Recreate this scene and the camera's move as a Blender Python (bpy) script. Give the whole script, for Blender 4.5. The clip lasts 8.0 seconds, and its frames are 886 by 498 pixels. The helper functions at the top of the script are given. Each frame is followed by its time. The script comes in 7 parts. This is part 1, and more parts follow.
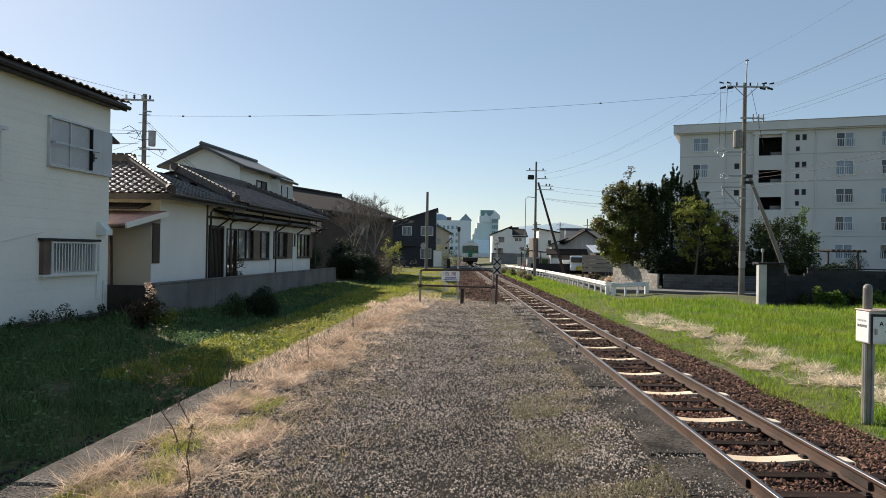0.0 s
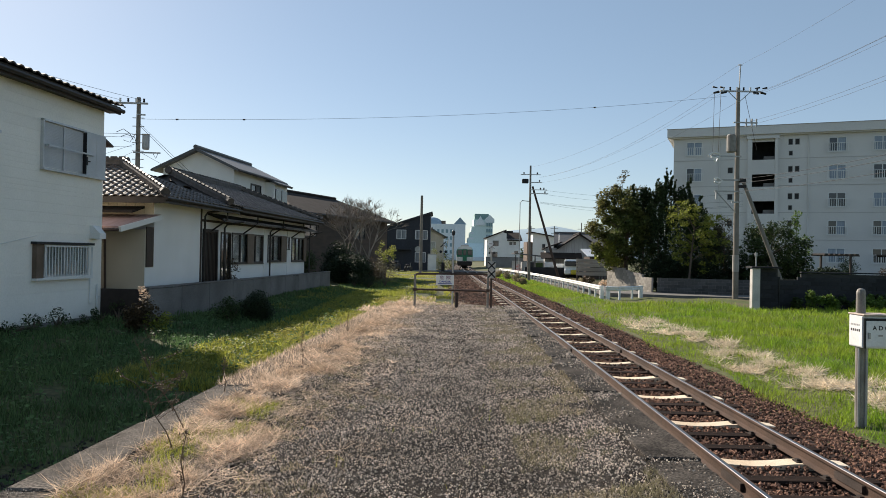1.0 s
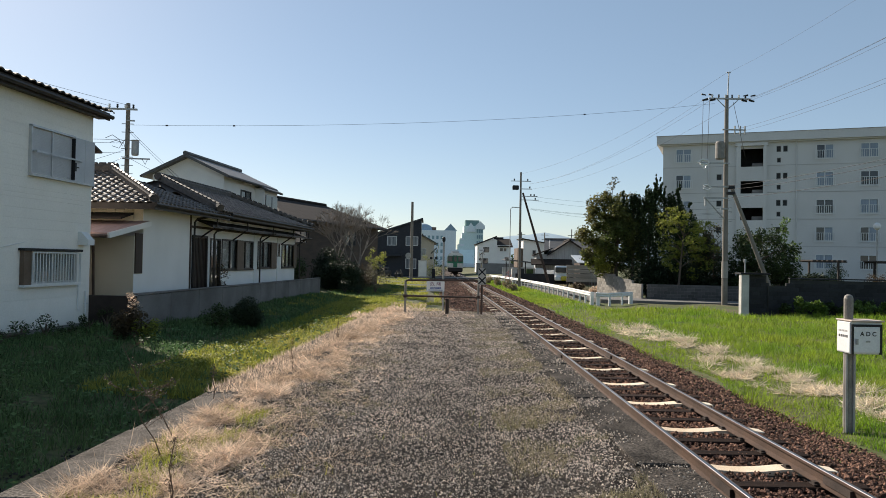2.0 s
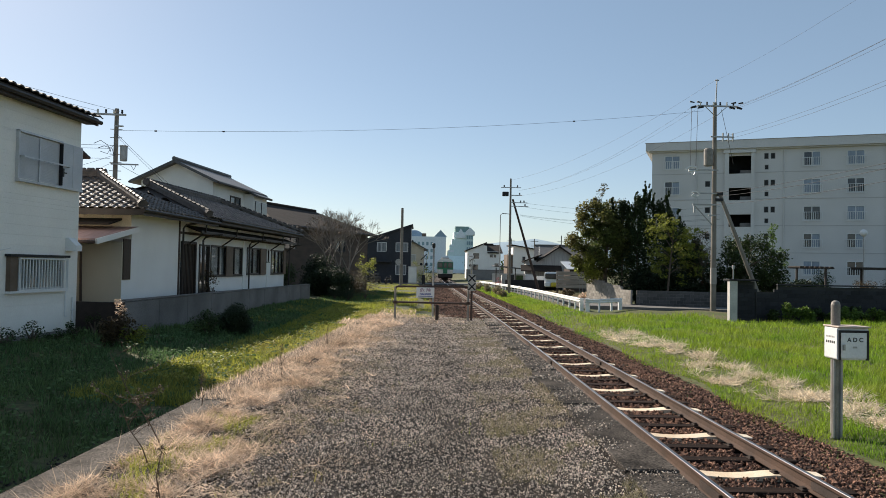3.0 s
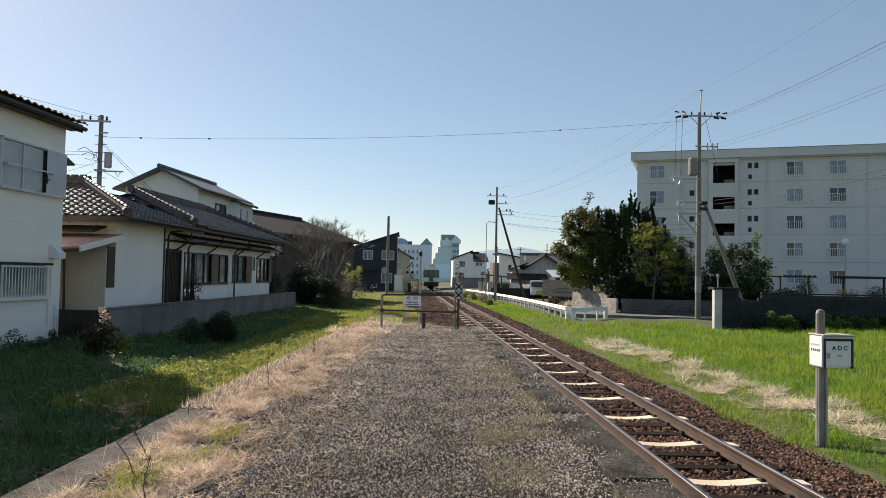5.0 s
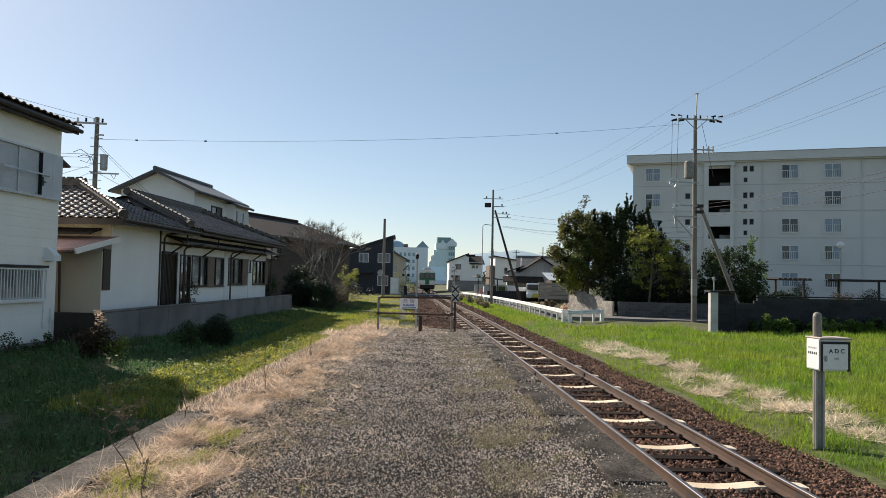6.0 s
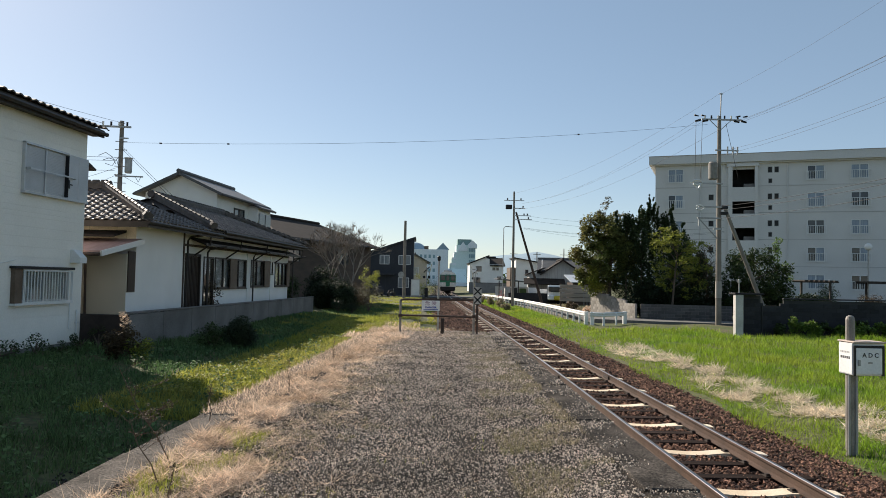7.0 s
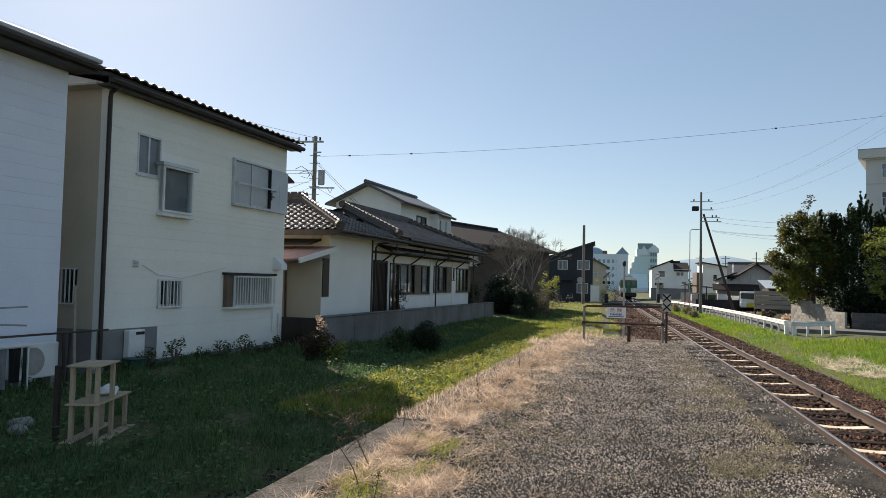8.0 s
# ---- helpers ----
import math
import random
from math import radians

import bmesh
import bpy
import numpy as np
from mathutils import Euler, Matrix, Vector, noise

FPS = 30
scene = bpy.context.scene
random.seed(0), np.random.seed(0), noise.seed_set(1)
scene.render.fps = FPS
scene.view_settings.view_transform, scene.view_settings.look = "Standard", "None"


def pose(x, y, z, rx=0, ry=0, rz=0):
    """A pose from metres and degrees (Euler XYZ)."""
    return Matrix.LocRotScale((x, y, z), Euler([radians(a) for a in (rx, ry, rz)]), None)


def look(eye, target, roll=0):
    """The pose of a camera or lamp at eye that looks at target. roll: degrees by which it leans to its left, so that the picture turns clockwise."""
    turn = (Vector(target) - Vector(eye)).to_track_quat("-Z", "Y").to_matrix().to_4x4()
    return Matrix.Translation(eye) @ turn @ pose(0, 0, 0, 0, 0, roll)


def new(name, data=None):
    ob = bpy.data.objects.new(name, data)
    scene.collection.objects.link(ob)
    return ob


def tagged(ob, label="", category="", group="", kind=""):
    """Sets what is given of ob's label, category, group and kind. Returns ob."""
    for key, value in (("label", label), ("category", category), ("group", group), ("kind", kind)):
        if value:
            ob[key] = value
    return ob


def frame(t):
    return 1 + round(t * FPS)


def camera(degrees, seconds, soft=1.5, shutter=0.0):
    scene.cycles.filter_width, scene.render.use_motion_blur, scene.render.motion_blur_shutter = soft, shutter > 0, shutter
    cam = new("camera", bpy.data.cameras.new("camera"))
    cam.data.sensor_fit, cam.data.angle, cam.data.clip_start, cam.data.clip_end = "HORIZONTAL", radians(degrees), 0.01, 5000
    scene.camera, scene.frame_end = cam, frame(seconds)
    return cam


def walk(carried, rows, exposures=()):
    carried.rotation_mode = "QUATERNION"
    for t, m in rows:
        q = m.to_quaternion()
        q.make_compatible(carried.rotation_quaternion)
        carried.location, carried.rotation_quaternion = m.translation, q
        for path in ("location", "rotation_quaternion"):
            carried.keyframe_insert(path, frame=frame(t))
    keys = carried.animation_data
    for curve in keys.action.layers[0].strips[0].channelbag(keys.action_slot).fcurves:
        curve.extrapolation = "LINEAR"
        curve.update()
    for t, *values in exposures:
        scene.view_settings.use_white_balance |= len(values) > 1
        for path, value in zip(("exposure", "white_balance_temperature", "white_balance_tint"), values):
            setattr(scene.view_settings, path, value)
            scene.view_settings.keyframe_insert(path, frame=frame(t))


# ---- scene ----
cam = camera(61.91, 8.0, soft=0.7)
EYE = 1.62
# seconds, x, y, z, yaw, pitch, lean
PATH = [
    (0.0, 0, 0, 0, 0.0, 0.16, 1.01), (0.5, -.003, -.001, .007, -0.14, 0.25, 1.03), (1.0, -.008, .002, .006, -0.44, 0.45, 1.05),
    (1.5, -.007, -.001, .008, -0.79, 0.70, 1.04), (3.0, -.002, -.001, .008, -1.95, 1.45, 1.06), (3.5, -.004, 0, .008, -2.28, 1.67, 1.07),
    (4.0, -.012, 0, .010, -2.53, 1.83, 1.09), (4.5, -.025, .004, .010, -2.78, 1.97, 1.11), (6.0, -.059, .020, .010, -3.37, 2.32, 1.18),
    (6.5, -.082, .052, .010, -3.16, 2.40, 1.19), (7.0, -.109, .103, .013, -1.80, 2.44, 1.21), (7.3, -.127, .175, .010, -0.12, 2.47, 1.22),
    (7.5, -.150, .230, .010, 1.40, 2.50, 1.24), (7.6, -.172, .258, .012, 2.60, 2.51, 1.25), (7.7, -.202, .280, .015, 4.30, 2.52, 1.26),
    (7.8, -.235, .302, .019, 6.65, 2.53, 1.27), (7.9, -.266, .322, .023, 9.25, 2.54, 1.28), (8.0, -.295, .341, .026, 11.83, 2.55, 1.29)]
walk(cam, [(t, pose(x, y, EYE + z, 90 + p, -r, w)) for t, x, y, z, w, p, r in PATH], [(0.0, 0.76, 6750, 13), (8.0, 0.76, 6750, 13)])

# ---- daylight: a low sun ahead, 38 degrees to the left ----
SUN_AZ, SUN_EL = radians(-38.0), radians(30.5)      # azimuth from +y towards +x
world = bpy.data.worlds.new("daylight")
scene.world = world
world.use_nodes = True
sky = world.node_tree.nodes.new("ShaderNodeTexSky")
sky.sky_type, sky.sun_disc = "NISHITA", False
sky.sun_elevation, sky.sun_rotation = SUN_EL, SUN_AZ
sky.air_density, sky.dust_density, sky.ozone_density = 0.85, 0.3, 1.3
back = world.node_tree.nodes["Background"]
# thin spring haze evens out the clear sky
haze = world.node_tree.nodes.new("ShaderNodeMix")
haze.data_type = "RGBA"
haze.inputs[0].default_value = 0.38
haze.inputs[7].default_value = (2.6, 3.88, 4.85, 1)
world.node_tree.links.new(sky.outputs[0], haze.inputs[6])
world.node_tree.links.new(haze.outputs[2], back.inputs[0])
back.inputs[1].default_value = 0.074
sun = new("sun", bpy.data.lights.new("sun", "SUN"))
sun.data.energy, sun.data.angle, sun.data.color = 4.8, radians(0.53), (1.0, 0.92, 0.80)
to_sun = Vector((math.sin(SUN_AZ) * math.cos(SUN_EL), math.cos(SUN_AZ) * math.cos(SUN_EL), math.sin(SUN_EL)))
sun.matrix_world = look(to_sun * 50, (0, 0, 0))


# ---- materials ----
def mat(name, c1, c2=None, rough=0.75, scale=1.5, fine=40, grain=0.25, bump=0.15, metal=0.0, spec=0.3, vary=0.0, piece=0.0, stretch=(1, 1, 1), through_light=0.0):
    """A surface of two colours mottled at one size, grained at a finer one. vary: by island; piece: by object."""
    m = bpy.data.materials.new(name)
    m.use_nodes = True
    nt = m.node_tree
    N, L = nt.nodes.new, nt.links.new
    b = nt.nodes["Principled BSDF"]
    c2 = c2 or tuple(v * 0.78 for v in c1)
    co = N("ShaderNodeTexCoord")
    mp = N("ShaderNodeMapping")
    mp.inputs["Scale"].default_value = stretch
    L(co.outputs["Object"], mp.inputs[0])
    big, small = N("ShaderNodeTexNoise"), N("ShaderNodeTexNoise")
    big.inputs["Scale"].default_value, big.inputs["Detail"].default_value = scale, 5
    small.inputs["Scale"].default_value, small.inputs["Detail"].default_value = fine, 3
    for n in (big, small):
        L(mp.outputs[0], n.inputs["Vector"])
    ramp = N("ShaderNodeMapRange")
    ramp.inputs[1].default_value, ramp.inputs[2].default_value = 0.35, 0.65
    L(big.outputs[0], ramp.inputs[0])
    mix = N("ShaderNodeMix")
    mix.data_type = "RGBA"
    mix.inputs[6].default_value, mix.inputs[7].default_value = (*c1, 1), (*c2, 1)
    L(ramp.outputs[0], mix.inputs[0])
    val = N("ShaderNodeMapRange")
    val.inputs[1].default_value, val.inputs[2].default_value = 0.3, 0.7
    val.inputs[3].default_value, val.inputs[4].default_value = 1 - grain, 1 + grain
    L(small.outputs[0], val.inputs[0])
    out = val.outputs[0]
    for amount, node, socket in ((vary, "ShaderNodeNewGeometry", "Random Per Island"), (piece, "ShaderNodeObjectInfo", "Random")):
        if amount:
            rnd, rr, mul = N(node), N("ShaderNodeMapRange"), N("ShaderNodeMath")
            rr.inputs[3].default_value, rr.inputs[4].default_value = 1 - amount, 1 + amount
            L(rnd.outputs[socket], rr.inputs[0])
            mul.operation = "MULTIPLY"
            L(out, mul.inputs[0]), L(rr.outputs[0], mul.inputs[1])
            out = mul.outputs[0]
    sc = N("ShaderNodeVectorMath")
    sc.operation = "SCALE"
    L(mix.outputs[2], sc.inputs[0]), L(out, sc.inputs["Scale"])
    L(sc.outputs[0], b.inputs["Base Color"])
    b.inputs["Roughness"].default_value, b.inputs["Metallic"].default_value = rough, metal
    b.inputs["Specular IOR Level"].default_value = spec
    if bump:
        bp = N("ShaderNodeBump")
        bp.inputs["Strength"].default_value, bp.inputs["Distance"].default_value = bump, 0.02
        L(small.outputs[0], bp.inputs["Height"]), L(bp.outputs[0], b.inputs["Normal"])
    if through_light:
        tr, ad = N("ShaderNodeBsdfTranslucent"), N("ShaderNodeMixShader")
        ad.inputs[0].default_value = through_light
        L(sc.outputs[0], tr.inputs[0])
        L(b.outputs[0], ad.inputs[1]), L(tr.outputs[0], ad.inputs[2])
        L(ad.outputs[0], nt.nodes["Material Output"].inputs[0])
    return m


def glass(name, tint=(0.75, 0.8, 0.82), rough=0.03):
    m = bpy.data.materials.new(name)
    m.use_nodes = True
    b = m.node_tree.nodes["Principled BSDF"]
    b.inputs["Base Color"].default_value = (*tint, 1)
    b.inputs["Roughness"].default_value, b.inputs["Transmission Weight"].default_value, b.inputs["IOR"].default_value = rough, 1.0, 1.45
    return m


M = {
    "siding": mat("white_siding", (.84, .82, .76), (.79, .77, .71), .6, .8, 30, .04, .04, piece=.015),
    "siding_blue": mat("pale_blue_siding", (.76, .79, .87), (.71, .74, .83), .6, .8, 30, .04, .04, piece=.015),
    "beige": mat("beige_wall", (.55, .49, .38), (.48, .43, .33), .8, 1, 40, .08, .1),
    "cream": mat("cream_board", (.66, .57, .40), (.58, .49, .33), .75, 2, 40, .1, .1),
    "plaster": mat("white_plaster", (.80, .79, .76), (.73, .72, .69), .8, .7, 50, .06, .08),
    "plinth": mat("grey_plinth", (.24, .235, .23), (.19, .185, .18), .8, 1, 60, .12, .15),
    "dark_trim": mat("dark_brown_trim", (.045, .035, .03), (.03, .024, .02), .5, 3, 50, .15, .1),
    "dark_wood": mat("dark_wood", (.07, .045, .032), (.045, .03, .022), .6, 4, 60, .2, .15, stretch=(1, 1, .15)),
    "kawara": mat("grey_glazed_tile", (.105, .088, .078), (.065, .056, .05), .42, 5, 60, .25, .1, spec=.4, vary=.45, piece=.45),
    "ridge_tile": mat("dull_ridge_tile", (.10, .084, .074), (.06, .052, .046), .62, 5, 60, .3, .15, spec=.3, vary=.6),
    "roof_grey": mat("grey_slate", (.12, .12, .12), (.085, .085, .085), .5, 2, 40, .2, .1, vary=.2),
    "roof_brown": mat("brown_roof", (.04, .033, .03), (.027, .023, .02), .8, 2, 40, .2, .1, vary=.2, spec=.1),
    "alu": mat("aluminium", (.62, .63, .64), (.5, .51, .52), .4, 3, 60, .08, .03, metal=.6),
    "white_metal": mat("white_enamel", (.72, .73, .72), (.64, .65, .64), .4, 2, 40, .06, .03),
    "frosted": mat("frosted_pane", (.20, .225, .24), (.16, .18, .20), .2, 1.5, 60, .06, .05, spec=.5),
    "louvre": mat("grey_louvre", (.52, .54, .57), (.46, .48, .51), .45, 2, 40, .06, .02),
    "curtain": mat("pale_curtain", (.62, .60, .56), (.45, .43, .40), .9, 6, 60, .1, .1, stretch=(1, 1, .08)),
    # near-black colour standing in for unlit rooms; also used on mortar and crates
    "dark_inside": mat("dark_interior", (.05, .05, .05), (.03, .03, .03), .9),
    "glass": glass("window_glass"),
    "brown_panel": mat("brown_panel", (.16, .115, .085), (.12, .085, .06), .6, 3, 40, .12, .05),
    "concrete": mat("weathered_concrete", (.33, .31, .29), (.22, .205, .19), .85, .9, 50, .2, .25),
    "concrete_dark": mat("stained_concrete", (.14, .13, .125), (.075, .07, .066), .85, .7, 40, .25, .25, piece=.15),
    "garden_concrete": mat("streaked_concrete", (.195, .184, .174), (.125, .118, .11), .85, .9, 40, .25, .25, piece=.06),
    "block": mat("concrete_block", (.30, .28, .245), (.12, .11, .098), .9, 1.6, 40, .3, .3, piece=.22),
    "block_black": mat("near_black_block", (.032, .033, .037), (.018, .018, .021), .85, .8, 40, .3, .25, piece=.25),
    "kerb": mat("platform_kerb_concrete", (.145, .128, .112), (.04, .035, .03), .95, 2.6, 45, .7, 1.0, spec=.1, piece=.12),
    "kerb_dark": mat("stained_kerb", (.085, .074, .064), (.025, .022, .019), .95, 2.6, 45, .7, 1.0, spec=.1, piece=.15),
    # bed colour darkened to paint the shadows in the gaps between stones
    "shaded_gravel_bed": mat("shaded_gravel_bed", (.06, .05, .042), (.028, .023, .02), .95, 1.2, 70, .6, 1.0, spec=.1),
    "gravel": mat("gravel_stone", (.56, .47, .39), (.35, .29, .235), .8, 1.1, 90, .25, .2, spec=.2, vary=.9),
    "ballast": mat("rusty_ballast", (.20, .108, .072), (.125, .068, .048), .85, 1.0, 60, .35, .3, spec=.2, vary=.85),
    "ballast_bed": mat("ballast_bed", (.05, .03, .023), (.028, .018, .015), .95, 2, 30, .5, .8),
    "rail_side": mat("rusty_rail", (.08, .047, .032), (.05, .03, .021), .8, 3, 80, .25, .2),
    "rail_top": mat("polished_rail", (.30, .29, .29), (.22, .205, .20), .32, 3, 80, .08, .03, metal=1, stretch=(8, .3, 1)),
    "pc": mat("concrete_sleeper", (.74, .66, .54), (.64, .51, .36), .8, 2, 60, .15, .15, piece=.1),
    "wood_sleeper": mat("tarred_sleeper", (.042, .026, .02), (.02, .014, .012), .9, 4, 50, .35, .5, spec=.08, stretch=(.3, 3, 3), piece=.3),
    "soil": mat("ground_soil", (.062, .082, .022), (.095, .088, .04), .95, .35, 8, .4, .5),
    "grass": mat("green_grass", (.15, .27, .02), (.245, .315, .035), .6, .35, 4, .25, 0, vary=.4, through_light=.5),
    # darker green with the houses' shade put into it
    "grass_shaded": mat("shaded_grass", (.082, .155, .066), (.125, .185, .07), .65, .3, 4, .2, 0, spec=.1, vary=.45, through_light=.4),
    "straw": mat("dry_straw", (.74, .59, .46), (.52, .39, .28), .8, .8, 5, .25, 0, vary=.6, through_light=.35),
    "leaf_dark": mat("dark_leaf", (.035, .06, .018), (.055, .08, .022), .55, .4, 5, .25, 0, spec=.3, vary=.45, through_light=.25),
    "leaf_olive": mat("olive_leaf", (.10, .135, .038), (.165, .145, .05), .6, .35, 5, .25, 0, spec=.25, vary=.55, through_light=.4),
    "leaf_light": mat("light_leaf", (.27, .29, .05), (.19, .22, .04), .5, .5, 5, .25, 0, vary=.4, through_light=.4),
    "cypress": mat("cypress_leaf", (.035, .058, .024), (.052, .078, .028), .7, .5, 5, .3, 0, vary=.55, through_light=.2),
    "bark": mat("bark", (.16, .12, .09), (.09, .07, .055), .9, 4, 40, .3, .4, stretch=(1, 1, .2)),
    "apt": mat("apartment_render", (.66, .65, .63), (.60, .59, .57), .85, .25, 12, .05, .05),
    "asphalt": mat("road_asphalt", (.16, .155, .15), (.12, .117, .113), .9, .5, 60, .25, .3),
    "pole": mat("concrete_pole", (.24, .215, .185), (.18, .16, .135), .85, 2, 60, .12, .15),
    "galv": mat("galvanised_steel", (.40, .40, .39), (.30, .30, .29), .5, 4, 60, .12, .05, metal=.5),
    "guard": mat("white_guard_rail", (.80, .80, .79), (.70, .70, .68), .5, 2, 40, .08, .05),
    "black": mat("black_paint", (.02, .02, .022), (.012, .012, .014), .5, 3, 40, .2, .05),
    "rust_brown": mat("rust_brown_paint", (.085, .055, .042), (.055, .036, .03), .7, 5, 60, .2, .1),
    "wire": mat("black_cable", (.03, .03, .032), (.02, .02, .022), .6, 3, 10, .1, 0),
    "sign_white": mat("sign_white", (.78, .78, .77), (.72, .72, .71), .45, 3, 30, .04, 0),
    "pole_pale": mat("pale_sleeve", (.36, .34, .30), (.30, .28, .25), .8, 3, 60, .1, .1),
    "pipe_grey": mat("worn_grey_pipe", (.26, .245, .22), (.19, .175, .155), .6, 5, 60, .18, .1, metal=.2),
    "rust_dark": mat("dark_rust", (.05, .036, .03), (.035, .026, .022), .8, 5, 60, .2, .2),
    "rust_pale": mat("pale_rust_sheet", (.50, .42, .36), (.42, .33, .27), .6, 8, 60, .15, .1),
    "sign_pale": mat("weathered_sign", (.50, .48, .44), (.42, .40, .36), .6, 6, 50, .1, .05),
    "leaf_deep": mat("deep_green_leaf", (.022, .038, .018), (.034, .05, .02), .55, .8, 8, .25, 0, vary=.5, through_light=.15),
    "leaf_grey": mat("grey_green_leaf", (.12, .12, .07), (.15, .13, .08), .5, .6, 8, .25, 0, vary=.4, through_light=.3),
    "leaf_fresh": mat("fresh_leaf", (.13, .20, .035), (.10, .17, .03), .5, .6, 8, .25, 0, vary=.35, through_light=.4),
    "leaf_bronze": mat("bronze_leaf", (.10, .065, .035), (.075, .06, .03), .6, .6, 8, .3, 0, vary=.45, through_light=.25),
    "cement_pale": mat("pale_cement", (.52, .51, .48), (.42, .41, .38), .8, 2, 50, .12, .15),
    "pane_dark": mat("dark_pane", (.03, .034, .038), (.045, .05, .055), .08, 1.0, 5, .1, 0, spec=.6),
    "brown_wall": mat("brown_siding", (.095, .07, .055), (.07, .054, .043), .8, 1, 30, .12, .1, stretch=(1, 1, 5)),
    "black_clad": mat("black_metal_cladding", (.028, .032, .042), (.022, .026, .034), .5, 1, 30, .1, .05),
    "grey_board": mat("grey_boards", (.42, .42, .41), (.32, .32, .31), .8, 2, 30, .15, .1, stretch=(5, 1, .3)),
    "tin_pale": mat("pale_tin", (.52, .55, .58), (.45, .48, .50), .4, 2, 30, .08, .05, metal=.3),
    "fence_wood": mat("weathered_planks", (.40, .34, .28), (.28, .23, .18), .85, 2, 40, .2, .2, stretch=(.3, 1, 3), piece=.2),
    "raw_wood": mat("raw_pale_wood", (.46, .36, .25), (.38, .29, .20), .7, 3, 40, .12, .1, stretch=(1, 1, .3)),
    "yellow": mat("yellow_paint", (.65, .50, .06), (.58, .44, .05), .4, 2, 30, .05, 0),
    "striped": mat("warning_arm", (.55, .5, .3), (.3, .25, .1), .6, 4, 30, .1, 0),
    "blossom": mat("pink_blossom", (.42, .20, .22), (.30, .16, .14), .7, 1, 8, .2, 0, vary=.4, through_light=.3),
    # distance haze is put into these pale wall, roof and hill colours
    "hazy_white": mat("haze_pale_wall", (.84, .88, .90), (.79, .83, .86), .8, .1, 2, .05, 0),
    "hazy_blue": mat("haze_blue_roof", (.30, .40, .48), (.26, .36, .44), .6, .1, 2, .05, 0),
    "hazy_green": mat("haze_green_wall", (.74, .86, .84), (.68, .80, .78), .7, .1, 2, .05, 0),
    "hazy_roof": mat("haze_green_roof", (.22, .34, .32), (.19, .30, .29), .6, .1, 2, .05, 0),
    "hazy_glass": mat("haze_tinted_glazing", (.28, .42, .46), (.24, .37, .41), .25, .2, 2, .05, 0),
    "hills": mat("haze_blue_woods", (.20, .29, .36), (.23, .32, .39), .95, .004, .05, .05, 0),
    "train_white": mat("train_white", (.66, .68, .66), (.60, .62, .60), .4, .6, 10, .05, 0),
    "train_green": mat("train_green", (.02, .17, .10), (.018, .15, .09), .4, .6, 10, .05, 0),
    "cloth_blue": mat("blue_cloth", (.16, .20, .28), (.12, .15, .22), .9, 5, 60, .15, .1),
    "cloth_grey": mat("grey_cloth", (.35, .36, .37), (.28, .29, .30), .9, 5, 60, .15, .1),
    "cloth_green": mat("dark_green_plastic", (.02, .07, .05), (.015, .055, .04), .5, 3, 30, .1, 0),
    # yellow-green with sunlight put into the colour
    "grass_yellow": mat("sunlit_yellow_grass", (.27, .30, .045), (.36, .33, .08), .6, .3, 4, .2, 0, vary=.35, through_light=.5),
    "straw_pale": mat("pale_straw", (.80, .70, .55), (.62, .52, .38), .8, .8, 5, .2, 0, vary=.4, through_light=.25),
    "tuft": mat("dry_tuft", (.36, .30, .20), (.24, .22, .12), .8, .8, 5, .2, 0, vary=.4, through_light=.25),
    "twig": mat("pale_twig", (.26, .225, .19), (.19, .16, .135), .85, 4, 30, .2, 0),
    "clod": mat("dark_clod", (.07, .06, .05), (.04, .034, .03), .95, 3, 40, .4, .3, vary=.6),
    "stalk": mat("dead_stalk", (.16, .11, .075), (.11, .075, .05), .85, 5, 30, .2, 0),
    # concrete block again, darkened in colour for the wall that stands in shade
    "block_shade": mat("shaded_block", (.12, .115, .11), (.05, .05, .05), .85, .8, 40, .25, .25, piece=.25),
    "apt_line": mat("render_joint", (.50, .49, .48), (.42, .41, .40), .85, .4, 12, .08, .05),
    "red_tin": mat("faded_red_tin", (.40, .27, .25), (.33, .22, .20), .6, 2, 40, .1, .05, stretch=(1, 6, 1)),
    "curtain_pane": mat("curtained_pane", (.27, .33, .40), (.20, .25, .31), .25, 5, 60, .08, 0, spec=.5, stretch=(1, 1, .08)),
    "red": mat("red_letter", (.20, .03, .10), (.15, .025, .09), .5, 5, 30, .05, 0),
    "blue": mat("blue_letter", (.04, .07, .30), (.03, .06, .25), .5, 5, 30, .05, 0),
}


# ---- building helpers ----
def part(name, bm, material, parent=None, label="", m=None, smooth=False):
    me = bpy.data.meshes.new(name)
    if not isinstance(bm, bmesh.types.BMesh):
        me = bm
    else:
        bmesh.ops.recalc_face_normals(bm, faces=bm.faces)
        if smooth:
            for f in bm.faces:
                f.smooth = True
        bm.to_mesh(me)
        bm.free()
        me.materials.append(material)
    ob = new(name, me)
    if parent is not None:
        ob.parent = parent
    if m is not None:
        ob.matrix_basis = m
    if label:
        ob["label"] = label
    return ob


def thing(name, m, label, category, group="", kind=""):
    ob = new(name)
    ob.matrix_basis = m
    ob.empty_display_size = 0.2
    return tagged(ob, label, category, group, kind)


def quad_box(bm, p):
    v = [bm.verts.new(q) for q in p]
    for f in ((0, 3, 2, 1), (4, 5, 6, 7), (0, 1, 5, 4), (1, 2, 6, 5), (2, 3, 7, 6), (3, 0, 4, 7)):
        bm.faces.new([v[i] for i in f])


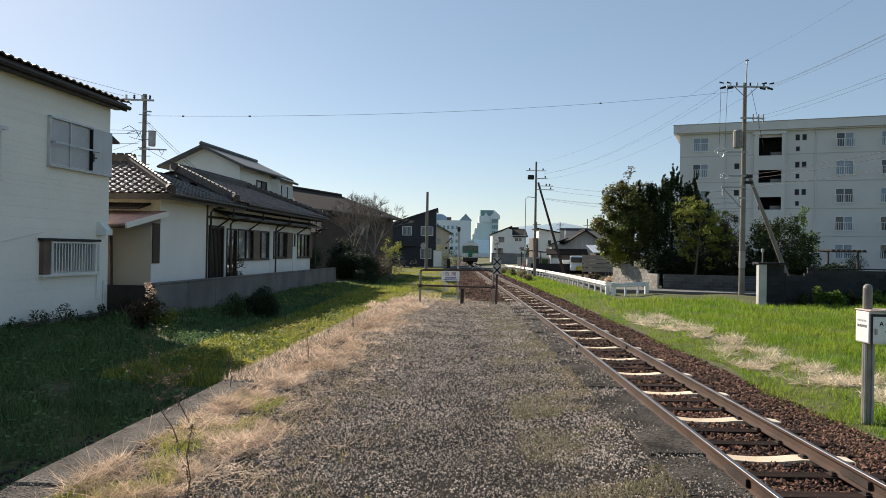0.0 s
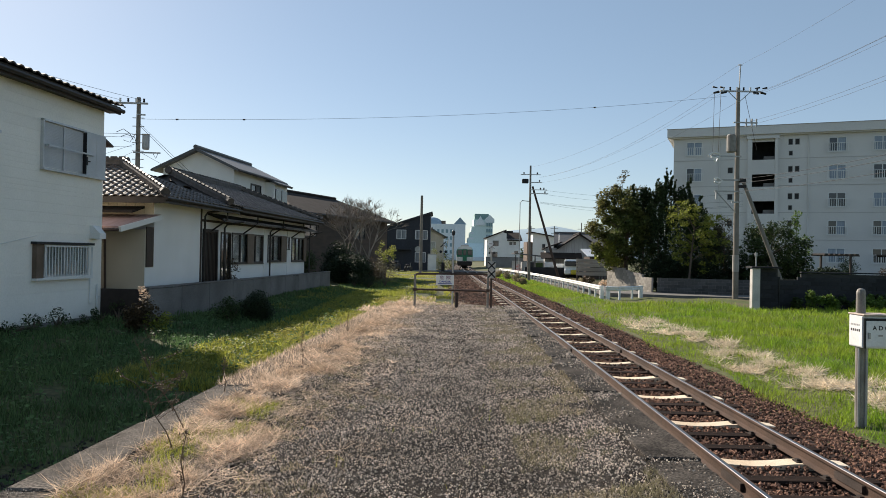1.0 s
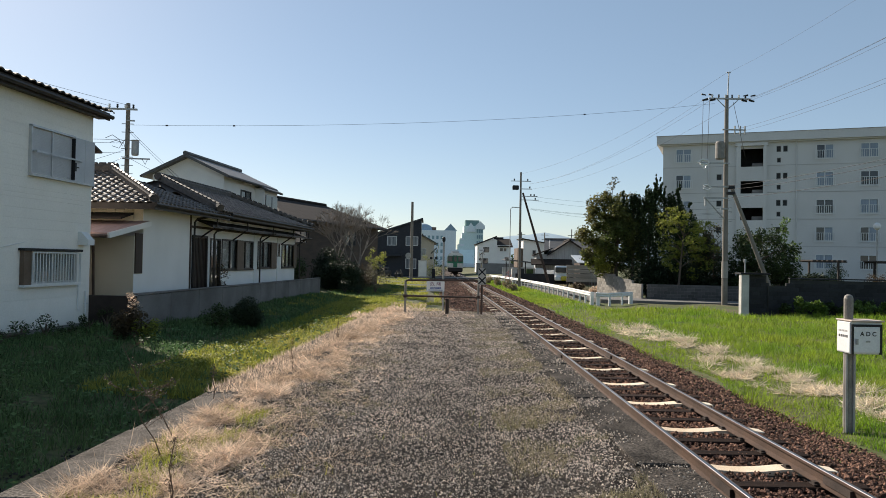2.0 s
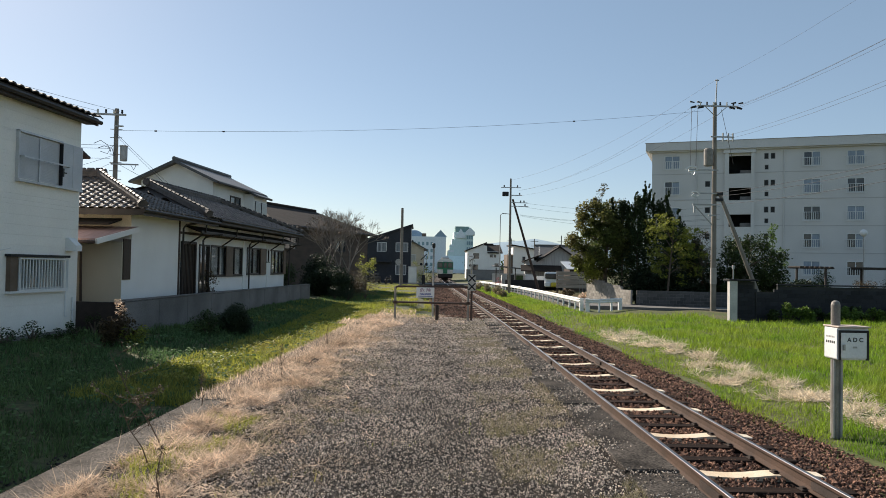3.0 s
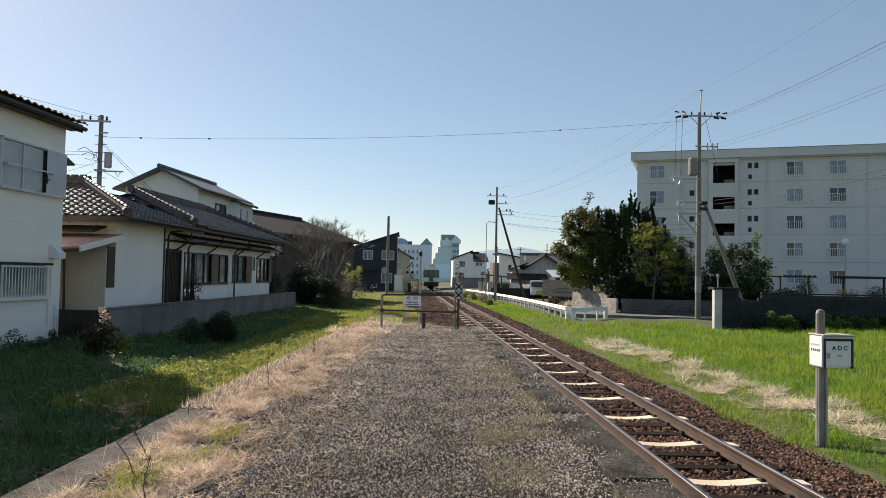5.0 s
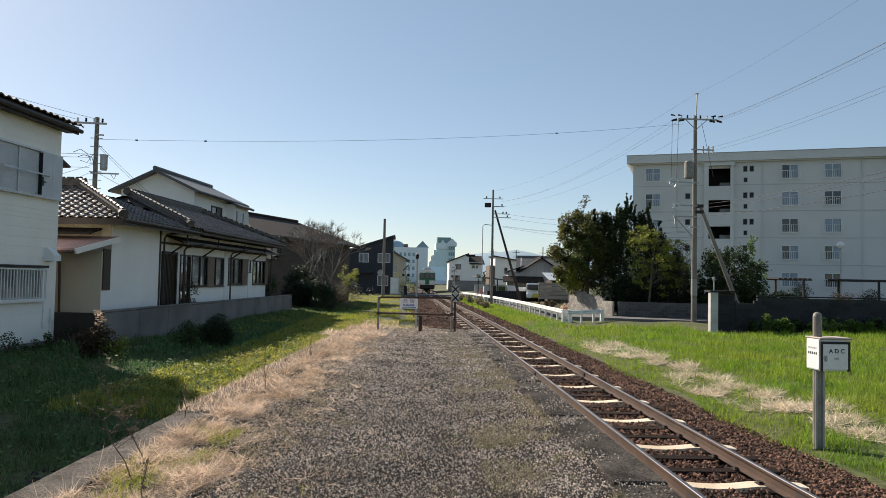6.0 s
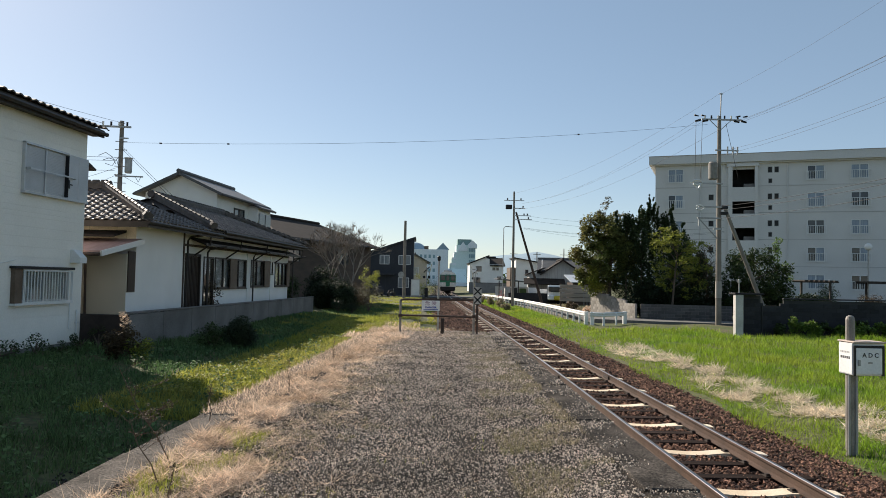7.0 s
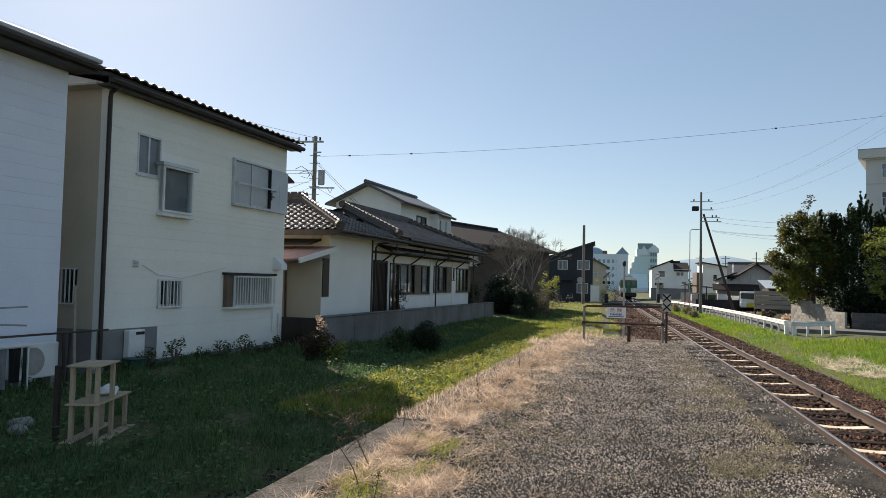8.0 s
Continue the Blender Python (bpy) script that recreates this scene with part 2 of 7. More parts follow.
def box(bm, x0, x1, y0, y1, z0, z1):
    quad_box(bm, [(x0, y0, z0), (x1, y0, z0), (x1, y1, z0), (x0, y1, z0), (x0, y0, z1), (x1, y0, z1), (x1, y1, z1), (x0, y1, z1)])
    return bm


def boxes(*rows):
    bm = bmesh.new()
    for r in rows:
        box(bm, *r)
    return bm


def bevelled(x0, x1, y0, y1, z0, z1, w=0.01):
    bm = boxes((x0, x1, y0, y1, z0, z1))
    bmesh.ops.bevel(bm, geom=bm.edges[:], offset=w, segments=1, affect="EDGES")
    return bm


def tube(bm, pts, r, seg=8, cap=True):
    """A pipe along the points; r is one radius or one per point."""
    pts = [Vector(p) for p in pts]
    rs = r if isinstance(r, (list, tuple)) else [r] * len(pts)
    rings = []
    for i, p in enumerate(pts):
        d = (pts[min(i + 1, len(pts) - 1)] - pts[max(i - 1, 0)]).normalized()
        a = d.orthogonal().normalized() if i == 0 else (a - d * a.dot(d)).normalized()
        b = d.cross(a)
        rings.append([bm.verts.new(p + rs[i] * (math.cos(k * math.tau / seg) * a + math.sin(k * math.tau / seg) * b)) for k in range(seg)])
    for r0, r1 in zip(rings, rings[1:]):
        for k in range(seg):
            bm.faces.new((r0[k], r0[(k + 1) % seg], r1[(k + 1) % seg], r1[k]))
    if cap:
        bm.faces.new(rings[0][::-1]), bm.faces.new(rings[-1])
    return bm


def tubes(*rows, seg=8):
    bm = bmesh.new()
    for pts, r in rows:
        tube(bm, pts, r, seg)
    return bm


def prism(pts, y0, y1):
    """A slab: the outline (x, z) drawn out from y0 to y1."""
    bm = bmesh.new()
    a = [bm.verts.new((x, y0, z)) for x, z in pts]
    b = [bm.verts.new((x, y1, z)) for x, z in pts]
    bm.faces.new(a), bm.faces.new(b[::-1])
    for i in range(len(pts)):
        j = (i + 1) % len(pts)
        bm.faces.new((a[i], b[i], b[j], a[j]))
    return bm


def slab(pts, thick):
    """A plate of that thickness under a flat outline of 3D points."""
    bm = bmesh.new()
    p = [Vector(q) for q in pts]
    n = (p[1] - p[0]).cross(p[2] - p[0]).normalized()
    if n.z < 0:
        n = -n
    a, b = [bm.verts.new(q) for q in p], [bm.verts.new(q - n * thick) for q in p]
    bm.faces.new(a), bm.faces.new(b[::-1])
    for i in range(len(p)):
        j = (i + 1) % len(p)
        bm.faces.new((a[i], b[i], b[j], a[j]))
    return bm


def fast_mesh(name, verts, faces, material, smooth=False):
    """A mesh from arrays: verts (n, 3), faces (k, 3 or 4)."""
    verts, faces = np.asarray(verts, np.float32), np.asarray(faces, np.int32)
    me = bpy.data.meshes.new(name)
    k, c = faces.shape
    me.vertices.add(len(verts)), me.loops.add(k * c), me.polygons.add(k)
    me.vertices.foreach_set("co", verts.ravel())
    me.loops.foreach_set("vertex_index", faces.ravel())
    me.polygons.foreach_set("loop_start", np.arange(0, k * c, c, dtype=np.int32))
    me.polygons.foreach_set("use_smooth", np.full(k, smooth))
    me.materials.append(material)
    me.update(calc_edges=True)
    me.validate()
    return me


def repeated(tv, tf, places, turns, sizes):
    """Copies of a small template: rotation matrices (n, 3, 3), sizes (n, 3), places (n, 3)."""
    tv, tf = np.asarray(tv, float), np.asarray(tf)
    v = np.einsum("nij,nkj->nki", turns, tv[None] * sizes[:, None, :]) + places[:, None, :]
    f = tf[None] + (np.arange(len(places)) * len(tv))[:, None, None]
    return v.reshape(-1, 3), f.reshape(-1, tf.shape[1])


rng = np.random.default_rng(7)


def spins(n, lean=math.pi, least=0.0):
    """Random turns: any heading, leaning up to so much and at least so much."""
    h, t, k = rng.uniform(0, math.tau, n), rng.choice((-1, 1), n) * rng.uniform(least, lean, n), rng.uniform(0, math.tau, n)
    ch, sh, ct, st, ck, sk = np.cos(h), np.sin(h), np.cos(t), np.sin(t), np.cos(k), np.sin(k)
    o, i = np.zeros(n), np.ones(n)
    z = lambda c, s: np.stack([np.stack([c, -s, o], -1), np.stack([s, c, o], -1), np.stack([o, o, i], -1)], 1)
    x = np.stack([np.stack([i, o, o], -1), np.stack([o, ct, -st], -1), np.stack([o, st, ct], -1)], 1)
    return z(ch, sh) @ x @ z(ck, sk)


STONE_V = [(1, 0.1, 0), (-.9, 0, .1), (0.1, 1, -.1), (0, -1, 0.1), (.1, .2, .8), (-.1, -.1, -.8)]
STONE_F = [(0, 2, 4), (2, 1, 4), (1, 3, 4), (3, 0, 4), (2, 0, 5), (1, 2, 5), (3, 1, 5), (0, 3, 5)]


def stones(name, places, lo, hi, material):
    n = len(places)
    s = rng.uniform(lo, hi, (n, 1)) * rng.uniform(.6, 1.1, (n, 3))
    return fast_mesh(name, *repeated(STONE_V, STONE_F, places, spins(n), s), material)


BLADE_V = [(-.5, 0, 0), (.5, 0, 0), (-.32, .12, .55), (.32, .12, .55), (0, .42, 1)]
BLADE_F = [(0, 1, 3), (0, 3, 2), (2, 3, 4)]


def blades(name, places, height, width, lean, material, lying=0.0):
    n = len(places)
    s = np.stack([width * rng.uniform(.6, 1.4, n), np.asarray(height), np.asarray(height)], -1)
    return fast_mesh(name, *repeated(BLADE_V, BLADE_F, places, spins(n, lean, lying), s), material)


def smooth_noise(x, y, size, seed=0):
    """A cheap smooth random field for arrays, about -1 to 1."""
    r = np.random.default_rng(seed)
    out = 0
    for k in range(6):
        a, p, q = r.uniform(0, math.tau), r.uniform(0, math.tau), r.uniform(.6, 1.7)
        out = out + np.sin((x * math.cos(a) + y * math.sin(a)) * math.tau / size * q + p)
    return out / 3.2


# ---- lie of the land ----
TRACK = [(-30, 2.95), (0, 3.35), (7, 3.48), (20, 3.74), (38, 3.97), (60, 4.06), (80, 4.15), (115, 4.5), (146, 5.2), (220, 8.2), (300, 13.0), (420, 24.0)]


def spline(table, y):
    ys, xs = np.array(table, float).T
    m = np.gradient(xs, ys)
    i = np.clip(np.searchsorted(ys, y) - 1, 0, len(ys) - 2)
    h = ys[i + 1] - ys[i]
    t = (y - ys[i]) / h
    return (2*t**3 - 3*t**2 + 1) * xs[i] + (t**3 - 2*t**2 + t) * h * m[i] + (-2*t**3 + 3*t**2) * xs[i + 1] + (t**3 - t**2) * h * m[i + 1]


def track_x(y):
    return spline(TRACK, np.clip(y, -30, 420))


def left_edge(y):
    return np.interp(y, [-20, 4.9, 9.8, 15.85, 23.8, 25], [-3.9, -2.9, -2.62, -2.2, -1.68, -1.6])


def right_edge(y):
    return track_x(y) - 1.29


RAIL_Z = -0.42


def ground_z(x, y):
    x, y = np.asarray(x, float), np.asarray(y, float)
    tx = track_x(y)
    left = np.interp(x, [-14, -9, -6, -3], [-.22, -.25, -.38, -.47]) + np.clip((y - 24) / 10, 0, 1) * .25 * np.clip((-4 - x) / 3, 0, 1)
    bed = -0.80
    right = np.interp(x - tx, [1.6, 2.6, 3.6, 6, 12, 20], [-.80, -.70, -.62, -.60, -.50, -.42])
    z = np.where(x < tx - 4, left, np.where(x < tx - 1.5, np.where(y > 24, -.74, -.7), np.where(x > tx + 1.6, right, bed)))
    near = np.clip(1 - np.abs(y) / 200, 0, 1)
    return z + .05 * smooth_noise(x, y, 5, 3) * near * (np.abs(x - tx) > 2.6)


# ---- ground ----
def graded(lo, hi, near, far, step, grow):
    """Coordinates close together between near and far, wider outside."""
    mid = list(np.arange(near, far + 1e-6, step))
    a, d = [far], step
    while a[-1] < hi:
        d *= grow
        a.append(min(a[-1] + d, hi))
    b, d = [near], step
    while b[-1] > lo:
        d *= grow
        b.append(max(b[-1] - d, lo))
    return np.array(sorted(set(np.round(mid + a + b, 4))))


gx, gy = graded(-3500, 3500, -16, 26, .5, 1.35), graded(-300, 4500, -6, 60, .75, 1.3)
GX, GY = np.meshgrid(gx, gy)
gv = np.stack([GX, GY, ground_z(GX, GY)], -1).reshape(-1, 3)
ii = (np.arange(len(gy) - 1)[:, None] * len(gx) + np.arange(len(gx) - 1)[None]).ravel()
ground = part("ground", fast_mesh("ground", gv, np.stack([ii, ii + 1, ii + 1 + len(gx), ii + len(gx)], 1), M["soil"], True), None)
tagged(ground, "earth with short weeds and patches of bare soil", "ground", kind="structure")

# ---- platform: an earth and gravel bank between concrete kerbs ----
platform = thing("platform", pose(0, 0, 0), "low gravel railway platform with weathered concrete kerbs", "platform", kind="structure")
ys = np.arange(-16, 24.6, .35)
us = np.linspace(0, 1, 26)
py_, pu = np.meshgrid(ys, us, indexing="ij")
lx, rx = left_edge(py_) + .42, right_edge(py_) - .45
pxx = lx + (rx - lx) * pu
pz = -.02 + .018 * smooth_noise(pxx, py_, 1.3, 5) + .012 * smooth_noise(pxx, py_, .5, 6) - np.clip((py_ - 22.8) / 1.8, 0, 1) * .35
pv = np.stack([pxx, py_, pz], -1).reshape(-1, 3)
ii = (np.arange(len(ys) - 1)[:, None] * len(us) + np.arange(len(us) - 1)[None]).ravel()
# dark surface under the stones carries the shade of their gaps
part("gravel_surface", fast_mesh("gravel_surface", pv, np.stack([ii, ii + 1, ii + 1 + len(us), ii + len(us)], 1), M["shaded_gravel_bed"], True), None, platform)
bm = bmesh.new()
n0 = [[bm.verts.new((x, y, z)) for x, z in ((left_edge(y) + .08, -.75), (left_edge(y) + .08, -.14), (right_edge(y) - .08, -.14), (right_edge(y) - .08, -.9))] for y in (-16, -5, 4.9, 9.8, 15.85, 22.6)]
for a, b in zip(n0, n0[1:]):
    for k in range(4):
        bm.faces.new((a[k], a[(k + 1) % 4], b[(k + 1) % 4], b[k]))
bm.faces.new(n0[0]), bm.faces.new(n0[-1][::-1])
part("platform_core", bm, M["concrete_dark"], platform)


# ---- railway track ----
track = thing("railway_track", pose(0, 0, 0), "single narrow-gauge railway track with rusty rails on ballast", "railway track", kind="structure")


def swept(name, outline, off, y0, y1, step, material, parent, label=""):
    """A bar of that outline (x, z) along the track, off metres to its right."""
    bm = bmesh.new()
    rings = []
    for y in np.arange(y0, y1 + 1e-6, step):
        x = float(track_x(y)) + off
        rings.append([bm.verts.new((x + a, y, RAIL_Z + b)) for a, b in outline])
    for r0, r1 in zip(rings, rings[1:]):
        for k in range(len(outline)):
            j = (k + 1) % len(outline)
            bm.faces.new((r0[k], r0[j], r1[j], r1[k]))
    bm.faces.new(rings[0]), bm.faces.new(rings[-1][::-1])
    return part(name, bm, material, parent, label)


RAIL = [(-.061, -.150), (.061, -.150), (.061, -.138), (.010, -.118), (.008, -.040), (.032, -.030), (.032, -.004), (-.032, -.004), (-.032, -.030), (-.008, -.040), (-.010, -.118), (-.061, -.138)]
HEAD = [(-.022, -.004), (.022, -.004), (.018, 0), (-.018, 0)]
for side in (-.566, .566):
    rail = swept("rail", RAIL, side, -16, 400, 2.0, M["rail_side"], track, "rust-brown steel rail with a polished head")
    swept("rail_head", HEAD, side, -16, 400, 2.0, M["rail_top"], rail, "polished running surface")
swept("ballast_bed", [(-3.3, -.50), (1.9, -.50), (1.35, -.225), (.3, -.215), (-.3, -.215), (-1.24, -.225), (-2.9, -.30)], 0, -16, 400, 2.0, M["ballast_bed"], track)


# ---- houses ----
def cells(s0, s1, z0, z1, holes):
    """The rectangles of a wall that are left round its holes."""
    ss = sorted({s0, s1, *[v for h in holes for v in h[:2] if s0 < v < s1]})
    zs = sorted({z0, z1, *[v for h in holes for v in h[2:4] if z0 < v < z1]})
    for za, zb in zip(zs, zs[1:]):
        run = None
        for sa, sb in zip(ss, ss[1:]):
            free = not any(h[0] < (sa + sb) / 2 < h[1] and h[2] < (za + zb) / 2 < h[3] for h in holes)
            if free:
                run = (run[0] if run else sa, sb)
            if run and (not free or sb == ss[-1]):
                yield run[0], run[1], za, zb
                run = None


def wall(name, parent, s0, s1, z0, z1, holes, material, w0=0.0, thick=.15, label=""):
    bm = bmesh.new()
    for a, b, c, d in cells(s0, s1, z0, z1, holes):
        box(bm, a, b, w0, w0 + thick, c, d)
    return part(name, bm, material, parent, label)


def boards(parent, s0, s1, z0, z1, holes, height, material, w0=0.0, proud=.02, grow=.0015):
    """Lapped siding, each length of board a piece."""
    k, z = 0, z0
    while z < z1 - .02:
        zt = min(z + height, z1)
        cuts = [h for h in holes if h[2] < zt and h[3] > z]
        for a, b, c, d in cells(s0, s1, z, zt, cuts):
            bm = bmesh.new()
            quad_box(bm, [(a, w0 - proud - grow, c + .0012), (b, w0 - proud - grow, c + .0012), (b, w0, c + .0012), (a, w0, c + .0012), (a, w0 - proud, d), (b, w0 - proud, d), (b, w0, d), (a, w0, d)])
            part("siding_board", bm, material, parent)
        z = zt


def window(parent, s0, s1, z0, z1, sashes=2, frame_m=None, pane="glass", w=0.0, fat=.045, curtain=None, sill=True, label=""):
    """A sliding window set in the wall's outer face."""
    fm = frame_m or M["alu"]
    bm = boxes((s0, s1, w - .03, w + .09, z0, z0 + fat), (s0, s1, w - .03, w + .09, z1 - fat, z1), (s0, s0 + fat, w - .03, w + .09, z0 + fat, z1 - fat), (s1 - fat, s1, w - .03, w + .09, z0 + fat, z1 - fat))
    wide = (s1 - s0 - 2 * fat) / sashes
    for k in range(1, sashes):
        c = s0 + fat + k * wide
        box(bm, c - fat * .5, c + fat * .5, w - .012, w + .07, z0 + fat, z1 - fat)
    win = part("window", bm, fm, parent, label)
    for k in range(sashes):
        a = s0 + fat + k * wide
        part("pane", boxes((a + .01, a + wide - .01, w + .02 + .02 * (k % 2), w + .026 + .02 * (k % 2), z0 + fat, z1 - fat)), M[pane if isinstance(pane, str) else pane[k]], win).visible_shadow = pane != "glass"
    if curtain:
        part("curtain", boxes((s0 + fat, s1 - fat, w + .10, w + .11, z0 + fat, z1 - fat)), M[curtain], win)
    if sill:
        part("window_sill", boxes((s0 - .03, s1 + .03, w - .06, w, z0 - .035, z0)), fm, win)
    return win


def bars(parent, s0, s1, z0, z1, n, w, material, r=.011, name="window_guard"):
    g = part(name, boxes((s0, s1, w - .02, w, z0, z0 + .03), (s0, s1, w - .02, w, z1 - .03, z1), (s0, s0 + .02, w - .02, w, z0 + .03, z1 - .03), (s1 - .02, s1, w - .02, w, z0 + .03, z1 - .03)), material, parent)
    for k in range(n):
        s = s0 + (k + .5) * (s1 - s0) / n
        part("bar", boxes((s - r, s + r, w - .018, w - .002, z0 + .03, z1 - .03)), material, g)
    return g


# roof tiles
def tile_template(wide, long, rise, thick=.03):
    n = 5
    v = []
    for t in (0, 1):
        for k in range(n):
            u = k / (n - 1)
            v.append(((u - .5) * wide * 1.02, (t - .5) * long * 1.12, rise * math.sin(u * math.tau - .6) * .5 + (thick if t == 0 else 0)))
    for k in range(n):
        u = k / (n - 1)
        v.append(((u - .5) * wide * 1.02, -.5 * long * 1.12, rise * math.sin(u * math.tau - .6) * .5 - .005))
    f = [(k, k + 1, n + k + 1, n + k) for k in range(n - 1)] + [(2 * n + k, 2 * n + k + 1, k + 1, k) for k in range(n - 1)]
    return v, f


def inside(poly, u, v):
    hit = False
    for (x0, y0), (x1, y1) in zip(poly, poly[1:] + poly[:1]):
        if (y0 > v) != (y1 > v) and u < (x1 - x0) * (v - y0) / (y1 - y0) + x0:
            hit = not hit
    return hit


def tiled(parent, corners, wide, long, rise, material, singly=0):
    """A roof slope: a plate and on it courses of tiles. The first two corners are the eave's ends."""
    p = [Vector(c) for c in corners]
    ux = (p[1] - p[0]).normalized()
    n = ux.cross(p[2] - p[0]).normalized()
    if n.z < 0:
        n = -n
    vy = n.cross(ux)
    if vy.z < 0:
        vy = -vy
    part("roof_deck", slab([q - n * .03 for q in p], .07), M["dark_trim"], parent)
    poly = [((q - p[0]).dot(ux), (q - p[0]).dot(vy)) for q in p]
    umin, umax, vmax = min(a for a, b in poly), max(a for a, b in poly), max(b for a, b in poly)
    tv, tf = tile_template(wide, long, rise)
    spots = []
    for r in range(int(vmax / long) + 1):
        for c in range(int((umax - umin) / wide) + 1):
            u, v = umin + (c + .5) * wide, (r + .5) * long - .04
            if inside(poly, u, v) or (r == 0 and inside(poly, u, .05)):
                spots.append(p[0] + ux * u + vy * v + n * .02)
    turn = Matrix((ux, vy, n)).transposed()
    own, rest = spots[:singly], spots[singly:]
    if own:
        me = fast_mesh("roof_tile", tv, tf, material)
        for q in own:
            part("roof_tile", me, None, parent, m=Matrix.Translation(q) @ turn.to_4x4())
    if rest:
        k = len(rest)
        rest = np.array([tuple(q) for q in rest])
        me = fast_mesh("roof_tiles", *repeated(tv, tf, rest, np.repeat(np.array(turn)[None], k, 0), np.ones((k, 3))), material)
        tagged(part("roof_tiles", me, None, parent), kind="stuff")


def ridge(parent, a, b, r, material, studs=0, name="ridge_tiles"):
    """A stacked ridge with a rounded cap, an end tile at its lower end."""
    a, b = Vector(a), Vector(b)
    d = (b - a)
    side = d.cross(Vector((0, 0, 1))).normalized()
    up = side.cross(d).normalized()
    bm = bmesh.new()
    outl = [(-.8, -.6), (-.7, .3), (-.75, .9), (-.45, 1.5), (0, 1.75), (.45, 1.5), (.75, .9), (.7, .3), (.8, -.6)]
    r0, r1 = [[bm.verts.new(q + side * x * r + up * z * r) for x, z in outl] for q in (a, b)]
    for k in range(len(outl)):
        j = (k + 1) % len(outl)
        bm.faces.new((r0[k], r0[j], r1[j], r1[k]))
    bm.faces.new(r0), bm.faces.new(r1[::-1])
    ob = part(name, bm, material, parent)
    n = studs or int(d.length / .28)
    bm = bmesh.new()
    for k in range(n):
        q = a + d * ((k + .5) / n)
        tube(bm, [q + up * r * 1.5 - d.normalized() * .10, q + up * r * 1.62 + d.normalized() * .11], [r * .62, r * .5], 6)
    part("cap_tile", bm, material, ob)
    bm = bmesh.new()
    tube(bm, [a - d.normalized() * .06 + up * r * .6, a + d.normalized() * .12 + up * r * .6], [r * 1.35, r * 1.2], 8)
    part("end_tile", bm, material, ob)


def gutter(parent, a, b, r, material, name="gutter"):
    bm = bmesh.new()
    tube(bm, [a, b], r, 8)
    return part(name, bm, material, parent)


# two-storey white house beside the platform
house_a = thing("white_house", pose(-9.0, 19.8, 0, 0, 0, 83.7), "two-storey house clad in white lap siding under a dark tiled roof", "house")
HA = [(-5.97, -5.24, 3.74, 4.60), (-5.30, -4.30, 3.02, 4.02), (-2.58, -.93, 3.52, 4.58), (-5.18, -4.45, .97, 1.57), (-2.55, -.65, .93, 1.68)]
wall("wall", house_a, -6.82, 0, -.6, 5.32, HA, M["siding"], 0, .15)
boards(house_a, -6.82, 0, -.14, 5.32, HA + [(-6.9, -5.15, -.6, .56)], .235, M["siding"])
wall("end_wall", house_a, -.15, 0, -.6, 5.32, [], M["siding"], .15, 6.5)
bm = bmesh.new()
for a, b, c, d in cells(.15, 6.6, .57, 5.32, [(.56, .94, 1.06, 1.74)]):
    box(bm, -6.82, -6.67, a, b, c, d)
part("end_wall", bm, M["beige"], house_a)
part("end_wall_plinth", boxes((-6.83, -6.67, .15, 6.6, -.6, .57)), M["plinth"], house_a)
part("back_wall", boxes((-6.67, -.15, 6.5, 6.65, -.6, 5.32)), M["siding"], house_a)
# floor painted near-black for the darkness of the rooms
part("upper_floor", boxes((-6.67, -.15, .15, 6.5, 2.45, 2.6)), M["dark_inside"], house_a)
part("plinth", boxes((-6.85, -5.16, -.022, .0, -.6, .555)), M["plinth"], house_a, "grey cement plinth")
part("footing", boxes((-5.15, 0.01, -.012, 0, -.6, -.15)), M["plinth"], house_a)
window(house_a, *HA[0], 2, pane="frosted")
w2 = window(house_a, -5.30, -4.30, 3.02, 4.02, 1, frame_m=M["white_metal"], w=-.14, sill=False, curtain="frosted", label="white-framed projecting bay window")
part("bay_side", boxes((-5.30, -5.27, -.14, .0, 3.02, 4.02), (-4.33, -4.30, -.14, 0, 3.02, 4.02), (-5.30, -4.30, -.12, 0, 2.98, 3.02)), M["white_metal"], w2)
part("bay_top", boxes((-5.37, -4.15, -.20, 0, 4.02, 4.09)), M["alu"], w2)
part("bay_tray", boxes((-5.34, -4.26, -.19, 0, 2.93, 2.98)), M["white_metal"], w2)
# shuttered window with its balcony-like frame
w3 = window(house_a, *HA[2], 2, pane="louvre", sill=False)
part("shutter_box", bevelled(-.93, -.05, -.12, -.03, 3.48, 4.60, .008), M["louvre"], w3, "grey sheet-metal shutter box")
part("shutter_seam", boxes((-.50, -.49, -.125, -.03, 3.5, 4.58)), M["alu"], w3)
part("louvre_panel", boxes((-2.535, -.975, -.034, -.015, 3.56, 4.545)), M["louvre"], w3)
for k in range(27):
    z = 3.57 + k * .036
    part("slat", boxes((-2.53, -.98, -.041, -.034, z, z + .027)), M["louvre"], w3)
part("guard_bar", boxes((-2.56, -.72, -.20, -.17, 4.0, 4.035), (-2.56, -2.53, -.2, -.03, 3.99, 4.04), (-.75, -.72, -.2, -.03, 3.99, 4.04)), M["alu"], w3)
part("window_frame", boxes((-2.62, -2.58, -.1, 0, 3.48, 4.63), (-2.62, -.9, -.1, 0, 4.585, 4.63), (-2.62, -.05, -.14, 0, 3.44, 3.49), (-1.80, -1.76, -.07, -.05, 3.5, 4.58)), M["alu"], w3)
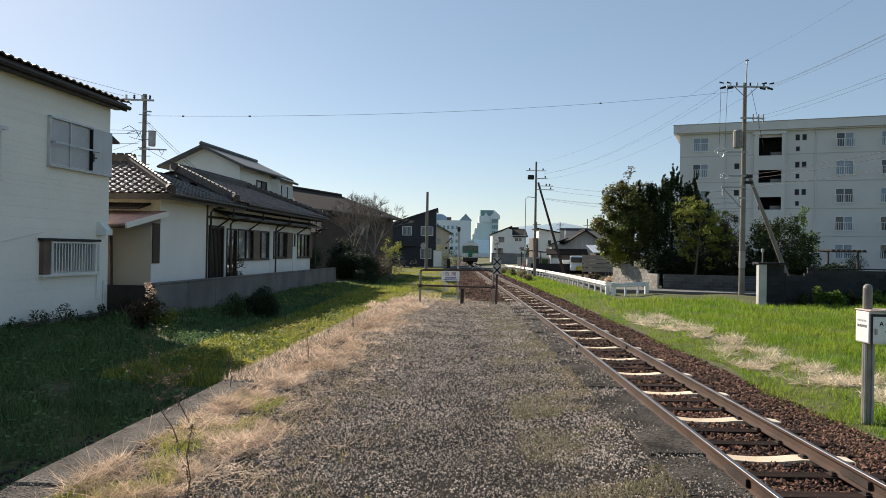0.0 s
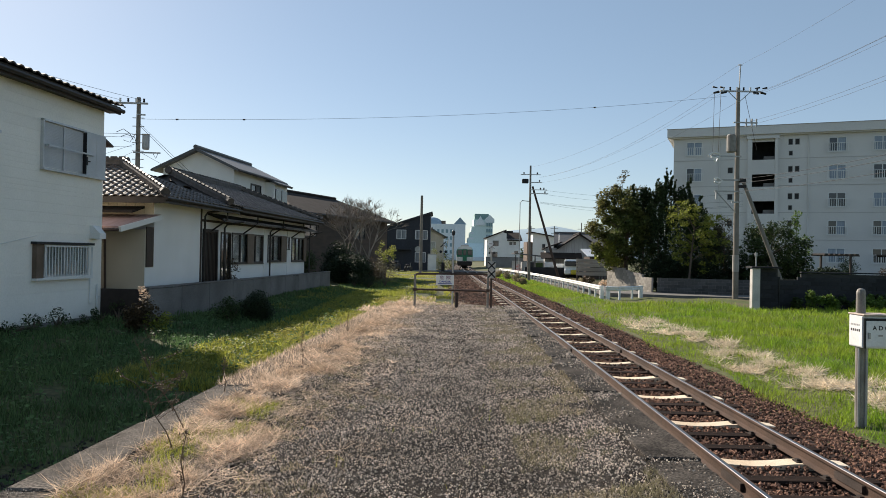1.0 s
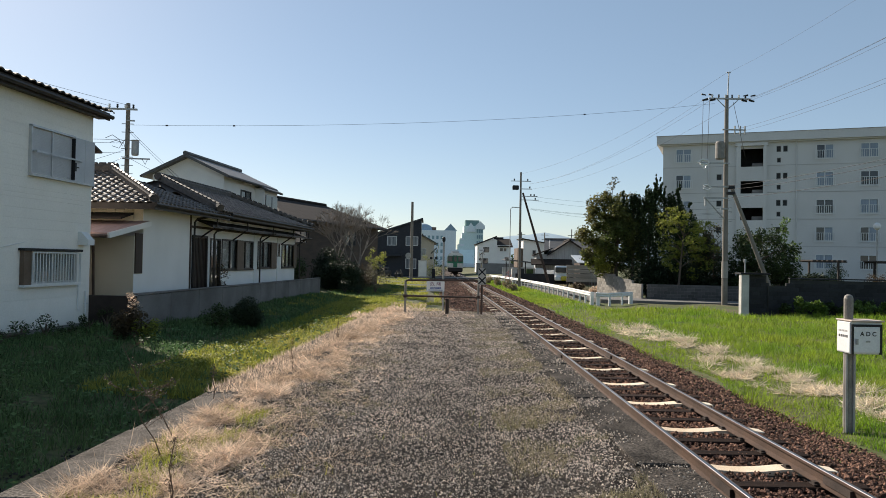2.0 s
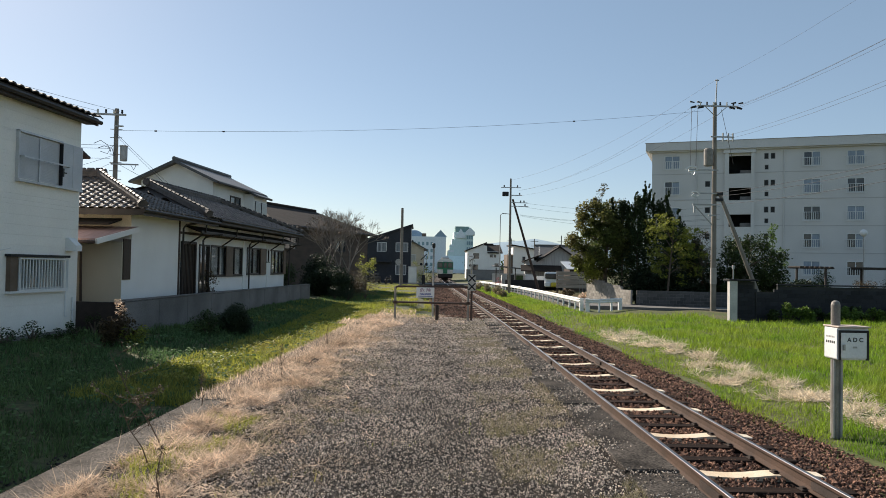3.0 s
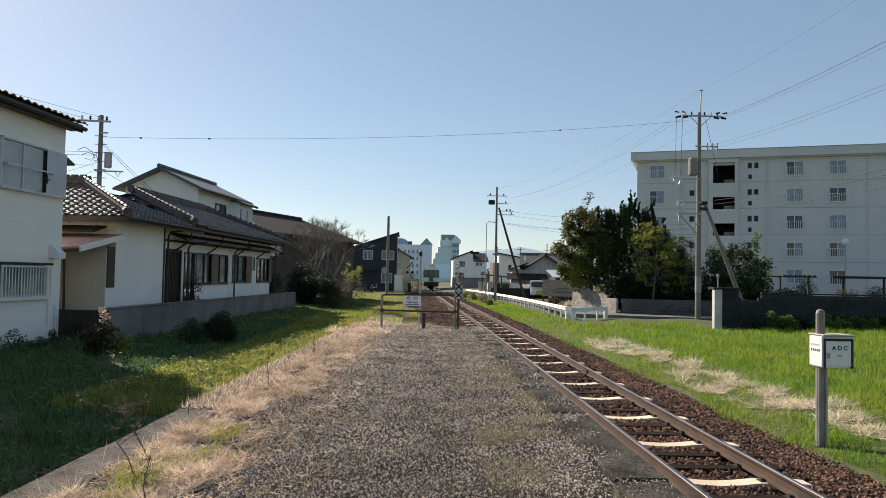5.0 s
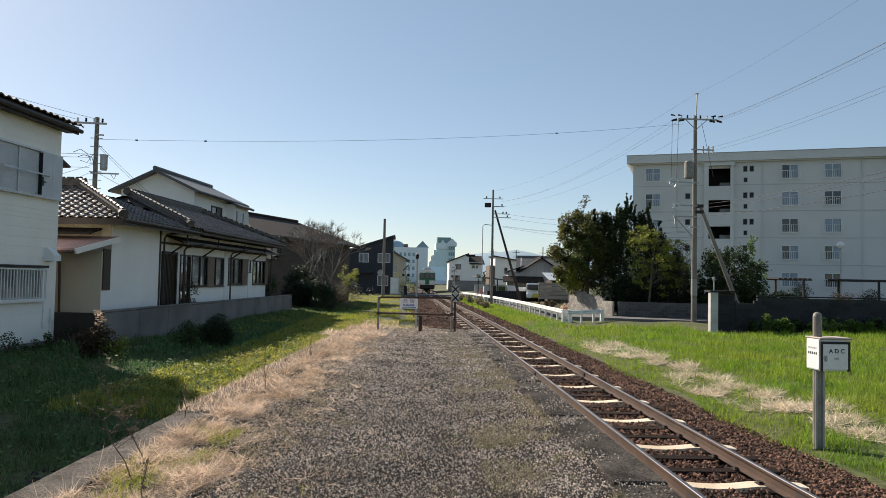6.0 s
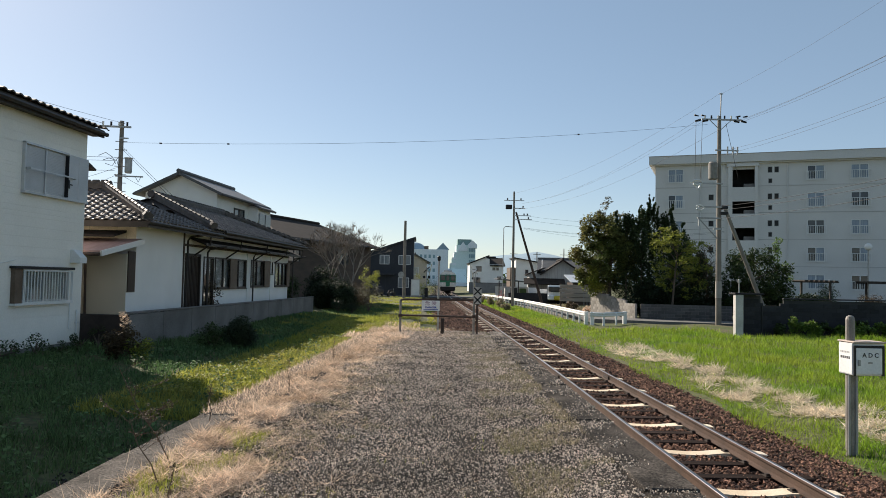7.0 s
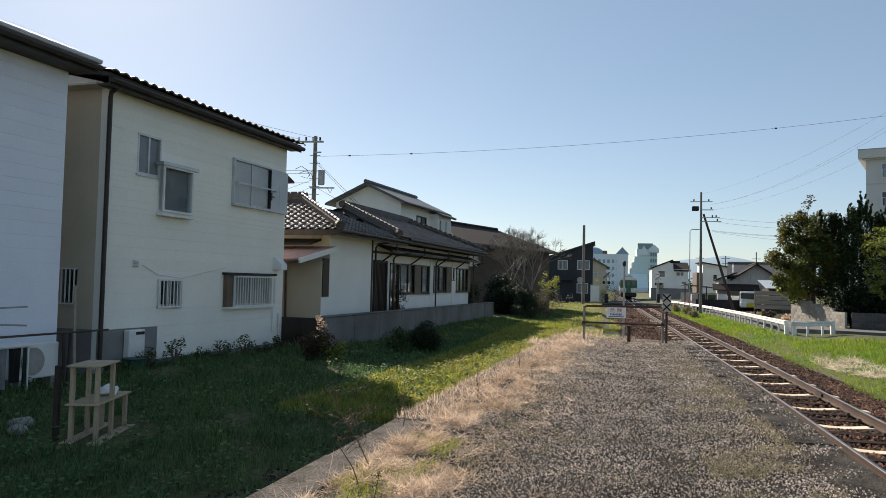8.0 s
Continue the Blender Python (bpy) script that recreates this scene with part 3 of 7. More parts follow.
part("latch", boxes((-.945, -.93, -.124, -.03, 3.52, 4.56), (-.97, -.90, -.145, -.12, 3.74, 3.95), (-.97, -.80, -.155, -.13, 3.83, 3.855)), M["black"], w3)
# the backing here is a dark sheet painting the unlit room, no cloth
window(house_a, *HA[3], 2, pane="glass", curtain="dark_inside")
bars(house_a, -5.21, -4.42, .95, 1.57, 7, -.05, M["white_metal"])
w5 = window(house_a, *HA[4], 2, pane="glass", w=-.02, curtain="curtain")
part("window_hood", boxes((-2.88, -.58, -.18, 0, 1.70, 1.76)), M["black"], w5)
part("window_side", boxes((-2.82, -2.56, -.13, 0, .90, 1.70)), M["brown_panel"], w5)
part("window_tray", boxes((-2.84, -.60, -.16, 0, .86, .91)), M["white_metal"], w5)
bars(house_a, -2.55, -.62, .91, 1.68, 17, -.14, M["white_metal"])
# end wall window with guard
bm = boxes((-6.87, -6.82, .54, .96, 1.04, 1.07), (-6.87, -6.82, .54, .96, 1.73, 1.76))
gw = part("window", bm, M["white_metal"], house_a)
part("pane", boxes((-6.80, -6.79, .56, .94, 1.07, 1.73)), M["glass"], gw)
for k in range(4):
    part("bar", boxes((-6.88, -6.86, .58 + k * .105, .60 + k * .105, 1.06, 1.74)), M["white_metal"], gw)
# downpipe, vent hood, heater, cable, meter pipes
part("downpipe", tubes(([(-6.86, -.36, 5.33), (-6.86, -.12, 5.2), (-6.85, -.09, 5.1), (-6.85, -.09, -.45)], .045)), M["dark_trim"], house_a)
hood = part("vent_hood", prism([(0, 2.22), (-.10, 2.22), (-.30, 2.02), (-.30, 1.88), (0, 1.88)], -.15, .15), M["white_metal"], house_a, "white metal vent hood", m=pose(-.42, 0, 0, 0, 0, 90))
vent = part("wall_vent", bevelled(-6.0, -5.83, -.05, -.02, 1.80, 1.96), M["white_metal"], house_a)
for k in range(5):
    part("slat", boxes((-5.985, -5.845, -.058, -.045, 1.815 + k * .028, 1.828 + k * .028)), M["galv"], vent)
part("pipe", tubes(([(-.55, -.05, .86), (-.55, -.05, .2), (-.48, -.05, .2)], .015), ([(-.22, -.05, .68), (-.22, -.06, -.3)], .02), ([(-.28, -.05, .35), (-.1, -.05, .35)], .014)), M["white_metal"], house_a)
part("cable", tubes(([(-5.7, -.04, 1.86), (-5.2, -.04, 1.66), (-4.4, -.04, 1.6), (-2.7, -.04, 1.9)], .008), seg=5), M["white_metal"], house_a)
part("tap_pipe", tubes(([(-4.62, -.04, .22), (-4.7, -.06, .05), (-5.05, -.06, -.15)], .012), ([(-4.6, -.02, .16), (-4.6, -.07, .24)], .03), seg=6), M["galv"], house_a)
heater = thing("water_heater", house_a.matrix_basis @ pose(-5.93, -.03, -.05), "white gas water heater fixed to the house wall", "water heater")
part("body", bevelled(-.24, .22, -.16, 0, 0, .58, .02), M["white_metal"], heater)
part("grille", boxes((-.06, .18, -.17, -.155, .48, .54)), M["black"], heater)
part("pipe", tubes(([(-.1, -.1, 0), (-.1, -.1, -.2), (.1, -.12, -.24)], .014), ([(.08, -.12, 0), (.08, -.12, -.22)], .014)), M["galv"], heater)
# roof of the white house: ridge along the house, gabled
tiled(house_a, [(-7.15, -.33, 5.53), (.28, -.33, 5.48), (.28, 3.25, 6.32), (-7.15, 3.25, 6.37)], .27, .26, .05, M["ridge_tile"], 120)
tiled(house_a, [(.28, 7.0, 5.42), (-7.15, 7.0, 5.42), (-7.15, 3.25, 6.32), (.28, 3.25, 6.32)], .54, .52, .05, M["kawara"])
part("gable", prism([(.15, 5.32), (6.5, 5.32), (6.5, 5.40), (3.25, 6.16), (.15, 5.44)], 0, .1), M["siding"], house_a, m=pose(-.1, 0, 0, 0, 0, 90))
part("gable", prism([(.15, 5.32), (6.5, 5.32), (6.5, 5.40), (3.25, 6.16), (.15, 5.44)], 0, .1), M["siding"], house_a, m=pose(-6.7, 0, 0, 0, 0, 90))
ridge(house_a, (.29, 3.25, 6.33), (-7.1, 3.25, 6.33), .07, M["ridge_tile"])
part("soffit", boxes((-7.1, .26, -.29, .0, 5.285, 5.32)), M["dark_trim"], house_a)
part("verge_soffit", boxes((-7.15, -6.82, 0, 6.6, 5.30, 5.335)), M["beige"], house_a)
part("fascia", boxes((-7.13, .28, -.33, -.29, 5.25, 5.44)), M["dark_trim"], house_a)
gutter(house_a, (-7.13, -.39, 5.37), (.30, -.39, 5.34), .058, M["dark_trim"])
part("side_hood", slab([(0, -.1, 4.55), (.35, -.1, 4.42), (.35, 1.6, 4.42), (0, 1.6, 4.55)], .05), M["dark_trim"], house_a)

# its nearer neighbour, pale blue
house_b = thing("pale_house", pose(-9.0, 19.8, 0, 0, 0, 83.7), "house clad in pale bluish-white lap siding with a tiled roof", "house")
wall("wall", house_b, -15.5, -7.98, -.6, 5.28, [], M["siding_blue"], -.15, .15)
boards(house_b, -15.5, -7.98, -.3, 5.28, [], .235, M["siding_blue"], w0=-.15)
part("end_wall", boxes((-8.13, -7.98, 0, 6, -.6, 5.28)), M["siding_blue"], house_b)
part("end_wall", boxes((-15.5, -15.35, 0, 6, -.6, 5.28)), M["siding_blue"], house_b)
part("back_wall", boxes((-15.35, -8.13, 5.85, 6, -.6, 5.28)), M["siding_blue"], house_b)
tiled(house_b, [(-15.9, -.60, 5.46), (-7.74, -.60, 5.46), (-7.74, 3, 6.2), (-15.9, 3, 6.2)], .27, .26, .05, M["ridge_tile"], 60)
tiled(house_b, [(-7.74, 6.7, 5.46), (-15.9, 6.7, 5.46), (-15.9, 3, 6.28), (-7.74, 3, 6.28)], .54, .52, .05, M["kawara"])
part("gable", prism([(0, 5.28), (6, 5.28), (3, 6.1)], 0, .1), M["siding_blue"], house_b, m=pose(-8.06, 0, 0, 0, 0, 90))
part("fascia", boxes((-15.9, -7.76, -.62, -.58, 5.28, 5.47)), M["dark_trim"], house_b)
part("eave_flashing", tubes(([(-15.9, -.66, 5.50), (-7.74, -.66, 5.50)], .05)), M["louvre"], house_b)
part("soffit", boxes((-15.9, -7.78, -.58, -.17, 5.285, 5.315)), M["dark_trim"], house_b)
gutter(house_b, (-15.9, -.68, 5.42), (-7.74, -.68, 5.38), .06, M["dark_trim"])

# single-storey house with the glazed tile roof
house_c = thing("tiled_house", pose(-8.35, 21.8, 0, 0, 0, 84.7), "single-storey white plaster house with a grey glazed tile roof", "house")
HC = [(6.45, 10.08, 1.14, 2.33), (10.69, 13.26, 1.18, 2.36), (13.46, 13.94, 1.75, 2.34), (14.3, 16.5, 1.17, 2.34), (3.75, 4.95, .3, 2.30), (5.33, 6.34, .45, 2.32)]
wall("wall", house_c, 0, 3.32, -.3, 3.05, [], M["plaster"])
wall("wall", house_c, 3.32, 16.65, -.3, 3.1, HC, M["plaster"], .1)
part("end_wall", boxes((0, .15, .15, 9, -.3, 3.05)), M["plaster"], house_c)
part("end_wall", boxes((16.5, 16.65, .25, 7, -.3, 3.05)), M["plaster"], house_c)
part("back_wall", boxes((.15, 16.5, 6.85, 7, -.3, 3.05)), M["plaster"], house_c)
# boarded upper band on the end wall
for k in range(12):
    part("board", boxes((-.025, 0, .02 + k * .28, .29 + k * .28, 2.62, 3.03)), M["cream"], house_c)
for (a, b, c, d), n in zip(HC[:4], (4, 3, 1, 3)):
    window(house_c, a, b, c, d, n, frame_m=M["dark_trim"], w=.1, fat=.06, curtain="curtain" if n > 1 else None)
part("shutter_panel", boxes((8.0, 8.75, .02, .06, 1.12, 2.33)), M["brown_panel"], house_c)
part("shutter_panel", boxes((12.5, 13.3, .02, .06, 1.16, 2.36)), M["brown_panel"], house_c)
part("shutter_panel", boxes((16.3, 16.75, .02, .06, 1.16, 2.36)), M["brown_panel"], house_c)
door = part("door", boxes((3.75, 4.95, .13, .18, .3, 2.30)), M["dark_wood"], house_c, "dark wooden door")
part("door_frame", boxes((3.7, 3.78, .05, .2, .3, 2.36), (4.92, 5.0, .05, .2, .3, 2.36), (3.7, 5.0, .05, .2, 2.30, 2.38), (4.32, 4.37, .11, .2, .3, 2.3)), M["dark_trim"], door)
for k in range(9):
    part("lattice_bar", boxes((3.84 + k * .12, 3.87 + k * .12, .11, .13, .35, 2.25)), M["dark_trim"], door)
window(house_c, *HC[5], 2, frame_m=M["dark_trim"], w=.1, fat=.06, curtain="brown_panel")
part("post", boxes((3.28, 3.36, -.03, .12, -.3, 3.05)), M["dark_wood"], house_c)
for s in (10.2, 13.6):
    part("wall_post", boxes((s - .05, s + .05, .06, .12, .2, 2.6)), M["plaster"], house_c)
part("beam", boxes((3.36, 16.7, .06, .10, 2.62, 2.70)), M["dark_wood"], house_c)
# lower eave over the windows
part("lean_to_roof", slab([(4.1, -.45, 2.74), (17.4, -.45, 2.74), (17.4, .1, 2.95), (4.1, .1, 2.95)], .06), M["roof_brown"], house_c)
part("lean_to_fascia", boxes((4.1, 17.4, -.48, -.45, 2.66, 2.76)), M["dark_trim"], house_c)
for s in (4.4, 7.6, 11.0, 14.2, 17.1):
    part("bracket", tubes(([(s, .1, 2.3), (s, -.42, 2.66)], .03), ([(s, -.5, 2.7), (s, -.52, 3.15)], .025)), M["dark_trim"], house_c)
for s, w, top in ((3.55, -.05, 3.05), (5.2, -.1, 2.7), (10.5, -.08, 2.7), (16.9, -.1, 2.7)):
    part("downpipe", tubes(([(s + .5, -.62, top), (s + .1, w - .05, top - .12), (s, w, top - .25), (s, w, -.2)], .035)), M["dark_trim"], house_c)
# roofs: hip over the near wing, long hipped main roof
e1, e2 = 3.16, 3.26
tiled(house_c, [(-.6, 9.6, e1), (-.6, -.6, e1), (2.25, 2.25, 4.36), (2.25, 9.6, 4.36)], .27, .25, .055, M["kawara"], 300)
tiled(house_c, [(-.6, -.6, e1), (5.4, -.6, e1), (2.25, 2.25, 4.36)], .27, .25, .055, M["kawara"])
tiled(house_c, [(5.4, -.6, e1), (5.4, 9.6, e1), (2.25, 9.6, 4.36), (2.25, 2.25, 4.36)], .40, .37, .055, M["kawara"])
tiled(house_c, [(4.45, -.62, e2), (17.3, -.62, e2), (14.4, 2.75, 4.55), (6.8, 2.75, 4.55)], .27, .25, .05, M["kawara"])
tiled(house_c, [(17.3, -.62, e2), (17.3, 6.6, e2), (14.4, 2.75, 4.55)], .40, .37, .055, M["kawara"])
tiled(house_c, [(17.3, 6.6, e2), (4.45, 6.6, e2), (6.8, 2.75, 4.55), (14.4, 2.75, 4.55)], .54, .5, .055, M["kawara"])
part("roof_deck", slab([(4.45, 6.6, e2), (4.45, -.62, e2), (6.8, 2.75, 4.55)], .06), M["dark_trim"], house_c)
for a, b in (((-.55, -.55, e1 + .06), (2.25, 2.25, 4.42)), ((2.25, 2.1, 4.44), (2.25, 9.6, 4.44)), ((4.45, -.55, e2 + .06), (6.8, 2.75, 4.63)), ((6.65, 2.75, 4.65), (14.5, 2.75, 4.65)), ((17.25, -.55, e2 + .06), (14.4, 2.75, 4.63))):
    ridge(house_c, a, b, .105, M["ridge_tile"])
part("fascia", boxes((-.62, -.58, -.62, 9.5, e1 - .2, e1 - .02), (-.58, 5.3, -.62, -.58, e1 - .2, e1 - .02), (5.3, 17.3, -.64, -.60, e2 - .2, e2 - .02)), M["dark_trim"], house_c)
part("soffit", boxes((-.58, 0, -.58, 9.4, e1 - .12, e1 - .09), (0, 17.2, -.58, 0, e1 - .12, e1 - .09)), M["dark_trim"], house_c)
gutter(house_c, (-.7, -.68, e1 - .06), (5.3, -.68, e1 - .08), .055, M["dark_trim"])
gutter(house_c, (5.3, -.70, e2 - .06), (17.4, -.70, e2 - .09), .055, M["dark_trim"])
# porch with a canopy on the near end
porch = part("porch", boxes((-.55, 0, .004, 2.6, -.3, 2.2)), M["beige"], house_c, "beige boxed-in porch")
part("porch_canopy", slab([(-1.8, .10, 2.24), (-1.8, 3, 2.24), (0, 3, 2.66), (0, -.20, 2.66)], .05), M["red_tin"], porch)
part("canopy_edge", slab([(-1.8, .12, 2.235), (-1.8, .06, 2.235), (0, -.24, 2.655), (0, -.18, 2.655)], .15), M["plaster"], porch)
part("canopy_gutter", tubes(([(-1.85, .1, 2.14), (-1.85, 3, 2.16)], .045), ([(-1.83, 1.05, 2.1), (-.7, 1.12, 1.95), (-.6, 1.12, -.2)], .035)), M["rust_brown"], porch)
part("porch_window", boxes((-.49, -.08, -.03, .01, 1.12, 2.28)), M["dark_wood"], porch)
part("porch_panel", boxes((-.54, -.004, -.008, .006, -.3, 1.1)), M["plaster"], porch)
part("small_awning", slab([(-.75, .30, 2.72), (-.75, 3, 2.72), (0, 3, 2.90), (0, .30, 2.90)], .06), M["roof_brown"], house_c)

# concrete garden wall in front of the tiled house
garden_wall = thing("garden_wall", pose(-8.35, 21.8, 0, 0, 0, 84.7), "weathered grey concrete garden wall before the tiled house", "wall", kind="structure")
for k in range(10):
    part("wall_panel", bevelled(-1.9 + k * 2.05 + .01, -1.9 + (k + 1) * 2.05 - .01, -.82, -.70, -.7, .56 + .01 * (k % 3), .012), M["garden_concrete"], garden_wall)
# return panel: its brown is taken darker to include the shade it faces
part("wall_panel", bevelled(-2.05, -1.92, -.82, 2.2, -.7, .56, .012), M["rust_dark"], garden_wall, "brown return panel at the wall's end, darkened for its shade")
part("coping", bevelled(-1.9, 18.6, -.84, -.68, .575, .625, .01), M["garden_concrete"], garden_wall)

# ---- five-storey apartment block ----
apt = thing("apartment_block", pose(22.95, 74.0, 0, 0, 0, -22.33), "five-storey grey-white rendered apartment block with barred windows", "apartment building")
LEN, ST, TOP = 46.0, 2.585, 13.62
cols = [1.8, 14.42, 18.08, 27.2, 30.9, 40.0]
holes = []
for r in range(5):
    zt = 13.27 - r * ST
    holes += [(c, c + 1.5, zt - 1.36, zt) for c in cols]
    for s in (0, 11.1 + 13.1):
        holes += [(a + s, b + s, zt - .62, zt - .02) for a, b in ((5.65, 6.15), (11.0, 11.42), (11.58, 12.0))]
        holes += [(11.05 + s, 11.42 + s, zt - 1.64, zt - 1.16)]
for s in (0, 24.2):
    holes.append((7.85 + s, 9.85 + s, .6, 13.05))
bm = bmesh.new()
for a, b, c, d in cells(.6, LEN, -.5, TOP, holes):
    box(bm, a, b, 0, .2, c, d)
part("wall", bm, M["apt"], apt)
part("side_wall", boxes((.6, .8, .2, 8, -.5, TOP)), M["apt"], apt)
part("back_wall", boxes((.8, LEN, 7.8, 8, -.5, TOP), (LEN - .2, LEN, .2, 7.8, -.5, TOP)), M["apt"], apt)
# slabs and partition painted near-black, the shade of the rooms
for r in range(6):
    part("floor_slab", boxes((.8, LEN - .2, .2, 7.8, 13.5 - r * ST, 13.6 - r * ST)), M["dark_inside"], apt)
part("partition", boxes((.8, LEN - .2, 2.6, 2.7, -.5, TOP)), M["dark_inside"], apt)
roof = part("roof", boxes((0, LEN + .6, -.55, 8.5, 13.72, 14.52)), M["apt"], apt)
part("roof_lip", boxes((.3, LEN + .3, -.3, 8.3, 13.6, 13.72)), M["apt"], roof)
part("roof_coping", boxes((-.04, LEN + .64, -.59, 8.54, 14.52, 14.56)), M["concrete"], roof)
for r in range(4):
    part("string_course", boxes((.62, 7.4, -.03, 0, 11.37 - r * ST, 11.43 - r * ST), (10.2, 31.6, -.03, 0, 11.37 - r * ST, 11.43 - r * ST), (34.4, LEN, -.03, 0, 11.37 - r * ST, 11.43 - r * ST)), M["apt_line"], apt)
for s in (4.9, 12.75, 21.3, 36.2):
    part("drainpipe", tubes(([(s, -.07, 13.7), (s, -.07, -.4)], .05)), M["apt"], apt)
for s in (0, 24.2):
    shaft = part("stair_frame", boxes((7.45 + s, 7.85 + s, -.35, .0, -.4, 13.45), (9.85 + s, 10.15 + s, -.35, .0, -.4, 13.45), (7.35 + s, 10.25 + s, -.42, 0, 13.30, 13.58)), M["apt"], apt)
    for r in range(5):
        zt = 13.0 - r * ST
        part("stair_parapet", boxes((7.85 + s, 9.85 + s, -.3, -.15, zt - 3.1, zt - 1.72)), M["apt"], shaft)
        part("stair_flight", boxes((8.9 + s, 9.85 + s, .5, 2.4, zt - 2.4, zt - 1.3)), M["concrete"], shaft)
for r in range(5):
    zt = 13.27 - r * ST
    for j, c in enumerate(cols):
        drawn = (r * 7 + j * 3) % 5 < 2
        w = window(apt, c, c + 1.5, zt - 1.36, zt, 2, frame_m=M["white_metal"], w=.04, fat=.075, pane=("curtain_pane", "curtain_pane") if drawn else ("pane_dark", "curtain_pane") if (r + j) % 3 else ("pane_dark", "pane_dark"), sill=False)
        g = part("balcony_guard", boxes((c - .12, c + 1.62, -.22, -.19, zt - .62, zt - .58), (c - .12, c + 1.62, -.22, -.19, zt - 1.42, zt - 1.38), (c - .12, c - .09, -.22, 0, zt - .62, zt - .58), (c + 1.59, c + 1.62, -.22, 0, zt - .62, zt - .58)), M["white_metal"], w)
        for k in range(10):
            part("bar", boxes((c - .1 + k * .189, c - .060 + k * .189, -.215, -.195, zt - 1.4, zt - .6)), M["white_metal"], g)
# small panes are matte near-black, room darkness painted on
for h in holes:
    if h[1] - h[0] < .6:
        window(apt, *h, 1, frame_m=M["galv"], w=.03, fat=.04, pane="dark_inside", sill=False)


# ---- poles and wires ----
def wire(pts, r=.012, sag=0.0, name="overhead_wire", label="thin black overhead wire strung between poles"):
    """Each length between two points hangs by sag."""
    cu = bpy.data.curves.new(name, "CURVE")
    cu.dimensions, cu.bevel_depth, cu.bevel_resolution, cu.use_fill_caps = "3D", r * .65, 1, True
    for a, b in zip(pts, pts[1:]):
        a, b = Vector(a), Vector(b)
        sp = cu.splines.new("POLY")
        sp.points.add(12)
        for k in range(13):
            t = k / 12
            q = a.lerp(b, t) - Vector((0, 0, 4 * sag * t * (1 - t)))
            sp.points[k].co = (*q, 1)
    cu.materials.append(M["wire"])
    return tagged(new(name, cu), label, "wire", "overhead wires")


def crossarm(parent, z, a, b, n, side=1):
    arm = part("crossarm", boxes((a, b, -.19, -.11, z - .04, z + .04)), M["galv"], parent)
    for k in range(n):
        x = a + (k + .5) * (b - a) / n
        part("insulator", tubes(([(x, -.15, z + .04), (x, -.15, z + .10), (x, -.15, z + .12), (x, -.15, z + .22)], [.02, .06, .04, .05])), M["black"] if k % 2 else M["white_metal"], arm)
    return arm


def cylinder_pole(parent, h, r0, r1, material, base=-.5):
    part("shaft", tubes(([(0, 0, base), (0, 0, h)], [r0, r1]), seg=14), material, parent)


pole_r = thing("utility_pole", pose(16.2, 40, 0), "tall concrete utility pole with crossarms, a transformer and a leaning brace", "utility pole", "utility poles")
cylinder_pole(pole_r, 11.0, .165, .10, M["pole"], -.6)
part("top_pin", tubes(([(.05, 0, 10.8), (.10, 0, 12.3)], .035), ([(-.02, 0, 12.25), (.2, 0, 12.25)], .03)), M["galv"], pole_r)
crossarm(pole_r, 10.78, -1.05, 1.15, 6)
part("crossarm_brace", tubes(([(-.6, -.15, 10.75), (0, -.13, 10.2)], .02), ([(.6, -.15, 10.75), (0, -.13, 10.2)], .02), seg=6), M["galv"], pole_r)
for x, d in ((-1.1, -1), (-.7, -1), (.75, 1), (1.15, 1)):
    part("strain_insulator", tubes(([(x, -.15, 10.74), (x + .30 * d, -.15, 10.66)], [.07, .05]), ([(x + .1 * d, -.15, 10.95), (x + .35 * d, -.15, 11.0)], [.03, .05])), M["black"], pole_r)
arm = part("crossarm", boxes((-.3, 1.0, -.2, -.13, 9.05, 9.12)), M["galv"], pole_r)
for x in (.4, .7, .95):
    part("insulator", tubes(([(x, -.16, 8.85), (x, -.16, 9.3)], .045)), M["galv"], arm)
tf = part("transformer", tubes(([(-.42, -.2, 7.45), (-.42, -.2, 7.5), (-.42, -.2, 8.35), (-.42, -.2, 8.42)], [.2, .24, .24, .18]), seg=14), M["pipe_grey"], pole_r, "grey cylindrical transformer")
part("bracket", boxes((-.5, 0, -.06, .06, 7.6, 7.68), (-.5, 0, -.06, .06, 8.2, 8.28)), M["galv"], tf)
part("crossarm", boxes((-1.5, .15, -.2, -.12, 7.2, 7.28)), M["galv"], pole_r)
part("cable_loops", tubes(([(-1.65, -.2, 7.25), (-1.4, -.2, 7.42), (-1.1, -.2, 7.38), (-1.0, -.2, 7.25), (-1.25, -.2, 7.15), (-1.5, -.2, 7.18)], .05), ([(-1.4, -.2, 7.2), (-1.25, -.2, 6.9), (-1.1, -.2, 7.15)], .05), seg=6), M["white_metal"], pole_r)
part("crossarm", boxes((-1.2, .1, -.2, -.12, 5.92, 6.0)), M["galv"], pole_r)
part("cable_coil", tubes(([(-1.3, -.18, 6.0), (-1.1, -.18, 6.05), (-.85, -.18, 5.9), (-1.05, -.18, 5.75), (-1.3, -.18, 5.85)], .04), seg=6), M["white_metal"], pole_r)
part("crossarm", boxes((-1.25, .1, -.2, -.12, 5.30, 5.38), (-.35, .1, -.2, -.12, 4.72, 4.8), (-1.2, -1.13, -.2, -.12, 4.9, 5.3)), M["galv"], pole_r)
part("arm_strut", tubes(([(-1.15, -.15, 5.3), (-.12, -.15, 4.2)], .03), seg=6), M["galv"], pole_r)
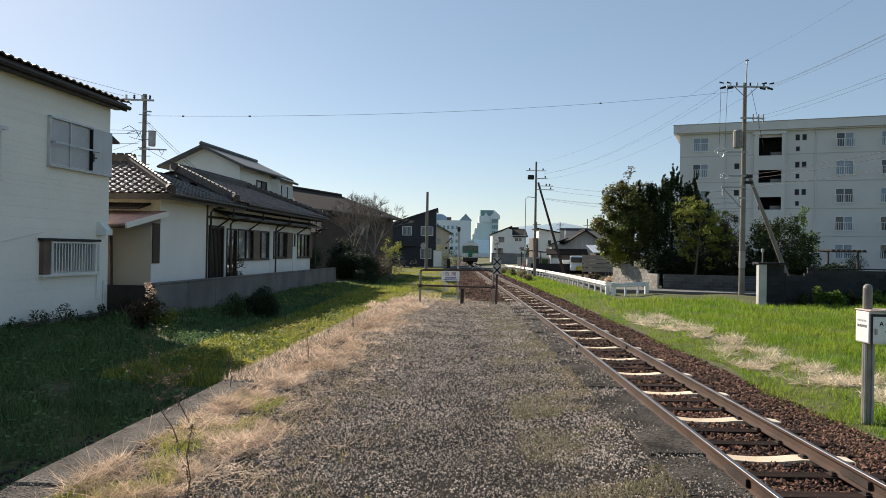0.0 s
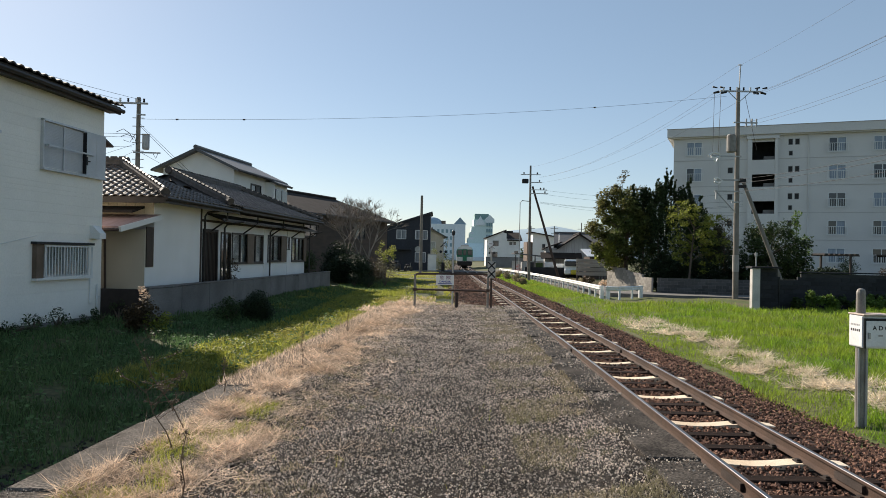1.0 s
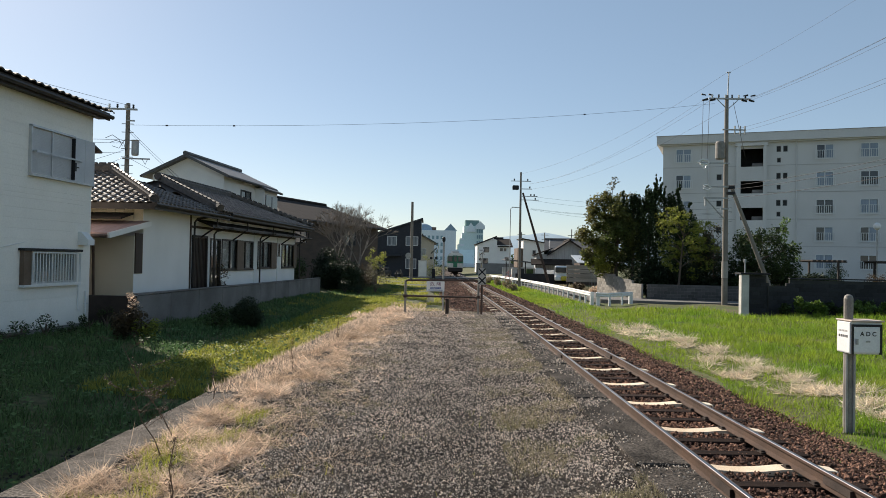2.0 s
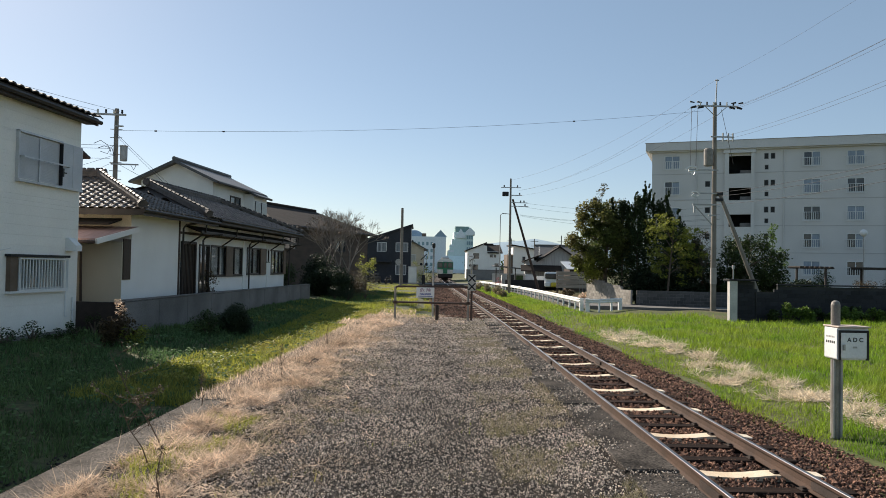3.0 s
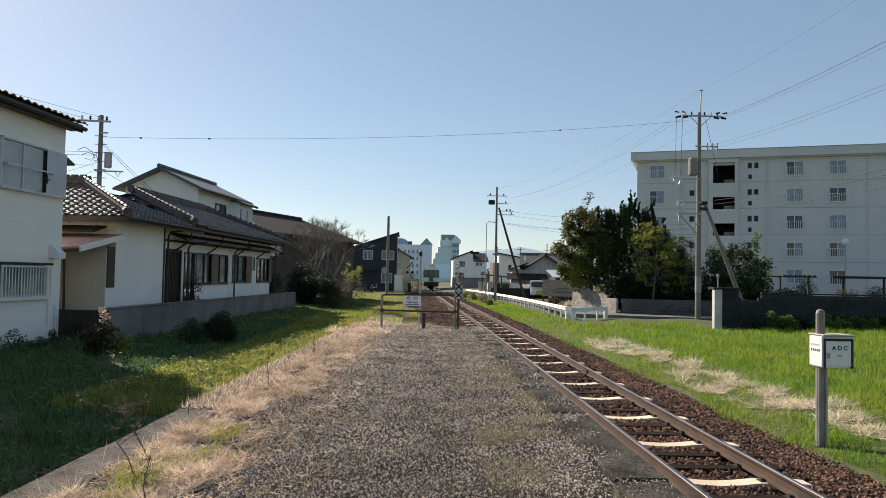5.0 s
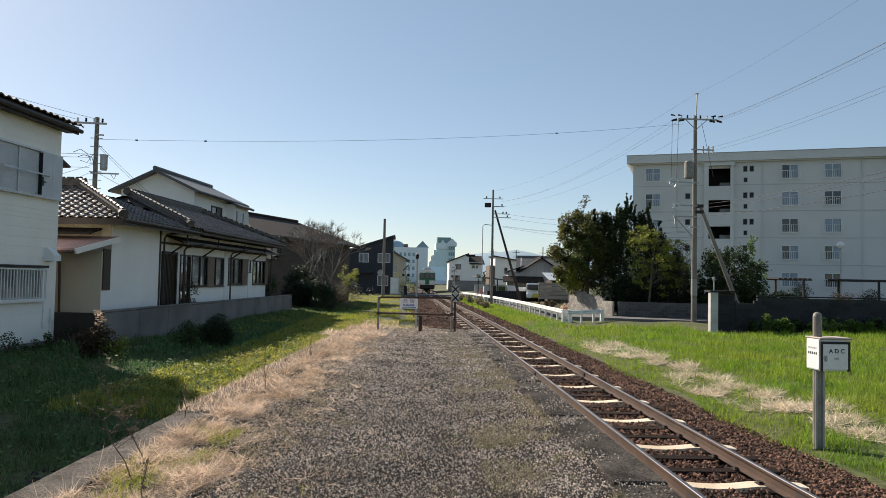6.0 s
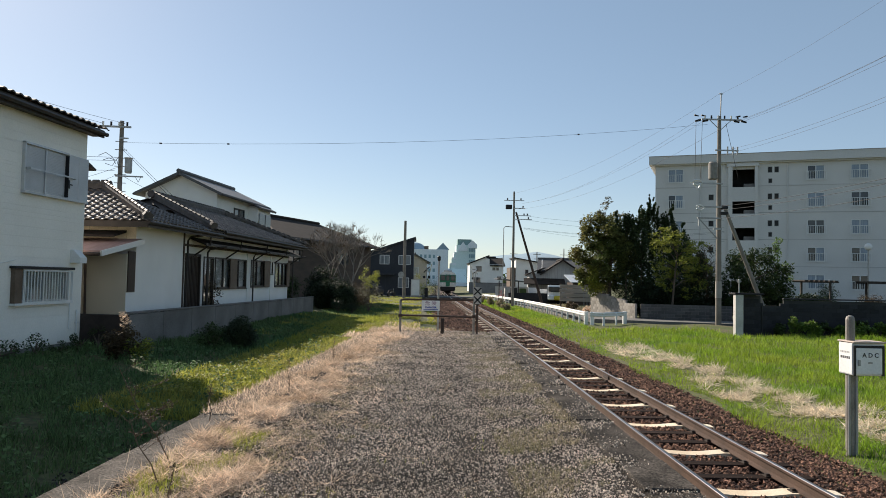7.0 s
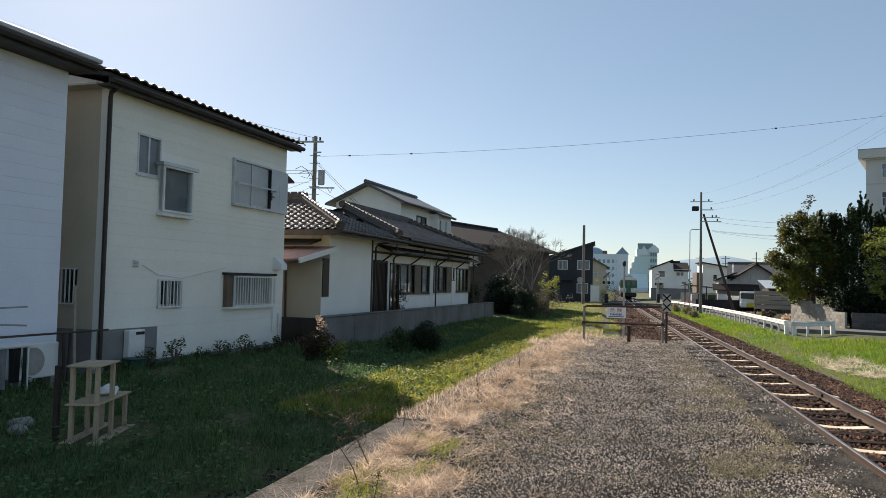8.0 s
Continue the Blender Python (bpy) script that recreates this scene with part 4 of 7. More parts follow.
part("brace", tubes(([(.28, -.1, 5.95), (2.75, -.3, -.5)], [.09, .13]), seg=12), M["pole"], pole_r, "leaning concrete brace pole")
part("brace_bracket", boxes((.0, .42, -.22, .05, 5.55, 5.7), (.1, .4, -.25, .05, 5.85, 6.05)), M["black"], pole_r)
part("drop_cable", tubes(([(-1.35, -.15, 10.7), (-1.4, -.15, 7.3)], .012), ([(-1.0, -.15, 10.7), (-1.1, -.15, 7.3)], .012), ([(.3, -.15, 10.6), (1.0, -.15, 7.6)], .012), seg=5), M["wire"], pole_r)
for z in (2.2, 2.9, 3.6, 4.3):
    part("step_bolt", tubes(([(-.17, 0, z), (-.34, 0, z)], .012), seg=6), M["galv"], pole_r)
part("warning_sleeve", tubes(([(0, 0, 1.0), (0, 0, 1.9)], [.172, .17]), seg=14), M["pole_pale"], pole_r)

pole_f = thing("utility_pole", pose(8.2, 66, 0), "slim utility pole with a street light and a long leaning brace", "utility pole", "utility poles")
cylinder_pole(pole_f, 9.75, .13, .08, M["pole"])
part("crossarm", boxes((-.1, 1.0, -.16, -.1, 8.2, 8.27), (0, 1.5, -.16, -.1, 7.55, 7.61), (0, 1.6, -.16, -.1, 7.22, 7.28), (-.9, .9, -.16, -.1, 8.9, 8.96)), M["galv"], pole_f)
for x, z in ((1.2, 7.62), (.9, 7.62), (1.3, 7.3), (.8, 8.3), (.6, 8.98), (-.6, 8.98)):
    part("insulator", tubes(([(x, -.13, z), (x, -.13, z + .16)], .06)), M["black"], pole_f)
part("light_box", bevelled(-.75, -.18, -.2, .1, 8.15, 8.55, .05), M["black"], pole_f)
part("brace", tubes(([(.2, 0, 7.9), (2.75, 0, -.5)], [.09, .13]), seg=10), M["rust_brown"], pole_f)
part("hook_pipe", tubes(([(0, 0, 6.55), (-.7, 0, 6.6), (-.88, 0, 6.45), (-.9, 0, -.4)], .035), seg=7), M["galv"], pole_f)

pole_l = thing("utility_pole", pose(-13.85, 34, 0, 0, 0, 5), "concrete utility pole with a transformer rising behind the tiled house", "utility pole", "utility poles")
cylinder_pole(pole_l, 8.6, .13, .09, M["pole"])
arm = crossarm(pole_l, 8.3, -.95, .45, 4)
part("crossarm", boxes((0, .35, -.2, -.13, 7.75, 7.81), (-.15, 1.05, -.2, -.13, 6.02, 6.08)), M["galv"], pole_l)
part("transformer", tubes(([(.38, -.1, 6.2), (.38, -.1, 6.28), (.38, -.1, 6.85), (.38, -.1, 6.9)], [.14, .16, .16, .19]), seg=12), M["galv"], pole_l)
part("cable_loops", tubes(([(-.9, -.2, 6.95), (-.6, -.2, 7.1), (-.3, -.2, 6.9), (-.15, -.2, 6.6)], .014), ([(-.7, -.2, 6.75), (-.45, -.2, 6.85), (-.1, -.2, 6.75), (0, -.2, 6.4)], .014), ([(-.6, -.2, 6.6), (-.3, -.2, 6.5), (-.05, -.2, 6.9)], .012), ([(.7, -.15, 6.05), (.85, -.15, 5.8), (.95, -.15, 6.05)], .014), seg=6), M["wire"], pole_l)
for k in range(9):
    part("step_bolt", boxes((-.26, .26, -.02, .02, 4.6 + k * .38, 4.63 + k * .38)), M["galv"], pole_l)

pole_d = thing("utility_pole", pose(-1.9, 85, 0), "plain concrete pole in front of the black house", "utility pole", "utility poles")
cylinder_pole(pole_d, 8.4, .2, .14, M["pole"])
part("mirror", tubes(([(-.35, -.1, 2.2), (-.35, -.16, 2.2)], .35), seg=14), M["galv"], pole_d)

wr, wl, wf = Vector((16.2, 39.85, 0)), Vector((-13.85, 33.85, 0)), Vector((8.2, 65.9, 0))
at = lambda p, x, z: (p.x + x, p.y, z)
wire([at(wl, .1, 7.58), at(wr, -.7, 10.5)], .010, .42)
line = bpy.data.objects["overhead_wire"]
a, b = Vector(at(wl, .1, 7.58)), Vector(at(wr, -.7, 10.5))
for t in (.055, .155, .745):
    q = a.lerp(b, t) - Vector((0, 0, 4 * .42 * t * (1 - t)))
    part("wire_clamp", tubes(([q - Vector((.05, 0, 0)), q + Vector((.05, 0, 0))], .035)), M["black"], line)
for x, z in ((1.35, 10.75), (1.0, 10.75), (.75, 10.6)):
    wire([at(wr, x, z), (14.4 + x, 0, z + .5)], .008, .9)
wire([at(wr, .1, 12.25), (14.6, 0, 12.8)], .006, .9)
for z in (9.15, 8.95):
    wire([at(wr, .6, z), (14.9 + z - 9, 0, z + .3)], .008, .9)
wire([at(wr, 0, 12.25), (8.2, 66, 9.6)], .008, .8)
for x, z in ((-1.35, 10.68), (-.95, 10.68), (-.1, 10.2)):
    wire([at(wr, x, z), at(wf, .7, z - 2.0)], .008, .8)
for z, zz, x in ((6.0, 6.3, 15.2), (5.35, 5.7, 15.0), (5.8, 6.0, 14.6)):
    wire([at(wr, 0, z), (x, 0, zz)], .014, .7)
for z, zz in ((7.6, 6.9), (7.25, 6.3), (6.5, 6.0), (6.45, 5.9), (6.4, 5.2)):
    wire([at(wf, .9, z), (24, 58, zz)], .012, .5)
for x, z in ((-.8, 8.45), (.2, 8.45)):
    wire([at(wl, x, z), (-22, 18, z + 1.3)], .011, .3)
for z in (6.9, 6.75, 6.3):
    wire([at(wl, -.2, z), (-28, 27, z + .1)], .013, .3)
for z, q in ((7.4, (-11.0, 41, 3.6)), (7.3, (-11.4, 42, 3.5)), (6.1, (-9.6, 44, 3.4)), (6.2, (-17.2, 30, 3.6)), (6.5, (-18.0, 30, 4.2))):
    wire([at(wl, .1, z), q], .012, .1)

# ---- gate at the platform's end ----
gate = thing("danger_barrier", pose(0, 22.8, 0), "rusty pipe barrier across the end of the platform", "barrier")
for x in (-.68, 1.57):
    part("post", tubes(([(x, 0, -.4), (x, 0, 1.02)], .036), seg=10), M["pipe_grey"], gate)
part("top_rail", tubes(([(-.68, 0, .95), (-.66, 0, 1.01), (-.60, 0, 1.03), (1.5, 0, 1.05), (1.57, 0, 1.03), (1.58, 0, .96)], .033), seg=10), M["rust_brown"], gate)
part("lower_rail", tubes(([(-.68, -.03, .55), (1.57, -.03, .53)], .03), seg=8), M["rust_brown"], gate)
for x in (-.68, 1.57):
    part("clamp", boxes((x - .06, x + .06, -.06, .06, .50, .59)), M["rust_brown"], gate)
board = thing("danger_sign", pose(.245, 22.75, .855, 90, 0, 0), "white enamel danger sign with red and blue lettering on the barrier", "sign")
part("plate", bevelled(-.275, .275, -.155, .155, -.008, .0, .003), M["sign_white"], board)


def lettering(text, size, m, material, parent, fat=.003, sx=1.0):
    cu = bpy.data.curves.new("lettering", "FONT")
    cu.body, cu.size, cu.extrude, cu.align_x, cu.align_y, cu.offset = text, size, .0008, "CENTER", "CENTER", fat
    tmp = new("lettering", cu)
    me = bpy.data.meshes.new_from_object(tmp.evaluated_get(bpy.context.evaluated_depsgraph_get()))
    bpy.data.objects.remove(tmp)
    me.materials.clear()
    me.materials.append(material)
    ob = part("lettering", me, None, parent)
    ob.matrix_basis = m @ Matrix.Diagonal((sx, 1, 1, 1))
    return ob


lettering("\u5371 \u967a", .135, pose(0, .062, .0015), M["red"], board, .0, 1.15)
lettering("DANGER", .075, pose(0, -.055, .0015), M["blue"], board, .003, 1.15)
part("text_bar", boxes((-.22, .22, -.125, -.105, .0, .002)), M["blue"], board)
stop = thing("crossing_mark_post", pose(1.67, 22.75, 0), "brown post with two white boards bearing black crosses", "sign post")
part("post", tubes(([(0, 0, -.5), (0, 0, 1.12)], .035), seg=10), M["rust_brown"], stop)
part("board", bevelled(-.12, .12, -.05, -.035, .93, 1.45, .004), M["sign_pale"], stop)
for z in (1.06, 1.32):
    bm = bmesh.new()
    for a in (45, -45):
        c, s = math.cos(radians(a)), math.sin(radians(a))
        quad_box(bm, [(x * c - y * s, d, z + x * s + y * c) for d in (-.056, -.051) for x, y in ((-.155, -.02), (.155, -.02), (.155, .02), (-.155, .02))])
    part("cross", bm, M["black"], stop)
tagged(part("short_post", tubes(([(.61, 22.7, -.5), (.61, 22.7, .48)], .055), seg=10), M["rust_dark"]), "short dark rusty steel post beside the barrier", "post")
slim = thing("signal_post", pose(.51, 24.2, 0), "slim grey post with a small dark lamp on top", "signal post")
part("post", tubes(([(0, 0, -.7), (0, 0, 2.30)], .03), seg=8), M["galv"], slim)
part("lamp", tubes(([(0, 0, 2.26), (0, 0, 2.30), (0, 0, 2.40), (0, 0, 2.43)], [.03, .055, .055, .03]), seg=10), M["black"], slim)

# ---- signal box on its post ----
sbox = thing("signal_box", pose(6.03, 10.47, 0, 0, 0, -1), "white metal signal box with a dark-framed door on a steel post", "signal box")
part("post", tubes(([(0, 0, -.75), (0, 0, 1.20), (0, 0, 1.24), (0, 0, 1.26)], [.062, .062, .05, .02]), seg=14), M["pipe_grey"], sbox)
part("conduit", tubes(([(.06, -.05, -.7), (.06, -.05, .42)], .022), ([(-.05, -.06, -.7), (-.05, -.06, .42)], .018), seg=8), M["galv"], sbox)
part("cabinet", bevelled(-.085, .355, -.215, .14, .43, .885, .01), M["white_metal"], sbox)
part("cabinet_roof", bevelled(-.10, .37, -.26, .155, .885, .905, .006), M["rust_pale"], sbox)
dr = part("door", bevelled(-.05, .315, -.238, -.222, .455, .815, .004), M["white_metal"], sbox)
part("door_frame", boxes((-.08, -.05, -.235, -.216, .43, .85), (.315, .35, -.235, -.216, .43, .85), (-.05, .315, -.235, -.216, .815, .85)), M["black"], sbox, "black rubber door surround")
part("handle", boxes((-.03, .0, -.262, -.238, .57, .65)), M["galv"], dr)
part("plate", boxes((.115, .175, -.244, -.238, .60, .625)), M["galv"], dr)
lettering("A D C", .085, pose(.15, -.2395, .715, 90, 0, 0), M["black"], dr, .002, 1.0)
side = part("side_panel", boxes((-.092, -.085, -.20, .125, .45, .87)), M["white_metal"], sbox)
for k in range(5):
    part("text_bar", boxes((-.094, -.092, -.15 + k * .05, -.12 + k * .05, .655, .69)), M["black"], side)
for k in range(6):
    part("text_bar", boxes((-.094, -.092, -.14 + k * .04, -.115 + k * .04, .735, .76)), M["galv"], side)


# ---- trees and shrubs ----
LEAF_V = [(-.5, 0, 0), (0, -.5, .06), (.5, 0, 0), (0, .5, .06)]
LEAF_F = [(0, 1, 2), (0, 2, 3)]


def leaves(name, centres, radii, per, size, material, parent, flat=1.0, skin=.55, label=""):
    """Leaves in clumps: each clump a shell of leaves round its centre."""
    c, r = np.asarray(centres, float), np.asarray(radii, float)
    n = len(c) * per
    d = rng.normal(size=(n, 3))
    d /= np.linalg.norm(d, axis=1)[:, None]
    k = np.repeat(np.arange(len(c)), per)
    rad = r[k] * (skin + (1 - skin) * rng.random(n) ** .5) * rng.uniform(.75, 1.2, n)
    p = c[k] + d * rad[:, None] * np.array([1, 1, flat])
    s = size * rng.uniform(.6, 1.4, (n, 1)) * np.array([[1, .6, 1]])
    return part(name, fast_mesh(name, *repeated(LEAF_V, LEAF_F, p, spins(n, 1.3), s), material), None, parent, label)


def limbs(parent, base, top, spread, r, n, material, seed, sub=3, up=.5):
    """A tapered trunk with forking limbs; returns the limb tips."""
    q = random.Random(seed)
    base, top = Vector(base), Vector(top)
    bm = bmesh.new()
    mid = base.lerp(top, .5) + Vector((q.uniform(-.15, .15), q.uniform(-.15, .15), 0))
    tube(bm, [base - Vector((0, 0, .25)), base, mid, top], [r * 1.35, r, r * .75, r * .35], 8)
    tips = [top]
    for k in range(n):
        t = .35 + .6 * (k + q.random()) / n
        s = base.lerp(top, t)
        a = k * 2.4 + q.uniform(-.4, .4)
        e = s + Vector((math.cos(a) * spread * q.uniform(.6, 1), math.sin(a) * spread * q.uniform(.6, 1), spread * up * q.uniform(.5, 1.3)))
        m = s.lerp(e, .5) + Vector((0, 0, spread * .12))
        tube(bm, [s, m, e], [r * .45, r * .28, r * .08], 6)
        tips.append(e)
        for j in range(sub):
            f = s.lerp(e, q.uniform(.45, .95))
            g = f + Vector((q.uniform(-1, 1), q.uniform(-1, 1), q.uniform(0, 1))) * spread * .45
            tube(bm, [f, g], [r * .14, r * .04], 5)
            tips.append(g)
    part("trunk", bm, material, parent)
    return tips


def clumps(cx, cy, cz, rx, ry, rz, n, seed, low=-1.0):
    """Clump centres spread through an uneven egg."""
    q = np.random.default_rng(seed)
    out = []
    while len(out) < n:
        d = q.uniform(-1, 1, 3)
        if .25 < np.linalg.norm(d) < 1 and d[2] > low:
            out.append((cx + d[0] * rx, cy + d[1] * ry, cz + d[2] * rz))
    return out


# broadleaf tree beside the road
tree = thing("broadleaf_tree", pose(12.3, 49.2, 0), "evergreen broadleaf tree with olive and bronze foliage", "tree")
tips = limbs(tree, (.3, 0, -.4), (.4, 0, 4.8), 2.0, .16, 9, M["bark"], 3)
c = clumps(.0, 0, 3.6, 2.3, 1.8, 2.7, 95, 5) + [tuple(t) for t in tips]
leaves("crown", c, rng.uniform(.25, .62, len(c)), 210, .17, M["leaf_olive"], tree, skin=.35)
c = [(-.3, .1, 6.4), (-.1, 0, 6.9), (-.6, 0, 6.1), (.15, 0, 7.25), (-.9, 0, 5.7), (.7, 0, 6.3), (1.2, 0, 6.2)]
leaves("top_sprays", c, np.full(len(c), .28), 55, .16, M["leaf_grey"], tree)
part("twig", tubes(([(.3, 0, 4.6), (-.1, 0, 6.0), (.1, 0, 7.2)], [.04, .025, .01]), ([(0, 0, 5.6), (-.6, 0, 6.2)], [.025, .01]), seg=5), M["bark"], tree)
c = clumps(-.8, -.2, 2.0, .9, .8, .8, 14, 8)
leaves("lower_foliage", c, rng.uniform(.3, .5, len(c)), 130, .16, M["leaf_light"], tree)

# row of dark cypresses
for k, (x, y, h, r) in enumerate([(13.5, 48.5, 6.6, .95), (14.3, 47.8, 6.9, 1.0), (15.0, 48.4, 7.1, .95), (15.8, 48.0, 6.5, 1.0), (16.6, 48.4, 5.9, .95), (17.5, 48.6, 4.6, 1.2), (18.4, 48.4, 3.9, 1.3)]):
    cy = thing("cypress", pose(x, y, 0), "dark conical cypress in a close row", "tree", "row of cypresses")
    part("trunk", tubes(([(0, 0, -.5), (0, 0, h * .8)], [.11, .02])), M["bark"], cy)
    q = np.random.default_rng(40 + k)
    cs, rs = [], []
    for j in range(80):
        z = h * (.06 + .88 * j / 80)
        rr = r * 1.25 * (1 - (z / h) ** 2.6) * q.uniform(.3, 1.05)
        a = q.uniform(0, math.tau)
        cs.append((math.cos(a) * rr * .75, math.sin(a) * rr * .75, z))
        rs.append(.14 + .48 * (1 - z / h))
    for j in range(7):
        a, d, top = q.uniform(0, math.tau), r * q.uniform(.1, .75), h * q.uniform(.66, 1.07)
        for i in range(9):
            z = top - .16 * i
            cs.append((math.cos(a) * d + q.normal(0, .05), math.sin(a) * d + q.normal(0, .05), z + q.normal(0, .08)))
            rs.append(.02 + .018 * i)
    leaves("crown", cs, rs, 120, .11, M["cypress"], cy, flat=2.2, skin=.15)

tree = thing("young_tree", pose(15.5, 45.2, 0), "small tree with fresh yellow-green leaves behind the block wall", "tree")
tips = limbs(tree, (-.1, 0, -.3), (.3, 0, 4.2), 1.45, .08, 10, M["bark"], 11)
c = clumps(.35, 0, 3.0, 2.0, 1.2, 2.2, 52, 12) + [tuple(t) for t in tips]
leaves("crown", c, rng.uniform(.16, .48, len(c)), 62, .12, M["leaf_light"], tree, flat=.6, skin=.25)

tree = thing("garden_shrub", pose(20.4, 45, 0), "large dark evergreen shrub with pale fresh shoots", "shrub")
limbs(tree, (0, 0, -.4), (0, 0, 2.6), 1.5, .1, 8, M["bark"], 21)
c = clumps(.1, 0, 1.7, 2.3, 1.3, 2.3, 110, 22)
leaves("crown", c, rng.uniform(.3, .6, len(c)), 140, .15, M["leaf_dark"], tree)
c = [(1.5 + .1 * math.sin(k * 2), 0, 2.6 + k * .28) for k in range(8)] + [(2.1, 0, 2.6), (2.3, 0, 2.2), (1.1, .2, 3.0), (2.0, 0, 3.0)]
leaves("fresh_growth", c, np.full(len(c), .24), 60, .13, M["leaf_fresh"], tree)
part("shoot", tubes(([(.8, 0, 1.6), (1.5, 0, 3.2), (1.6, 0, 4.6)], [.03, .02, .008]), seg=5), M["bark"], tree)
tree = thing("garden_shrub", pose(17.9, 46, 0), "bare brownish shrub between the evergreens", "shrub")
c = clumps(0, 0, 2.6, 1.0, .6, 1.7, 22, 26)
limbs(tree, (0, 0, -.4), (0, 0, 3.6), 1.0, .06, 12, M["bark"], 27, sub=5, up=1.0)
leaves("crown", c, rng.uniform(.25, .45, len(c)), 60, .1, M["leaf_bronze"], tree)

for k, (x, y, w, h) in enumerate([(14.2, 47.2, 2.2, 2.3), (15.0, 46.6, 2.4, 2.0), (16.6, 46.2, 2.4, 2.4), (18.6, 46.0, 2.4, 2.6), (22.4, 45.6, 2.2, 2.0), (24.4, 46, 2.4, 1.6)]):
    s = thing("hedge_shrub", pose(x, y, -.5), "dense dark evergreen shrub behind the block wall", "shrub", "shrubs behind the wall")
    c = clumps(0, 0, h * .5, w * .5, .6, h * .45, 34, 70 + k)
    leaves("foliage", c, np.full(34, .45), 130, .15, M["leaf_deep"], s)
    part("stem", tubes(([(0, 0, -.1), (.1, 0, h * .6)], [.06, .02])), M["bark"], s)

# clipped and wild shrubs before the tiled house
def shrub(x, y, w, h, label, material, leaf=.06, n=26, per=180, seed=1, name="shrub", dense=.8):
    s = thing(name, pose(x, y, float(ground_z(x, y))), label, "shrub")
    c = clumps(0, 0, h * .45, w * .38, w * .38, h * .38, n, seed)
    leaves("foliage", c, np.full(len(c), min(w, h) * .24), per, leaf, material, s, skin=dense)
    part("stem", tubes(([(0, 0, -.1), (.02, 0, h * .5)], [.04, .02]), ([(0, 0, .05), (w * .2, .05, h * .5)], [.03, .012]), ([(0, 0, .05), (-w * .2, -.05, h * .5)], [.03, .012])), M["bark"], s)
    return s


shrub(-5.2, 45, 3.1, 1.85, "wide dark clipped evergreen shrub", M["leaf_deep"], .10, 90, 260, 31)
shrub(-6.2, 46.6, 2.3, 2.5, "dark evergreen shrub behind the clipped one", M["leaf_deep"], .11, 60, 220, 32)
shrub(-4.78, 42.9, .85, .85, "small round clipped shrub", M["leaf_deep"], .045, 16, 130, 33)
shrub(-4.0, 43.1, .85, .88, "small round clipped shrub", M["leaf_deep"], .045, 16, 130, 34)
s = shrub(-3.3, 47, 1.9, 2.3, "tall twiggy shrub with sunlit yellow-green top leaves", M["leaf_grey"], .08, 34, 60, 35, dense=.3)
leaves("top_leaves", clumps(.1, 0, 2.2, .6, .5, .7, 16, 77), np.full(16, .24), 46, .1, M["leaf_light"], s, skin=.2)
shrub(-4.1, 46, 1.9, 1.9, "brown twiggy shrub with few leaves", M["leaf_bronze"], .07, 26, 90, 36, dense=.3)
shrub(-7.9, 45, 1.6, 2.1, "dark shrub at the end of the garden wall", M["leaf_dark"], .09, 24, 110, 37, dense=.4)
shrub(-5.1, 21, .9, .92, "round dark shrub in the grass", M["leaf_deep"], .045, 34, 420, 38)
shrub(-5.8, 20.8, 1.1, .75, "low straggling green shrub in the grass", M["leaf_dark"], .05, 20, 120, 39, dense=.4)
shrub(-7.5, 26.9, .75, 2.0, "thin brownish shrub growing by the dark door", M["leaf_bronze"], .06, 20, 60, 41, dense=.2)
s = shrub(-6.95, 17.6, 1.1, .8, "rust-brown weedy shrub with dry seed heads", M["leaf_bronze"], .06, 26, 110, 40, dense=.2)
leaves("dry_top", [(0, 0, .85), (-.05, 0, 1.0), (.05, .05, .75)], [.13, .1, .15], 50, .06, M["straw"], s)
leaves("side_leaves", clumps(.4, -.1, .3, .35, .3, .25, 8, 9), np.full(8, .15), 50, .07, M["leaf_light"], s)
for k in range(14):
    shrub(15.9 + k * .62, 32.4 - .25 * (k % 3), .8 + .3 * (k % 2), .55 + .3 * ((k * 7) % 4) / 3, "leafy weeds at the foot of the dark wall", M["leaf_fresh"] if k % 3 else M["leaf_dark"], .12, 12, 60, 200 + k, "weed", .3)
for k in range(9):
    a = (-.3 + k * .9)
    shrub(-8.45 + .11 * (12.6 + k * .9 - 19.8) , 12.9 + k * .85, .55, .35 + .14 * (k % 3), "weeds growing along the house wall", M["leaf_dark"], .05, 8, 45, 60 + k, "weed", .2)

# bare tree
tree = thing("bare_tree", pose(-5.0, 46.5, 0), "leafless spreading tree with a few dry leaves", "tree")
q = random.Random(5)
bm = bmesh.new()
twig_tips = []


def fork(p, d, length, r, depth):
    e = p + d * length
    tube(bm, [p, p.lerp(e, .5) + Vector((q.uniform(-.05, .05), q.uniform(-.05, .05), 0)), e], [r, r * .85, r * .65], 5 if depth < 3 else 4, False)
    if depth == 5:
        twig_tips.append(tuple(e))
        for k in range(4):
            v = (d + Vector((q.uniform(-.8, .8), q.uniform(-.7, .7), q.uniform(-.3, .5)))).normalized()
            o = p.lerp(e, q.uniform(.2, 1))
            tube(bm, [o, o + v * length * q.uniform(.6, 1.1)], [.007, .003], 3, False)
        return
    for k in range(3 if depth < 4 else 2):
        v = (d + Vector((q.uniform(-.75, .75), q.uniform(-.6, .6), q.uniform(-.25, .45)))).normalized()
        fork(e, v, length * q.uniform(.62, .82), r * .64, depth + 1)


